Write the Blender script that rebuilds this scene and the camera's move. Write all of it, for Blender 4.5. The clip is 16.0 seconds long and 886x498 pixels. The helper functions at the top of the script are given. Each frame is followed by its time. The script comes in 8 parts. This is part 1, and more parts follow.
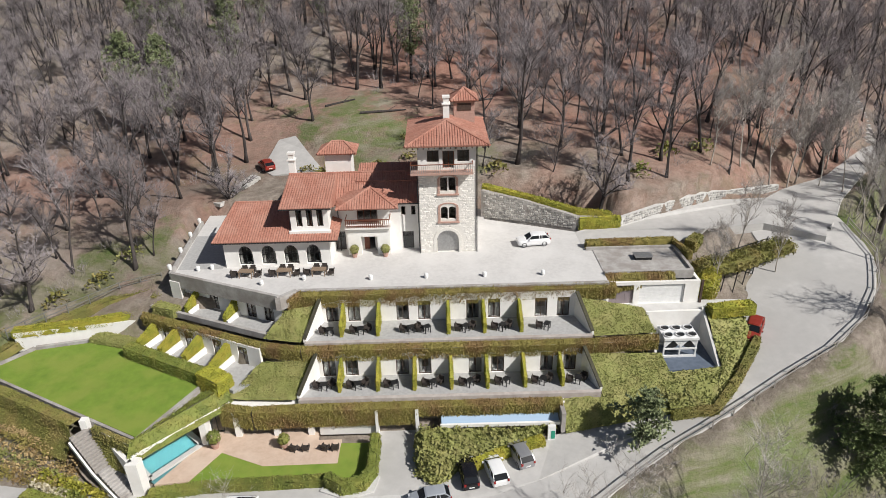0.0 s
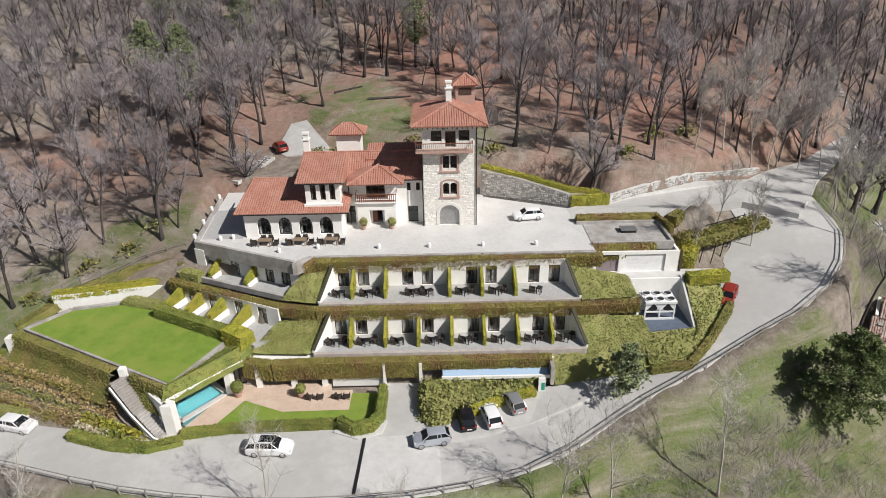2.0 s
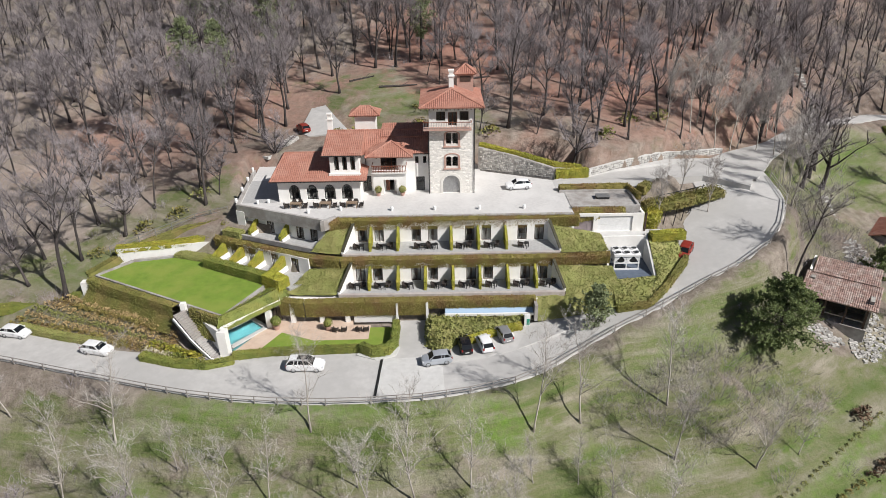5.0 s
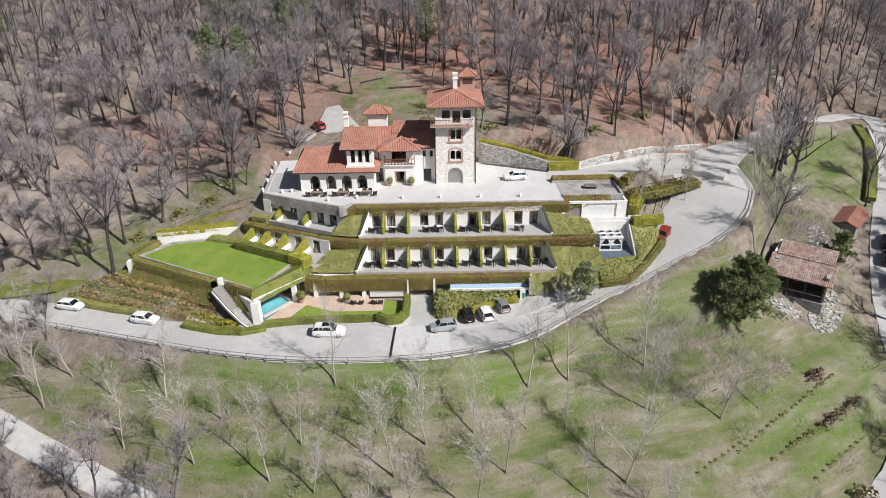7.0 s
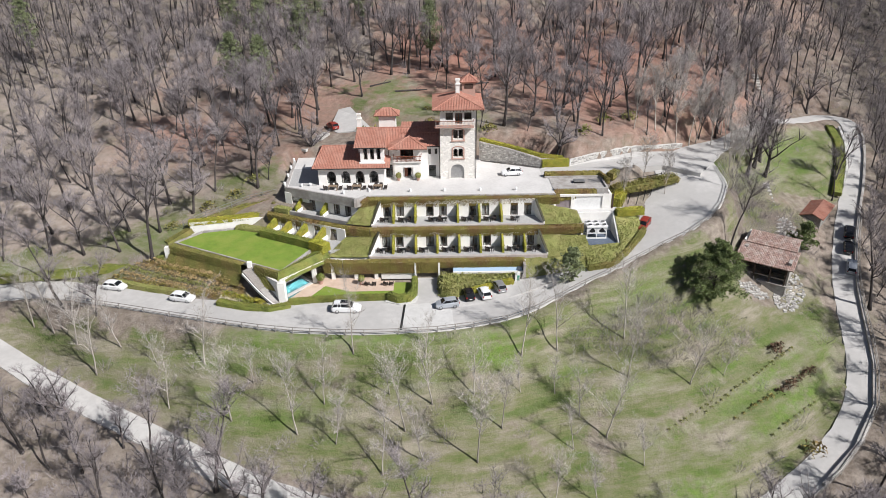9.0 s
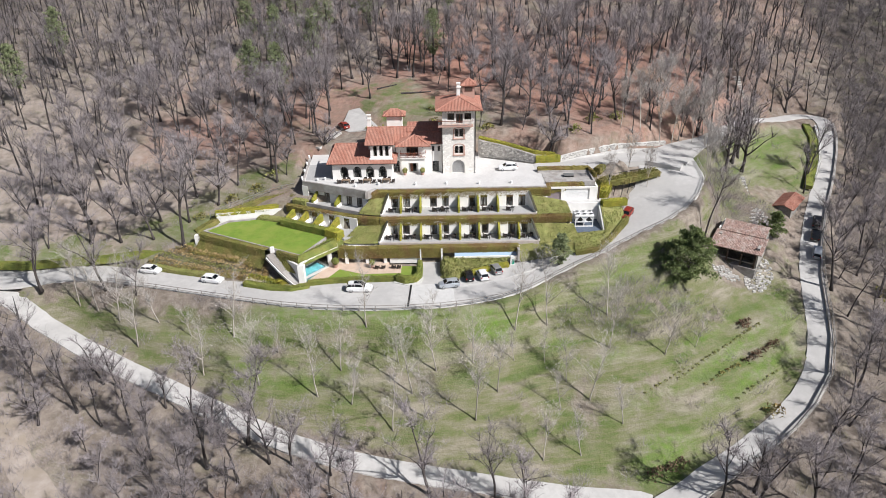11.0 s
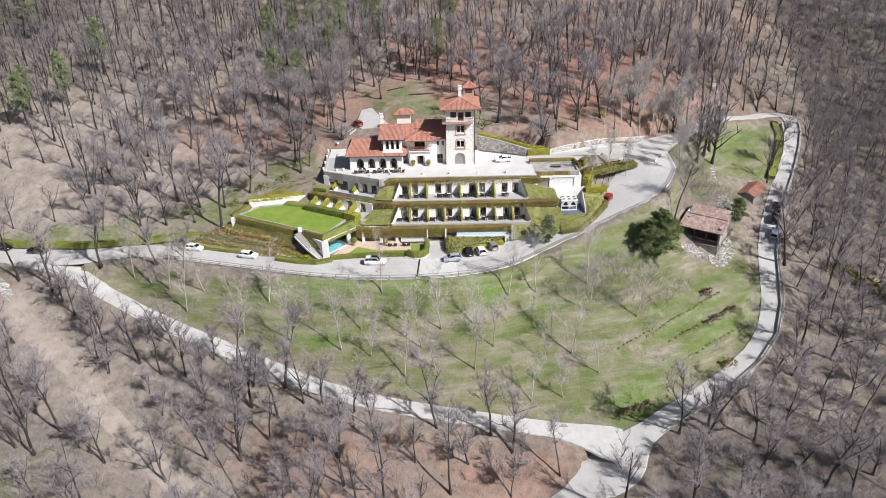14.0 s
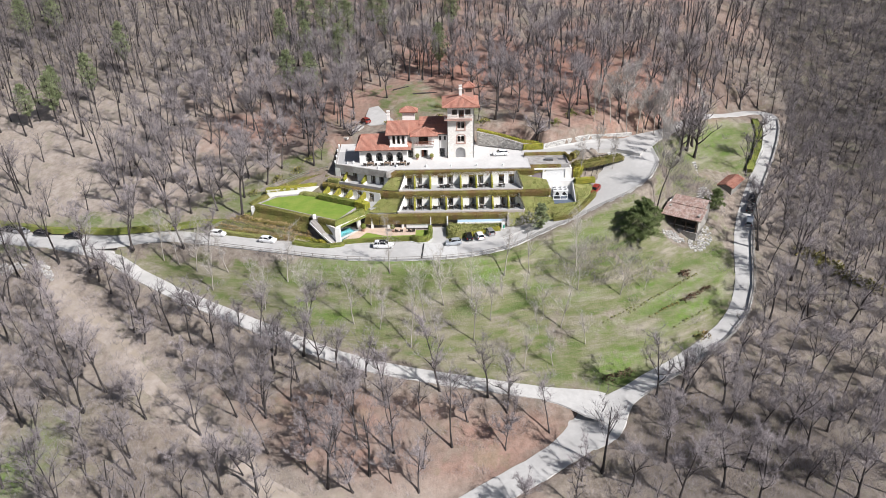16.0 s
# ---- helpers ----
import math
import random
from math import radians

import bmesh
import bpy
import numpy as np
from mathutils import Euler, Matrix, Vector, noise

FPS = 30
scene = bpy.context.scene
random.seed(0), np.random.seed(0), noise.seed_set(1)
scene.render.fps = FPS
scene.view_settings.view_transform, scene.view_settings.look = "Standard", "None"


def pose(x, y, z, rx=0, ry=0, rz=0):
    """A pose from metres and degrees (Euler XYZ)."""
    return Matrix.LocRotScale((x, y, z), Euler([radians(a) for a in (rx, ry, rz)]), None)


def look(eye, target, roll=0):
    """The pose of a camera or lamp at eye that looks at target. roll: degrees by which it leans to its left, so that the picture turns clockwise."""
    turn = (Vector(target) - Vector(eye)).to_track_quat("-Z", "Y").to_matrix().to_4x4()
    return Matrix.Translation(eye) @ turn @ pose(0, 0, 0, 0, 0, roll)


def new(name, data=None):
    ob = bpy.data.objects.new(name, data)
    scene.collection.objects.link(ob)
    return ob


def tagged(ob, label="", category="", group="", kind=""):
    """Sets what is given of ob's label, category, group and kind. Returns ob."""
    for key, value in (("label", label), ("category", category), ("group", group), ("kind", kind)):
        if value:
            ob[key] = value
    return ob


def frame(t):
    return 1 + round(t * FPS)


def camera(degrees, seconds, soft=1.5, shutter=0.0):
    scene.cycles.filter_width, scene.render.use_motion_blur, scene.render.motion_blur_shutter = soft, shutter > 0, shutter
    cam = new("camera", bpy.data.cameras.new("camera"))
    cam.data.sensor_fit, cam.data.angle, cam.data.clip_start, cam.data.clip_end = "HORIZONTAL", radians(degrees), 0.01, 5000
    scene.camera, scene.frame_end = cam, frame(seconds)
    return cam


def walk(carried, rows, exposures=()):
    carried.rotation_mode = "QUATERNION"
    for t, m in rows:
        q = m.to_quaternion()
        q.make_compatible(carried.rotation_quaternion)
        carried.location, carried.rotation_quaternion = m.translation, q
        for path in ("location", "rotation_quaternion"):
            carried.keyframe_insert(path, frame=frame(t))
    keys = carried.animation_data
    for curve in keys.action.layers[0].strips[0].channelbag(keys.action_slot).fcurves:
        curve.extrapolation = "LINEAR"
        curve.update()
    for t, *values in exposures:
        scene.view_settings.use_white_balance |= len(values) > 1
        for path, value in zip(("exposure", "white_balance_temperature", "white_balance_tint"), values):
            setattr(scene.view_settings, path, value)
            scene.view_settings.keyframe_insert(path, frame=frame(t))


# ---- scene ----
cam = camera(69.4, 16.0, soft=0.85)
PATH = [
    (0, (2.203, -63.765, 31.526), (2.209, -61.968, 30.648), -1.5),
    (0.5, (2.311, -65.094, 31.637), (2.312, -63.3, 30.752), -1.4),
    (1, (2.321, -66.736, 31.706), (2.32, -64.944, 30.818), -1.4),
    (1.5, (2.112, -68.606, 31.738), (2.115, -66.814, 30.85), -1.3),
    (2, (2.081, -70.47, 31.997), (2.082, -68.681, 31.103), -1.2),
    (2.5, (1.919, -72.663, 32.158), (1.923, -70.875, 31.262), -1.2),
    (3, (1.892, -74.879, 32.32), (1.895, -73.092, 31.422), -1.1),
    (3.5, (1.648, -77.191, 32.422), (1.655, -75.404, 31.525), -1.0),
    (4, (1.666, -79.569, 32.85), (1.67, -77.784, 31.948), -1.0),
    (6.5, (1.03, -92.506, 36.209), (1.03, -90.725, 35.3), -0.9),
    (7, (0.721, -95.095, 36.803), (0.724, -93.313, 35.895), -0.9),
    (7.5, (0.642, -97.777, 37.73), (0.644, -95.995, 36.822), -0.9),
    (8, (0.531, -100.27, 38.693), (0.533, -98.489, 37.782), -0.9),
    (8.5, (0.237, -102.971, 39.684), (0.24, -101.193, 38.77), -0.8),
    (9, (0.023, -105.737, 40.185), (0.027, -103.956, 39.274), -0.8),
    (11.5, (0.025, -119.657, 44.177), (0.018, -117.877, 43.265), -1.1),
    (12, (-0.132, -122.525, 44.863), (-0.139, -120.745, 43.951), -1.2),
    (12.5, (-0.218, -125.381, 45.571), (-0.226, -123.601, 44.659), -1.2),
    (13, (-0.213, -128.344, 46.134), (-0.223, -126.562, 45.226), -1.2),
    (13.5, (-0.218, -131.249, 46.982), (-0.228, -129.469, 46.071), -1.2),
    (14, (-0.411, -134.271, 47.688), (-0.421, -132.49, 46.778), -1.2),
    (14.5, (-0.496, -137.276, 48.373), (-0.506, -135.495, 47.463), -1.2),
    (15, (-0.529, -140.372, 49.047), (-0.539, -138.59, 48.138), -1.2),
    (15.5, (-0.468, -143.342, 49.827), (-0.481, -141.562, 48.916), -1.3),
    (16, (-0.69, -146.589, 50.609), (-0.702, -144.809, 49.697), -1.2),
]
walk(cam, [(t, look(eye, target, roll)) for t, eye, target, roll in PATH], exposures=[(0, 0.0, 6500, 10), (6, 0.10, 6380, 11), (16, 0.37, 6250, 12)])

# ---- light ----
SUN_TO = Vector((0.60, -0.42, 0.68)).normalized()
world = bpy.data.worlds.new("sky")
scene.world = world
world.use_nodes = True
wn = world.node_tree
sky = wn.nodes.new("ShaderNodeTexSky")
sky.sky_type = "NISHITA"
sky.sun_disc = False
sky.sun_elevation = math.asin(SUN_TO.z)
sky.sun_rotation = math.atan2(SUN_TO.x, SUN_TO.y)
sky.altitude = 500
sky.air_density = 1.0
sky.dust_density = 2.0
wn.links.new(sky.outputs["Color"], wn.nodes["Background"].inputs["Color"])
wn.nodes["Background"].inputs["Strength"].default_value = 0.046
sun_data = bpy.data.lights.new("sun", "SUN")
sun_data.energy = 4.95
sun_data.angle = radians(0.6)
sun_data.color = (1.0, 0.97, 0.925)
sun = new("sun", sun_data)
sun.matrix_world = look(SUN_TO * 300, (0, 0, 0))


# ---- materials ----
def material(name, a, b=None, scale=1.0, rough=0.8, metal=0.0, bump=0.0, bump_scale=None, c=None, c_scale=0.12,
             c_amount=0.5, rand=0.0, island=0.0, stretch=(1, 1, 1), alpha=None):
    """Two colours mixed by fine noise, a third in large stains, and a bump of noise."""
    m = bpy.data.materials.new(name)
    m.use_nodes = True
    nt = m.node_tree
    N, L = nt.nodes, nt.links
    bsdf = N["Principled BSDF"]
    bsdf.inputs["Roughness"].default_value = rough
    bsdf.inputs["Metallic"].default_value = metal
    b = b or tuple(v * 0.72 for v in a)
    tc = N.new("ShaderNodeTexCoord")
    mp = N.new("ShaderNodeMapping")
    mp.inputs["Scale"].default_value = stretch
    geo = N.new("ShaderNodeNewGeometry")
    L.new(geo.outputs["Position"], mp.inputs["Vector"])
    n1 = N.new("ShaderNodeTexNoise")
    n1.inputs["Scale"].default_value = scale
    n1.inputs["Detail"].default_value = 6
    n1.inputs["Roughness"].default_value = 0.65
    L.new(mp.outputs["Vector"], n1.inputs["Vector"])
    r1 = N.new("ShaderNodeValToRGB")
    r1.color_ramp.elements[0].position, r1.color_ramp.elements[1].position = 0.34, 0.66
    r1.color_ramp.elements[0].color, r1.color_ramp.elements[1].color = (*b, 1), (*a, 1)
    L.new(n1.outputs["Fac"], r1.inputs["Fac"])
    col = r1.outputs["Color"]
    if c:
        n2 = N.new("ShaderNodeTexNoise")
        n2.inputs["Scale"].default_value = c_scale
        n2.inputs["Detail"].default_value = 5
        L.new(geo.outputs["Position"], n2.inputs["Vector"])
        r2 = N.new("ShaderNodeValToRGB")
        r2.color_ramp.elements[0].position, r2.color_ramp.elements[1].position = 0.45, 0.62
        r2.color_ramp.elements[1].color = (c_amount,) * 3 + (1,)
        r2.color_ramp.elements[0].color = (0, 0, 0, 1)
        L.new(n2.outputs["Fac"], r2.inputs["Fac"])
        mx = N.new("ShaderNodeMixRGB")
        mx.inputs["Color2"].default_value = (*c, 1)
        L.new(r2.outputs["Color"], mx.inputs["Fac"])
        L.new(col, mx.inputs["Color1"])
        col = mx.outputs["Color"]
    if rand or island:
        hs = N.new("ShaderNodeHueSaturation")
        mr = N.new("ShaderNodeMapRange")
        if rand:
            oi = N.new("ShaderNodeObjectInfo")
            L.new(oi.outputs["Random"], mr.inputs["Value"])
        else:
            L.new(geo.outputs["Random Per Island"], mr.inputs["Value"])
        w = rand or island
        mr.inputs["To Min"].default_value, mr.inputs["To Max"].default_value = 1 - w, 1 + w
        L.new(mr.outputs["Result"], hs.inputs["Value"])
        L.new(col, hs.inputs["Color"])
        col = hs.outputs["Color"]
    L.new(col, bsdf.inputs["Base Color"])
    if bump:
        n3 = N.new("ShaderNodeTexNoise")
        n3.inputs["Scale"].default_value = bump_scale or scale * 3
        n3.inputs["Detail"].default_value = 4
        L.new(mp.outputs["Vector"], n3.inputs["Vector"])
        bp = N.new("ShaderNodeBump")
        bp.inputs["Strength"].default_value = bump
        bp.inputs["Distance"].default_value = 0.05
        L.new(n3.outputs["Fac"], bp.inputs["Height"])
        L.new(bp.outputs["Normal"], bsdf.inputs["Normal"])
    return m


PLASTER = material("white_plaster", (0.86, 0.845, 0.81), (0.79, 0.77, 0.735), 1.2, 0.85, bump=0.1, c=(0.72, 0.69, 0.64), c_scale=0.35, c_amount=0.4)
CONCRETE = material("weathered_concrete", (0.46, 0.44, 0.42), (0.33, 0.31, 0.29), 1.5, 0.9, bump=0.3, c=(0.24, 0.21, 0.19), c_scale=0.5, c_amount=0.6)
PAVING = material("pale_paving", (0.60, 0.585, 0.565), (0.52, 0.505, 0.49), 2.2, 0.85, bump=0.1, c=(0.65, 0.635, 0.615), c_scale=0.25, c_amount=0.6)
BALCONY_FLOOR = material("grey_balcony_floor", (0.45, 0.445, 0.435), (0.35, 0.345, 0.34), 3.0, 0.8, bump=0.1)
ASPHALT = material("pale_asphalt", (0.53, 0.515, 0.495), (0.45, 0.437, 0.42), 0.9, 0.9, bump=0.2, bump_scale=14, c=(0.40, 0.388, 0.372), c_scale=0.13, c_amount=0.6)
LIGHT_SLAB = material("pale_concrete_slab", (0.60, 0.59, 0.57), (0.52, 0.51, 0.49), 1.3, 0.85, bump=0.1)
TILE_RED = material("terracotta_tiles", (0.42, 0.200, 0.145), (0.34, 0.150, 0.106), 3.5, 0.8, bump=0.2, c=(0.45, 0.25, 0.19), c_scale=0.5, c_amount=0.5, island=0.12)
TILE_OLD = material("old_clay_tiles", (0.43, 0.29, 0.245), (0.26, 0.175, 0.15), 4.0, 0.9, bump=0.4, c=(0.52, 0.45, 0.40), c_scale=1.0, c_amount=0.6, island=0.3)
WOOD_RED = material("reddish_wood", (0.23, 0.075, 0.035), (0.14, 0.045, 0.025), 6.0, 0.6)
WOOD_DARK = material("dark_wood", (0.09, 0.055, 0.04), (0.05, 0.032, 0.025), 5.0, 0.7)
WOOD_GREY = material("grey_weathered_wood", (0.36, 0.335, 0.31), (0.25, 0.23, 0.21), 5.0, 0.85)
STONE_PINK = material("pink_stone", (0.52, 0.34, 0.28), (0.42, 0.26, 0.21), 6.0, 0.8, bump=0.2)
STONE_GREY = material("grey_field_stone", (0.36, 0.34, 0.31), (0.22, 0.21, 0.19), 3.0, 0.9, bump=0.4, rand=0.3)
STONE_PALE = material("pale_tower_stone", (0.78, 0.75, 0.70), (0.69, 0.66, 0.605), 3.0, 0.9, bump=0.25)
RUBBLE = material("white_rubble_stone", (0.55, 0.53, 0.50), (0.34, 0.33, 0.31), 3.0, 0.9, bump=0.4, island=0.3)
TERRACOTTA = material("terracotta_paving", (0.60, 0.46, 0.36), (0.52, 0.385, 0.295), 2.5, 0.85, bump=0.1, c=(0.66, 0.53, 0.43), c_scale=0.6, c_amount=0.5)
METAL_DARK = material("dark_metal", (0.05, 0.05, 0.052), (0.035, 0.035, 0.036), 5, 0.45, metal=0.6)
METAL_GREY = material("galvanised_metal", (0.44, 0.44, 0.44), (0.34, 0.34, 0.34), 4, 0.45, metal=0.7)
WHITE_METAL = material("white_painted_metal", (0.80, 0.80, 0.79), (0.72, 0.72, 0.71), 3, 0.45)
WICKER = material("dark_wicker", (0.055, 0.042, 0.036), (0.03, 0.024, 0.02), 20, 0.8, bump=0.4)
TABLE_WOOD = material("table_wood", (0.30, 0.22, 0.15), (0.22, 0.16, 0.11), 8, 0.7)
CURTAIN = material("pale_curtain", (0.55, 0.53, 0.50), (0.40, 0.385, 0.37), 9, 0.9, stretch=(1, 1, 0.05))
# inside walls and floors, coloured dark to stand in for unlit rooms
ROOM_SHADE = material("shade_toned_room_wall", (0.16, 0.15, 0.14), (0.10, 0.095, 0.09), 2, 0.9)
IVY = material("ivy_leaf", (0.235, 0.225, 0.058), (0.150, 0.150, 0.038), 0.7, 0.75, c=(0.28, 0.21, 0.08), c_scale=0.5, c_amount=0.55, island=0.2)
VINE = material("dry_hanging_vine", (0.31, 0.265, 0.075), (0.235, 0.200, 0.055), 0.9, 0.8, c=(0.25, 0.14, 0.07), c_scale=0.4, c_amount=0.7, island=0.15)
HEDGE_GREEN = material("hedge_leaf", (0.215, 0.245, 0.050), (0.130, 0.160, 0.030), 0.9, 0.7, c=(0.27, 0.25, 0.06), c_scale=0.6, c_amount=0.5, island=0.25)
HEDGE_YELLOW = material("yellow_green_leaf", (0.34, 0.33, 0.04), (0.22, 0.23, 0.03), 1.2, 0.7, c=(0.40, 0.32, 0.05), c_scale=0.8, c_amount=0.5, island=0.3)
SEDGE = material("bank_cover_leaf", (0.29, 0.30, 0.095), (0.215, 0.225, 0.065), 0.8, 0.8, c=(0.31, 0.275, 0.11), c_scale=0.7, c_amount=0.5, island=0.15)
CONIFER = material("dark_conifer_needles", (0.23, 0.28, 0.105), (0.12, 0.16, 0.055), 0.8, 0.8, island=0.35)
PINE_LEAF = material("pine_needles", (0.27, 0.31, 0.155), (0.16, 0.19, 0.095), 0.6, 0.8, island=0.35)
RED_PLANT = material("russet_bedding_plant", (0.50, 0.38, 0.19), (0.38, 0.27, 0.13), 2, 0.8, island=0.3)
PALE_FLOWER = material("cream_blossom", (0.62, 0.56, 0.42), (0.45, 0.40, 0.28), 3, 0.8, island=0.2)
LAWN = material("mown_lawn", (0.195, 0.290, 0.035), (0.145, 0.228, 0.025), 1.1, 0.9, bump=0.6, bump_scale=25, c=(0.24, 0.29, 0.05), c_scale=0.33, c_amount=0.7)
BARK = material("grey_bark", (0.085, 0.072, 0.068), (0.034, 0.028, 0.027), 3.0, 0.95, bump=0.4, rand=0.4, stretch=(1, 1, 0.3))
TWIG = material("grey_brown_twigs", (0.35, 0.312, 0.318), (0.195, 0.170, 0.172), 0.5, 0.95, rand=0.25)
BARK_PALE = material("pale_bark", (0.50, 0.46, 0.41), (0.33, 0.295, 0.26), 3.0, 0.95, bump=0.4, rand=0.2, stretch=(1, 1, 0.3))
TWIG_PALE = material("pale_grey_twigs", (0.50, 0.465, 0.435), (0.36, 0.33, 0.305), 0.5, 0.95, rand=0.15)
CAR_WHITE = material("white_car_paint", (0.80, 0.80, 0.80), (0.78, 0.78, 0.78), 1, 0.25)
CAR_SILVER = material("silver_car_paint", (0.50, 0.53, 0.57), (0.48, 0.51, 0.55), 1, 0.3, metal=0.4)
CAR_GREY = material("grey_car_paint", (0.35, 0.35, 0.36), (0.33, 0.33, 0.34), 1, 0.3, metal=0.4)
CAR_BLACK = material("black_car_paint", (0.012, 0.012, 0.014), (0.010, 0.010, 0.012), 1, 0.2)
CAR_RED = material("dark_red_car_paint", (0.26, 0.035, 0.022), (0.24, 0.03, 0.02), 1, 0.3)
TYRE = material("tyre_rubber", (0.02, 0.02, 0.02), (0.015, 0.015, 0.015), 5, 0.8)
CAR_GLASS = material("tinted_car_glass", (0.015, 0.017, 0.02), (0.012, 0.014, 0.016), 1, 0.08)
RIM = material("alloy_rim", (0.45, 0.45, 0.46), (0.35, 0.35, 0.36), 3, 0.35, metal=0.8)
LAMP_RED = material("red_lamp_glass", (0.30, 0.015, 0.012), (0.28, 0.014, 0.01), 1, 0.2)
LAMP_CLEAR = material("clear_lamp_glass", (0.65, 0.66, 0.68), (0.6, 0.6, 0.62), 1, 0.1)
GREEN_PAINT = material("green_sign_panel", (0.02, 0.30, 0.20), (0.02, 0.26, 0.17), 1, 0.4)
RED_PLASTIC = material("bright_red_paint", (0.55, 0.025, 0.02), (0.45, 0.02, 0.016), 1, 0.4)
BLUE_FLOOR = material("blue_grey_floor", (0.13, 0.16, 0.21), (0.09, 0.115, 0.155), 2, 0.6)
POOL_TILE = material("turquoise_pool_tile", (0.13, 0.32, 0.345), (0.10, 0.265, 0.29), 2, 0.3)


def glass_material(name, tint, rough=0.03, trans=0.0, ior=1.45):
    m = bpy.data.materials.new(name)
    m.use_nodes = True
    b = m.node_tree.nodes["Principled BSDF"]
    b.inputs["Base Color"].default_value = (*tint, 1)
    b.inputs["Roughness"].default_value = rough
    b.inputs["Transmission Weight"].default_value = trans
    b.inputs["IOR"].default_value = ior
    return m


GLASS = glass_material("window_glass", (0.9, 0.93, 0.93), 0.02, 1.0)
WATER = glass_material("pool_water", (0.80, 0.96, 0.97), 0.04, 1.0, 1.33)
SKYLIGHT = glass_material("blue_skylight_glazing", (0.36, 0.48, 0.62), 0.3, 0.0)


# ---- mesh tools ----
class Build:
    """Collects vertices and faces of one mesh."""

    def __init__(self):
        self.v, self.f, self.n = [], [], 0

    def add(self, verts, faces):
        o = self.n
        self.v.extend(tuple(p) for p in verts)
        self.f.extend(tuple(i + o for i in f) for f in faces)
        self.n += len(verts)
        return self

    def box(self, x0, x1, y0, y1, z0, z1):
        return self.add([(x0, y0, z0), (x1, y0, z0), (x1, y1, z0), (x0, y1, z0), (x0, y0, z1), (x1, y0, z1), (x1, y1, z1), (x0, y1, z1)],
                        [(3, 2, 1, 0), (4, 5, 6, 7), (0, 1, 5, 4), (1, 2, 6, 5), (2, 3, 7, 6), (3, 0, 4, 7)])

    def prism(self, poly, z0, z1):
        """poly in plan, counter-clockwise; z0 and z1 are numbers or one value a corner."""
        k = len(poly)
        a = [z0] * k if isinstance(z0, (int, float)) else z0
        b = [z1] * k if isinstance(z1, (int, float)) else z1
        vs = [(p[0], p[1], a[i]) for i, p in enumerate(poly)] + [(p[0], p[1], b[i]) for i, p in enumerate(poly)]
        fs = [tuple(range(k - 1, -1, -1)), tuple(range(k, 2 * k))] + [(i, (i + 1) % k, k + (i + 1) % k, k + i) for i in range(k)]
        return self.add(vs, fs)

    def extrude(self, profile, path_a, path_b):
        """A face given by 3D points, swept from path_a to path_b."""
        k = len(profile)
        d = [path_b[i] - path_a[i] for i in range(3)]
        vs = list(profile) + [(p[0] + d[0], p[1] + d[1], p[2] + d[2]) for p in profile]
        fs = [tuple(range(k - 1, -1, -1)), tuple(range(k, 2 * k))] + [(i, (i + 1) % k, k + (i + 1) % k, k + i) for i in range(k)]
        return self.add(vs, fs)

    def beam(self, p, q, w, h=None):
        """A square bar from p to q."""
        h = h or w
        p, q = Vector(p), Vector(q)
        d = (q - p).normalized()
        s = d.cross(Vector((0, 0, 1)))
        s = s.normalized() if s.length > 1e-3 else Vector((1, 0, 0))
        u = s.cross(d)
        c = [s * w / 2 + u * h / 2, -s * w / 2 + u * h / 2, -s * w / 2 - u * h / 2, s * w / 2 - u * h / 2]
        return self.add([p + k for k in c] + [q + k for k in c],
                        [(0, 1, 2, 3), (7, 6, 5, 4), (0, 4, 5, 1), (1, 5, 6, 2), (2, 6, 7, 3), (3, 7, 4, 0)])

    def tube(self, pts, radii, sides=6, cap=True):
        pts = [Vector(p) for p in pts]
        ref = Vector((0.31, 0.95, 0.1))
        rings = []
        for i, p in enumerate(pts):
            d = (pts[min(i + 1, len(pts) - 1)] - pts[max(i - 1, 0)]).normalized()
            s = d.cross(ref).normalized()
            u = d.cross(s)
            rings.append([p + (s * math.cos(k * math.tau / sides) + u * math.sin(k * math.tau / sides)) * radii[i] for k in range(sides)])
        vs = [q for r in rings for q in r]
        fs = []
        for i in range(len(pts) - 1):
            for k in range(sides):
                a, b = i * sides + k, i * sides + (k + 1) % sides
                fs.append((a, b, b + sides, a + sides))
        if cap:
            fs += [tuple(range(sides - 1, -1, -1)), tuple(range(len(vs) - sides, len(vs)))]
        return self.add(vs, fs)

    def ribbon(self, pts, widths, r):
        """A thin flat branch along the points, turned at random."""
        d = (pts[-1] - pts[0]).normalized()
        s = d.cross(Vector((r.gauss(0, 1), r.gauss(0, 1), r.gauss(0, 1)))).normalized()
        vs = [q for p, w in zip(pts, widths) for q in (p + s * w, p - s * w)]
        return self.add(vs, [(2 * i, 2 * i + 1, 2 * i + 3, 2 * i + 2) for i in range(len(pts) - 1)])

    def lathe(self, centre, profile, sides=16):
        """profile: (radius, height) pairs, turned round the vertical through centre."""
        vs = [(centre[0] + r * math.cos(k * math.tau / sides), centre[1] + r * math.sin(k * math.tau / sides), centre[2] + z)
              for r, z in profile for k in range(sides)]
        fs = [(i * sides + k, i * sides + (k + 1) % sides, (i + 1) * sides + (k + 1) % sides, (i + 1) * sides + k)
              for i in range(len(profile) - 1) for k in range(sides)]
        fs += [tuple(range(sides - 1, -1, -1)), tuple(range(len(vs) - sides, len(vs)))]
        return self.add(vs, fs)

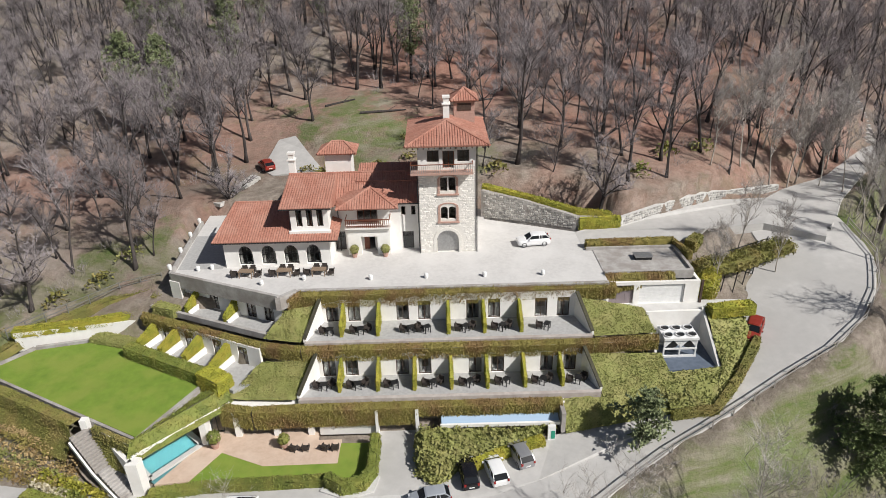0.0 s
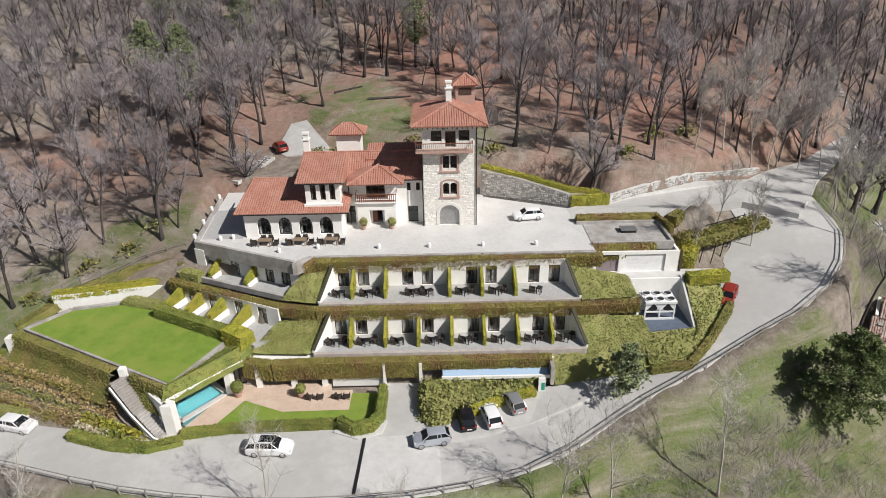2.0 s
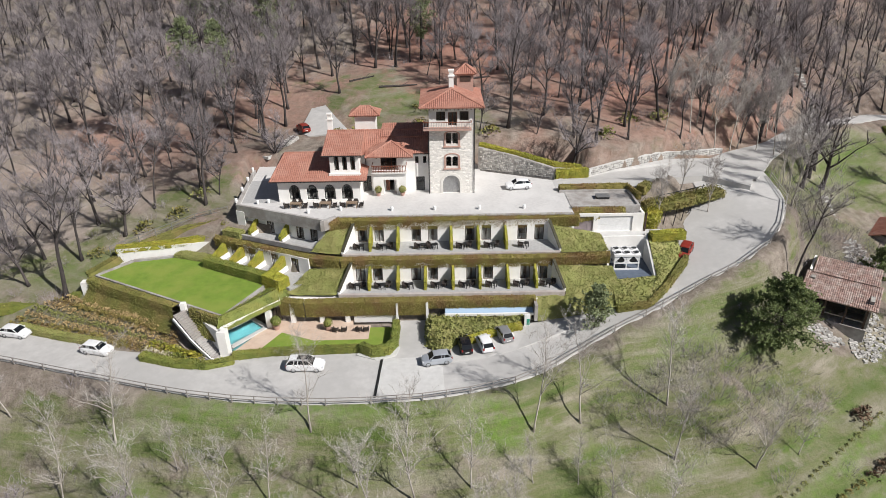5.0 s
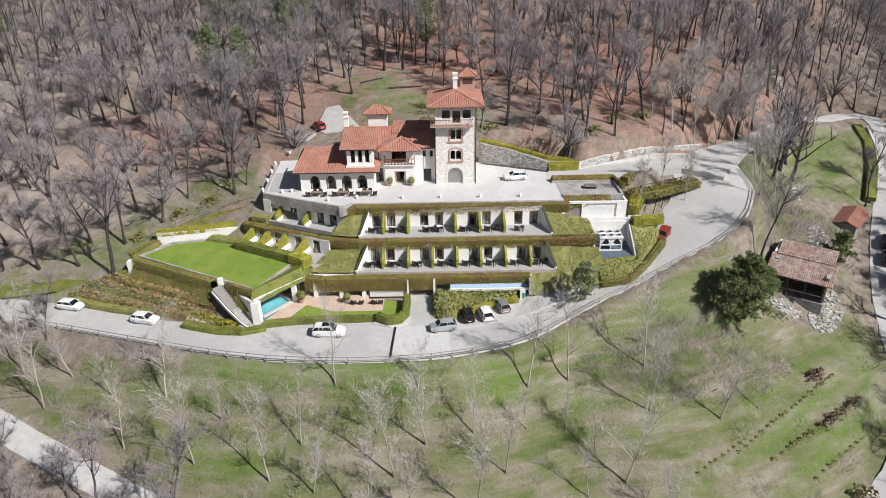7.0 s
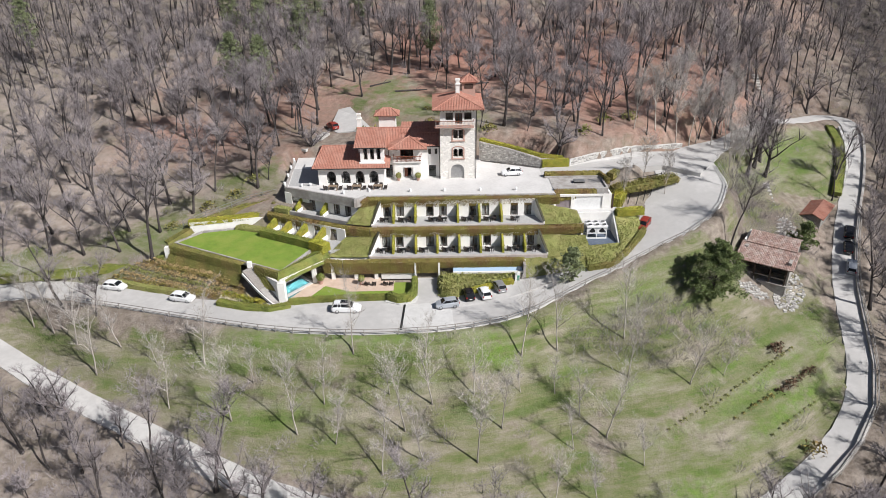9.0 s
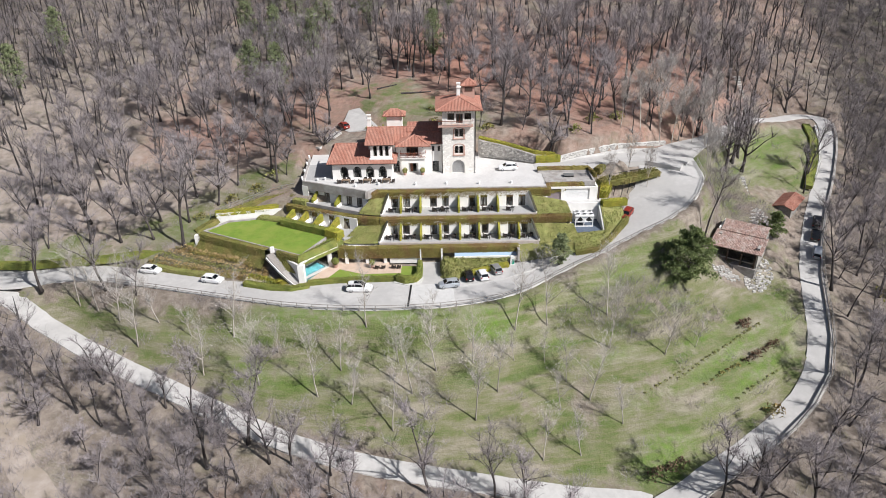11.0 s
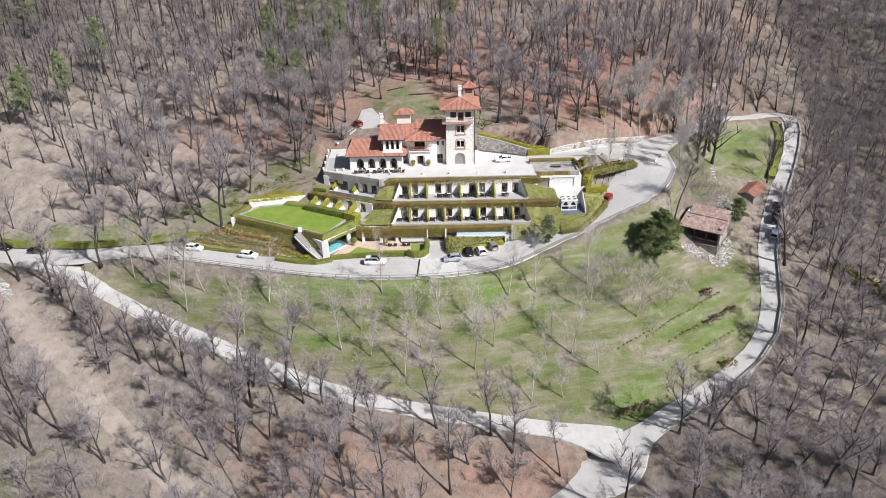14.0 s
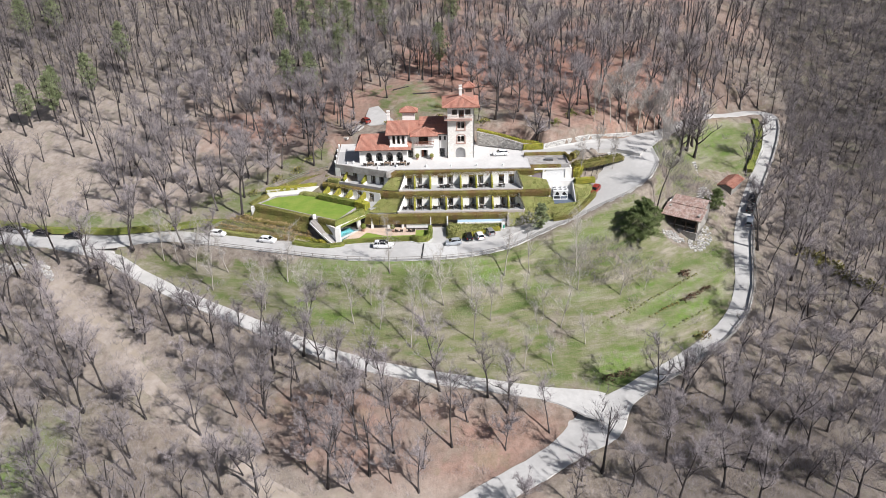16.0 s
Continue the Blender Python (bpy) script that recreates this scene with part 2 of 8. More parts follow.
    def mesh(self, name, mat, smooth=False):
        me = bpy.data.meshes.new(name)
        me.from_pydata(self.v, [], self.f)
        me.materials.append(mat)
        if smooth:
            me.polygons.foreach_set("use_smooth", [True] * len(me.polygons))
        me.update()
        return me


def part(name, b, mat, parent=None, label="", smooth=False):
    """One mesh object, under a thing or under a part."""
    ob = new(name, b.mesh(name, mat, smooth) if isinstance(b, Build) else b)
    if parent:
        ob.parent = parent
        ob.matrix_parent_inverse = parent.matrix_world.inverted()
    if label:
        tagged(ob, label)
    return ob


def thing(name, label, category, group="", at=(0, 0, 0), kind=""):
    ob = new(name)
    ob.location = at
    ob.matrix_world = Matrix.Translation(at)
    ob.empty_display_size = 0.2
    return tagged(ob, label, category, group, kind)


def structure(name, b, mat, label="", smooth=False):
    return tagged(part(name, b, mat, None, "", smooth), label, "", "", "structure")


nrng = np.random.default_rng(11)


def smooth_step(a, b, v):
    t = min(1, max(0, (v - a) / (b - a)))
    return t * t * (3 - 2 * t)


def line_points(pts, step):
    """Points every step metres along a polyline."""
    out = []
    for p, q in zip(pts, pts[1:]):
        p, q = Vector(p), Vector(q)
        k = max(1, int((q - p).length / step))
        out += [p.lerp(q, i / k) for i in range(k)]
    return out + [Vector(pts[-1])]


def curve_points(pts, step):
    """A smooth line through the points (Catmull-Rom)."""
    p = [Vector(q) for q in pts]
    p = [p[0] * 2 - p[1]] + p + [p[-1] * 2 - p[-2]]
    out = []
    for i in range(1, len(p) - 2):
        k = max(2, int((p[i + 1] - p[i]).length / step))
        for j in range(k):
            t = j / k
            out.append(0.5 * ((2 * p[i]) + (p[i + 1] - p[i - 1]) * t + (2 * p[i - 1] - 5 * p[i] + 4 * p[i + 1] - p[i + 2]) * t * t
                              + (3 * p[i] - p[i - 1] - 3 * p[i + 1] + p[i + 2]) * t ** 3))
    return out + [p[-2]]


# ---- ground and roads ----
# centre lines: x, y, z
ROAD_MAIN = [(-128, -2, -14.6), (-104, -11.5, -13.1), (-88, -16.0, -12.4), (-74, -17.6, -11.8), (-62, -17.4, -11.2), (-49, -21.0, -10.8), (-36, -25.0, -10.5),
             (-22, -27.6, -10.4), (-5, -27.8, -10.4), (6, -25.8, -10.4), (15, -21.8, -10.0), (22, -18.6, -8.9), (29, -15.4, -7.2), (35.5, -10.8, -5.4),
             (41, -5.0, -3.6), (45, 1.5, -1.9), (45.5, 8.5, -0.8)]
ROAD_TOP = [(45.5, 8.5, -0.9), (52, 15.9, -1.0), (59, 21.5, -1.0), (67, 29.5, -1.1), (76, 38, -1.8), (86, 44.5, -3.4), (94, 49, -4.0), (98.3, 48, -4.2), (98.0, 43, -4.5),
            (93.9, 33, -6.2), (85.3, 17.5, -9.1), (77, 4, -11.8), (70.2, -8.5, -14.6), (66.6, -17.5, -17.0), (63.6, -26.5, -19.4), (59.3, -35, -21.8),
            (52.5, -42, -23.6), (44.5, -47.6, -24.9), (36, -52.6, -26.0), (29.5, -57.0, -26.9), (23.4, -62.6, -28.2), (15.5, -68.3, -29.5), (5.5, -74.0, -30.7), (-12, -84, -33)]
ROAD_LOW = [(-88, -16.6, -12.44), (-80, -19.8, -12.38), (-72.5, -23.8, -13.5), (-65.5, -28.2, -15.2), (-53.5, -35, -16.8), (-42.3, -40.5, -18.2), (-30.2, -46.3, -19.7), (-21, -50.2, -20.9),
            (-10.5, -52.8, -22.2), (0, -54.1, -23.5), (10, -54.9, -24.9), (19, -55.8, -26.1), (27, -57.9, -26.9)]
ROADS = {"main": (ROAD_MAIN, 3.0), "top": (ROAD_TOP, 2.4), "low": (ROAD_LOW, 2.1)}


def road_width(kind, p):
    """Half width of a road at the point p."""
    if kind == "main":
        return 2.5 + 1.8 * smooth_step(-40, -10, p.x) * (1 - smooth_step(8, 22, p.x)) + 2.2 * smooth_step(27, 36, p.x) * smooth_step(-16, -8, p.y) + 1.2 * smooth_step(36, 42, p.x) + 0.9 * smooth_step(66, 76, -p.x)
    if kind == "top":
        return 1.9 + 2.6 * (1 - smooth_step(46, 62, p.x)) * smooth_step(0, 8, p.y) + 0.6 * smooth_step(54, 60, -p.y) + 1.9 * math.exp(-((p.x - 24.5) / 5) ** 2 - ((p.y + 61) / 5) ** 2)
    return 1.7 + 2.0 * math.exp(-((p.x - 26) / 6) ** 2 - ((p.y + 58) / 5) ** 2) + 1.5 * smooth_step(72, 82, -p.x)


road_lines = {k: curve_points(v[0], 1.5) for k, v in ROADS.items()}
SPOTS = [(-12, 50, 10), (-15, 32, 7.3), (19, 8, 3), (37, 15, 3.4), (0, 16, 4.4), (-20, 20, 2.5), (-22, 26, 3.3), (-28, 4, 0.5), (60, 37, 8), (12, 30, 7), (40, 40, 9), (90, 62, 6),
         (0, 85, 23), (60, 85, 23), (-60, 85, 22), (-50, 0, -5.0), (-50, 25, 2.5), (-75, 5, -5.5), (-75, 40, 6), (-38, -2, -4.6), (-100, 20, -3), (-34, 12, 1.5),
         (-110, 70, 14), (0, 140, 42), (80, 140, 42), (-90, 140, 40), (8, -34, -14), (-20, -40, -16.5), (15, -42, -20), (40, -30, -16.5), (52, -16, -14.2), (33, -30, -14.5),
         (-55, -62, -22), (-20, -75, -28), (40, -75, -31), (70, -60, -28), (90, -20, -19), (100, 10, -14), (110, 40, -8), (-100, -45, -19), (-40, -95, -32), (30, -105, -37), (110, -60, -30),
         (60, 8, -6.5), (-38, -17, -8.4), (-32, -20.8, -8.6), (-46, -14.4, -8.4), (-27.5, -23.0, -9.3), (58, -4, -10.5), (70, 22, -5.5), (80, 32, -3.8), (130, 110, 22), (-150, 0, -10), (-150, 120, 30), (150, 0, -14), (160, -100, -34), (-150, -100, -28)]


def inside_poly(x, y, poly):
    r = np.zeros(len(x), bool)
    for (x0, y0), (x1, y1) in zip(poly, poly[1:] + poly[:1]):
        c = ((y0 > y) != (y1 > y)) & (x < (x1 - x0) * (y - y0) / (y1 - y0 + 1e-12) + x0)
        r ^= c
    return r


def make_heights():
    pts = [Vector(p) for p in SPOTS]
    for k in road_lines:
        pts += road_lines[k][::7]
    P = np.array([(p.x, p.y) for p in pts])
    Z = np.array([p.z for p in pts])
    keep = [i for i in range(len(P)) if i == 0 or np.min(np.hypot(*(P[:i] - P[i]).T)) > 3.0]
    P, Z = P[keep], Z[keep]
    n = len(P)
    R = np.sqrt(((P[:, None] - P[None]) ** 2).sum(-1) + 9.0)
    A = np.zeros((n + 3, n + 3))
    A[:n, :n] = R - 0.15 * np.eye(n)
    A[:n, n], A[:n, n + 1:] = 1, P
    A[n, :n], A[n + 1:, :n] = 1, P.T
    w = np.linalg.solve(A, np.concatenate([Z, np.zeros(3)]))
    return P, w


HP, HW = make_heights()
ROAD_XY = np.concatenate([np.array([(p.x, p.y, p.z, road_width(k, p)) for p in road_lines[k]]) for k in road_lines])


def heights(X, Y):
    """Ground height at arrays of places, with the road beds cut in and the terraces of the hotel kept free."""
    X, Y = np.asarray(X, float), np.asarray(Y, float)
    out = np.empty_like(X)
    for i in range(0, len(X), 4000):
        x, y = np.clip(X[i:i + 4000], -190, 190), np.clip(Y[i:i + 4000], -140, 190)
        r = np.sqrt((x[:, None] - HP[None, :, 0]) ** 2 + (y[:, None] - HP[None, :, 1]) ** 2 + 9.0)
        n = len(HP)
        z = r @ HW[:n] + HW[n] + HW[n + 1] * x + HW[n + 2] * y
        far = np.hypot(X[i:i + 4000] - x, Y[i:i + 4000] - y)
        z = z + np.where(Y[i:i + 4000] > 190, 0.28, 0.0) * np.minimum(far, 500)
        z = z + 0.22 * np.sin(x * 0.31 + 1.3 * np.sin(y * 0.17)) * np.sin(y * 0.27 + 0.8 * np.sin(x * 0.13))
        d2 = (x[:, None] - ROAD_XY[None, :, 0]) ** 2 + (y[:, None] - ROAD_XY[None, :, 1]) ** 2
        e = np.sqrt(d2) - ROAD_XY[None, :, 3]
        j = np.argmin(e, 1)
        e = e[np.arange(len(j)), j]
        t = np.clip((e - 0.9) / 3.2, 0, 1)
        t = t * t * (3 - 2 * t)
        sink = 0.10 + 0.6 * np.clip(-e - 0.2, 0, 1)
        out[i:i + 4000] = (ROAD_XY[j, 2] - sink) * (1 - t) + z * t
    # under the hotel the ground steps down behind each facade
    inside = (X > -29) & (X < 23.5) & (Y > -23) & (Y < 13) & ~((X > 13) & (Y < -18.2))
    step = np.select([Y > -6.6, Y > -11.2, Y > -16.5], [-0.9, -4.4, -7.9], -10.75)
    lawn_line = -21.7 + (-23.9 - X) * 0.515
    under_lawn = (X > -44) & (X < -18) & (Y > lawn_line - 0.4) & (Y < -5)
    out = np.where(inside, np.minimum(out, step), out)
    out = np.where(under_lawn, np.minimum(out, -10.9 + 3.6 * np.clip((-27 - X) / 3, 0, 1)), out)
    deck = (X > 17.5) & (X < 29.3) & (Y > -15.5) & (Y < 0.5)
    out = np.where(deck, np.minimum(out, np.where(Y > -6.5, -1.2, -7.0)), out)
    court = inside_poly(X, Y, [(17.5, -0.8), (29, 0.2), (33, 3.6), (41, 5.2), (47.5, 2.2), (51, 8), (47.4, 16), (38, 14.2), (30, 9.8), (20, 6.0), (17.5, 4.8)])
    out = np.where(court, np.minimum(out, -1.3), out)
    return out


def height(x, y):
    return float(heights([x], [y])[0])


def axis_steps(lo, hi, step, end):
    core = np.arange(lo, hi + step / 2, step)
    grow, d = [], step
    v = 0.0
    while v < end:
        d *= 1.35
        v += d
        grow.append(v)
    grow = np.array(grow)
    return np.concatenate([lo - grow[::-1], core, hi + grow])


TRACK = curve_points([(-84, -29, 0), (-76, -37, 0), (-66.5, -44.2, 0), (-55.6, -55, 0), (-45.5, -63, 0), (-37, -69.2, 0), (-29.6, -74.7, 0), (-20, -82, 0)], 1.5)


def ground_mesh():
    xs, ys = axis_steps(-120, 125, 1.0, 2600), axis_steps(-100, 110, 1.0, 2600)
    X, Y = np.meshgrid(xs, ys)
    X, Y = X.ravel(), Y.ravel()
    Z = heights(X, Y)
    nx, ny = len(xs), len(ys)
    i = np.arange(nx * ny).reshape(ny, nx)
    F = np.stack([i[:-1, :-1], i[:-1, 1:], i[1:, 1:], i[1:, :-1]], -1).reshape(-1, 4)
    me = bpy.data.meshes.new("ground")
    me.from_pydata(np.stack([X, Y, Z], -1).tolist(), [], F.tolist())
    me.polygons.foreach_set("use_smooth", [True] * len(me.polygons))
    # where grass grows: the meadow under the main road, the verges and the clearing behind the house
    meadow = [(-78, -21), (-60, -24), (-36, -30), (-5, -32), (14, -26), (30, -20), (42, -12), (50, -18), (62, -14), (64, -24), (56, -37), (40, -49), (27, -54),
              (0, -53), (-20, -48), (-44, -37), (-66, -27)]
    clearing = [(-26, 38), (-10, 44), (4, 30), (12, 14), (-6, 13), (-18, 28)]
    verge = [(-30, 10), (-29, 0), (-44, -6), (-62, -14), (-62, -8), (-46, 2), (-36, 8)]
    slope = [(58, 18), (80, 36), (94, 42), (90, 28), (80, 12), (68, 12), (62, 6), (52, 4), (52, 12)]
    g = np.zeros(len(X))
    for poly, w in ((meadow, 0.78), (clearing, 0.5), (verge, 0.62), (slope, 0.95)):
        g = np.maximum(g, inside_poly(X, Y, poly) * w)
    barn_side = inside_poly(X, Y, [(46, -10), (60, -20), (65, -14), (69, 2), (62, 10), (54, 12), (50, 2)])
    g = np.maximum(g, barn_side * 0.34)
    left = (X < -30) & (Y > -20) & (Y < -6)
    g = np.maximum(g, left * 0.5)
    G = g.reshape(ny, nx)
    for _ in range(3):
        G[1:-1, 1:-1] = (G[1:-1, 1:-1] * 2 + G[:-2, 1:-1] + G[2:, 1:-1] + G[1:-1, :-2] + G[1:-1, 2:]) / 6
    at = me.attributes.new("grass", "FLOAT", "POINT")
    at.data.foreach_set("value", G.ravel().astype(np.float32))
    lush = np.zeros(len(X))
    for x, y, rx, ry, turn, w in ((7, -33.2, 4.2, 2.0, 0, 1.0), (31, -49, 6, 3, 0.5, 0.8), (-69, -73, 5, 9, -0.3, 0.9), (-14, -32.6, 22, 2.0, 0, 0.8), (30, -22.5, 12, 2.5, 0.5, 0.45), (-22, -41, 8, 2, 0, 0.5), (-8, 26, 8, 5, 0, 0.35), (-40, -8, 14, 3, 0, 0.6), (-75, -11.5, 30, 1.6, -0.15, 0.5),
                                 (74, 24, 14, 5, 0.95, 0.6), (46, -32.8, 13, 1.1, 0.6, 0.8), (49, -36, 12, 1.3, 0.6, 0.85), (42, -31, 9, 0.8, 0.6, 0.5), (58, -24, 3, 4, 0, 0.6), (-30, -38.5, 9, 1.2, -0.4, 0.55), (-4, -37, 8, 1.2, 0, 0.35), (17, -34, 4, 1.2, 0.2, 0.4), (26, -36, 5, 1.2, 0.3, 0.5), (30, -42, 6, 1.2, 0.4, 0.4)):
        dx, dy = X - x, Y - y
        c, sn = math.cos(turn), math.sin(turn)
        lush = np.maximum(lush, w * np.exp(-((dx * c + dy * sn) / rx) ** 2 - ((dy * c - dx * sn) / ry) ** 2))
    # bare pale soil and dry grass; beyond the lane, dense wood's shade painted dark
    pale = np.zeros(len(X))
    for x, y, rx, ry, w in ((-84, 4, 42, 17, 1.0), (-104, 24, 32, 26, 0.9), (-62, 40, 34, 20, 0.45), (-48, 6, 14, 10, 0.5), (40, -72, 14, 8, 0.45), (62, -72, 14, 9, 0.35), (10, -37.5, 9, 1.4, 0.6), (-12, -75, 22, 5, 0.6), (-14, -66, 24, 6, 0.35)):
        pale = np.maximum(pale, w * np.exp(-np.abs((X - x) / rx) ** 3 - np.abs((Y - y) / ry) ** 3))
    for p in TRACK:
        pale = np.maximum(pale, 0.95 * np.exp(-((X - p.x) ** 2 + (Y - p.y) ** 2) / 16.0))
    lane = np.array([(-60, 30), (-47, 45), (-35, 60), (-18, 67), (4, 77), (18, 86), (33, 95), (50, 101), (120, 112)])
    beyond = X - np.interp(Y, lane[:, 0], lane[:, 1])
    wood_shade = np.clip((beyond - 2.5) / 5, 0, 1) * np.clip(0.55 + Y / 60, 0.25, 1)
    # painted shade of the lower wood, the groves and the thicket slope
    wood_shade = np.maximum(wood_shade, 0.22 * np.exp(-np.abs((X + 10) / 50) ** 3 - np.abs((Y + 68) / 13) ** 3))
    wood_shade = np.maximum(wood_shade, 0.8 * np.exp(-np.abs((X - 50) / 24) ** 3 - np.abs((Y + 66) / 13) ** 3))
    wood_shade = np.maximum(wood_shade, 0.45 * np.exp(-np.abs((X + 33) / 10) ** 3 - np.abs((Y - 19) / 12) ** 3))
    wood_shade = np.maximum(wood_shade, 0.5 * np.exp(-np.abs((X - 75) / 30) ** 3 - np.abs((Y - 62) / 17) ** 3))
    wood_shade = np.maximum(wood_shade, 0.5 * np.exp(-np.abs((X - 54) / 7) ** 3 - np.abs((Y - 1) / 13) ** 3))
    wood_shade = np.maximum(wood_shade, 0.8 * np.exp(-np.abs((X + 150) / 30) ** 3 - np.abs((Y - 95) / 24) ** 3))
    for nm, val in (("pale", pale), ("wood_shade", wood_shade)):
        at = me.attributes.new(nm, "FLOAT", "POINT")
        at.data.foreach_set("value", val.astype(np.float32))
    russet = np.zeros(len(X))
    for x, y, rx, ry, w in ((25, 45, 60, 34, 1.0), (-44, 28, 27, 26, 1.0), (-8, -65, 30, 9, 0.85), (-60, 10, 30, 22, 0.35), (30, 90, 90, 30, 0.5)):
        russet = np.maximum(russet, w * np.exp(-np.abs((X - x) / rx) ** 3 - np.abs((Y - y) / ry) ** 3))
    at = me.attributes.new("russet", "FLOAT", "POINT")
    at.data.foreach_set("value", russet.astype(np.float32))
    at = me.attributes.new("lush", "FLOAT", "POINT")
    at.data.foreach_set("value", lush.astype(np.float32))
    return me


def ground_material():
    m = bpy.data.materials.new("woodland_ground")
    m.use_nodes = True
    N, L = m.node_tree.nodes, m.node_tree.links
    bsdf = N["Principled BSDF"]
    bsdf.inputs["Roughness"].default_value = 0.95
    geo = N.new("ShaderNodeNewGeometry")

    contour = N.new("ShaderNodeMapping")
    contour.inputs["Scale"].default_value = (0.09, 0.09, 0.8)
    L.new(geo.outputs["Position"], contour.inputs["Vector"])

    def noise_ramp(scale, stops, detail=6, vector=None):
        n = N.new("ShaderNodeTexNoise")
        n.inputs["Scale"].default_value = scale
        n.inputs["Detail"].default_value = detail
        n.inputs["Roughness"].default_value = 0.7
        L.new(vector or geo.outputs["Position"], n.inputs["Vector"])
        r = N.new("ShaderNodeValToRGB")
        e = r.color_ramp.elements
        while len(e) < len(stops):
            e.new(0.5)
        for k, (p, c) in enumerate(stops):
            e[k].position, e[k].color = p, (*c, 1)
        L.new(n.outputs["Fac"], r.inputs["Fac"])
        return n, r.outputs["Color"]

    def mix(fac, a, b):
        x = N.new("ShaderNodeMixRGB")
        L.new(fac, x.inputs["Fac"])
        L.new(a, x.inputs["Color1"])
        L.new(b, x.inputs["Color2"])
        return x.outputs["Color"]

    _, leaf = noise_ramp(0.9, [(0.30, (0.175, 0.082, 0.060)), (0.5, (0.335, 0.170, 0.125)), (0.72, (0.45, 0.262, 0.20))])
    _, dry = noise_ramp(0.7, [(0.30, (0.13, 0.105, 0.083)), (0.46, (0.225, 0.185, 0.15)), (0.56, (0.29, 0.245, 0.205)), (0.72, (0.38, 0.325, 0.275))])
    _, patch = noise_ramp(0.045, [(0.46, (0, 0, 0)), (0.66, (1, 1, 1))], 4)
    _, grass = noise_ramp(0.30, [(0.34, (0.065, 0.085, 0.026)), (0.45, (0.135, 0.145, 0.062)), (0.55, (0.20, 0.185, 0.125)), (0.68, (0.285, 0.255, 0.20))])
    _, cut = noise_ramp(0.16, [(0.36, (0, 0, 0)), (0.58, (1, 1, 1))], 8)
    ar = N.new("ShaderNodeAttribute")
    ar.attribute_name = "russet"
    pb = N.new("ShaderNodeRGBToBW")
    L.new(patch, pb.inputs["Color"])
    inv = N.new("ShaderNodeMath")
    inv.operation = "MULTIPLY_ADD"
    L.new(pb.outputs["Val"], inv.inputs[0])
    inv.inputs[1].default_value = -0.7
    L.new(ar.outputs["Fac"], inv.inputs[2])
    inv.use_clamp = True
    woods = mix(inv.outputs[0], dry, leaf)

    def fact(value, by):
        x = N.new("ShaderNodeMath")
        x.operation = "MULTIPLY"
        x.use_clamp = True
        L.new(value, x.inputs[0])
        if isinstance(by, float):
            x.inputs[1].default_value = by
        else:
            L.new(by, x.inputs[1])
        return x.outputs[0]

    def attribute(name):
        x = N.new("ShaderNodeAttribute")
        x.attribute_name = name
        return x.outputs["Fac"]

    # bands along the contours, where terraces and paths run across the slope
    _, band = noise_ramp(1.0, [(0.42, (0, 0, 0)), (0.60, (1, 1, 1))], 5, contour.outputs["Vector"])
    _, brush = noise_ramp(1.3, [(0.3, (0.085, 0.072, 0.055)), (0.7, (0.20, 0.17, 0.135))])
    woods = mix(fact(band, 0.28), woods, brush)
    _, soil = noise_ramp(0.6, [(0.30, (0.24, 0.192, 0.155)), (0.5, (0.37, 0.312, 0.265)), (0.72, (0.47, 0.405, 0.355))])
    _, spots = noise_ramp(0.22, [(0.30, (0.35, 0.35, 0.35)), (0.55, (1, 1, 1))], 6)
    woods = mix(fact(attribute("pale"), spots), woods, soil)
    # dark litter colour that carries the shade of the trees
    _, shaded_litter = noise_ramp(0.8, [(0.32, (0.028, 0.024, 0.020)), (0.52, (0.068, 0.056, 0.047)), (0.72, (0.13, 0.108, 0.092))])
    woods = mix(fact(attribute("wood_shade"), spots), woods, shaded_litter)
    _, sward = noise_ramp(1.0, [(0.38, (0.085, 0.130, 0.024)), (0.47, (0.155, 0.165, 0.068)), (0.55, (0.23, 0.21, 0.145)), (0.64, (0.34, 0.30, 0.24))], 7, contour.outputs["Vector"])
    half = N.new("ShaderNodeValue")
    half.outputs[0].default_value = 0.72
    grass = mix(half.outputs[0], grass, sward)
    at = N.new("ShaderNodeAttribute")
    at.attribute_name = "grass"
    add = N.new("ShaderNodeMath")
    add.operation = "MULTIPLY_ADD"
    bw = N.new("ShaderNodeRGBToBW")
    L.new(cut, bw.inputs["Color"])
    sub = N.new("ShaderNodeMath")
    sub.operation = "SUBTRACT"
    sub.inputs[1].default_value = 0.62
    L.new(bw.outputs["Val"], sub.inputs[0])
    L.new(sub.outputs[0], add.inputs[0])
    add.inputs[1].default_value = 0.8
    L.new(at.outputs["Fac"], add.inputs[2])
    mr = N.new("ShaderNodeMapRange")
    mr.inputs["From Min"].default_value, mr.inputs["From Max"].default_value = 0.22, 0.62
    L.new(add.outputs[0], mr.inputs["Value"])
    al = N.new("ShaderNodeAttribute")
    al.attribute_name = "lush"
    ml = N.new("ShaderNodeMath")
    ml.operation = "MULTIPLY"
    L.new(al.outputs["Fac"], ml.inputs[0])
    _, tuft = noise_ramp(0.8, [(0.35, (0.15, 0.15, 0.15)), (0.62, (1, 1, 1))], 6)
    tb = N.new("ShaderNodeRGBToBW")
    L.new(tuft, tb.inputs["Color"])
    L.new(tb.outputs["Val"], ml.inputs[1])
    _, fresh = noise_ramp(1.5, [(0.3, (0.085, 0.17, 0.018)), (0.7, (0.15, 0.25, 0.03))])
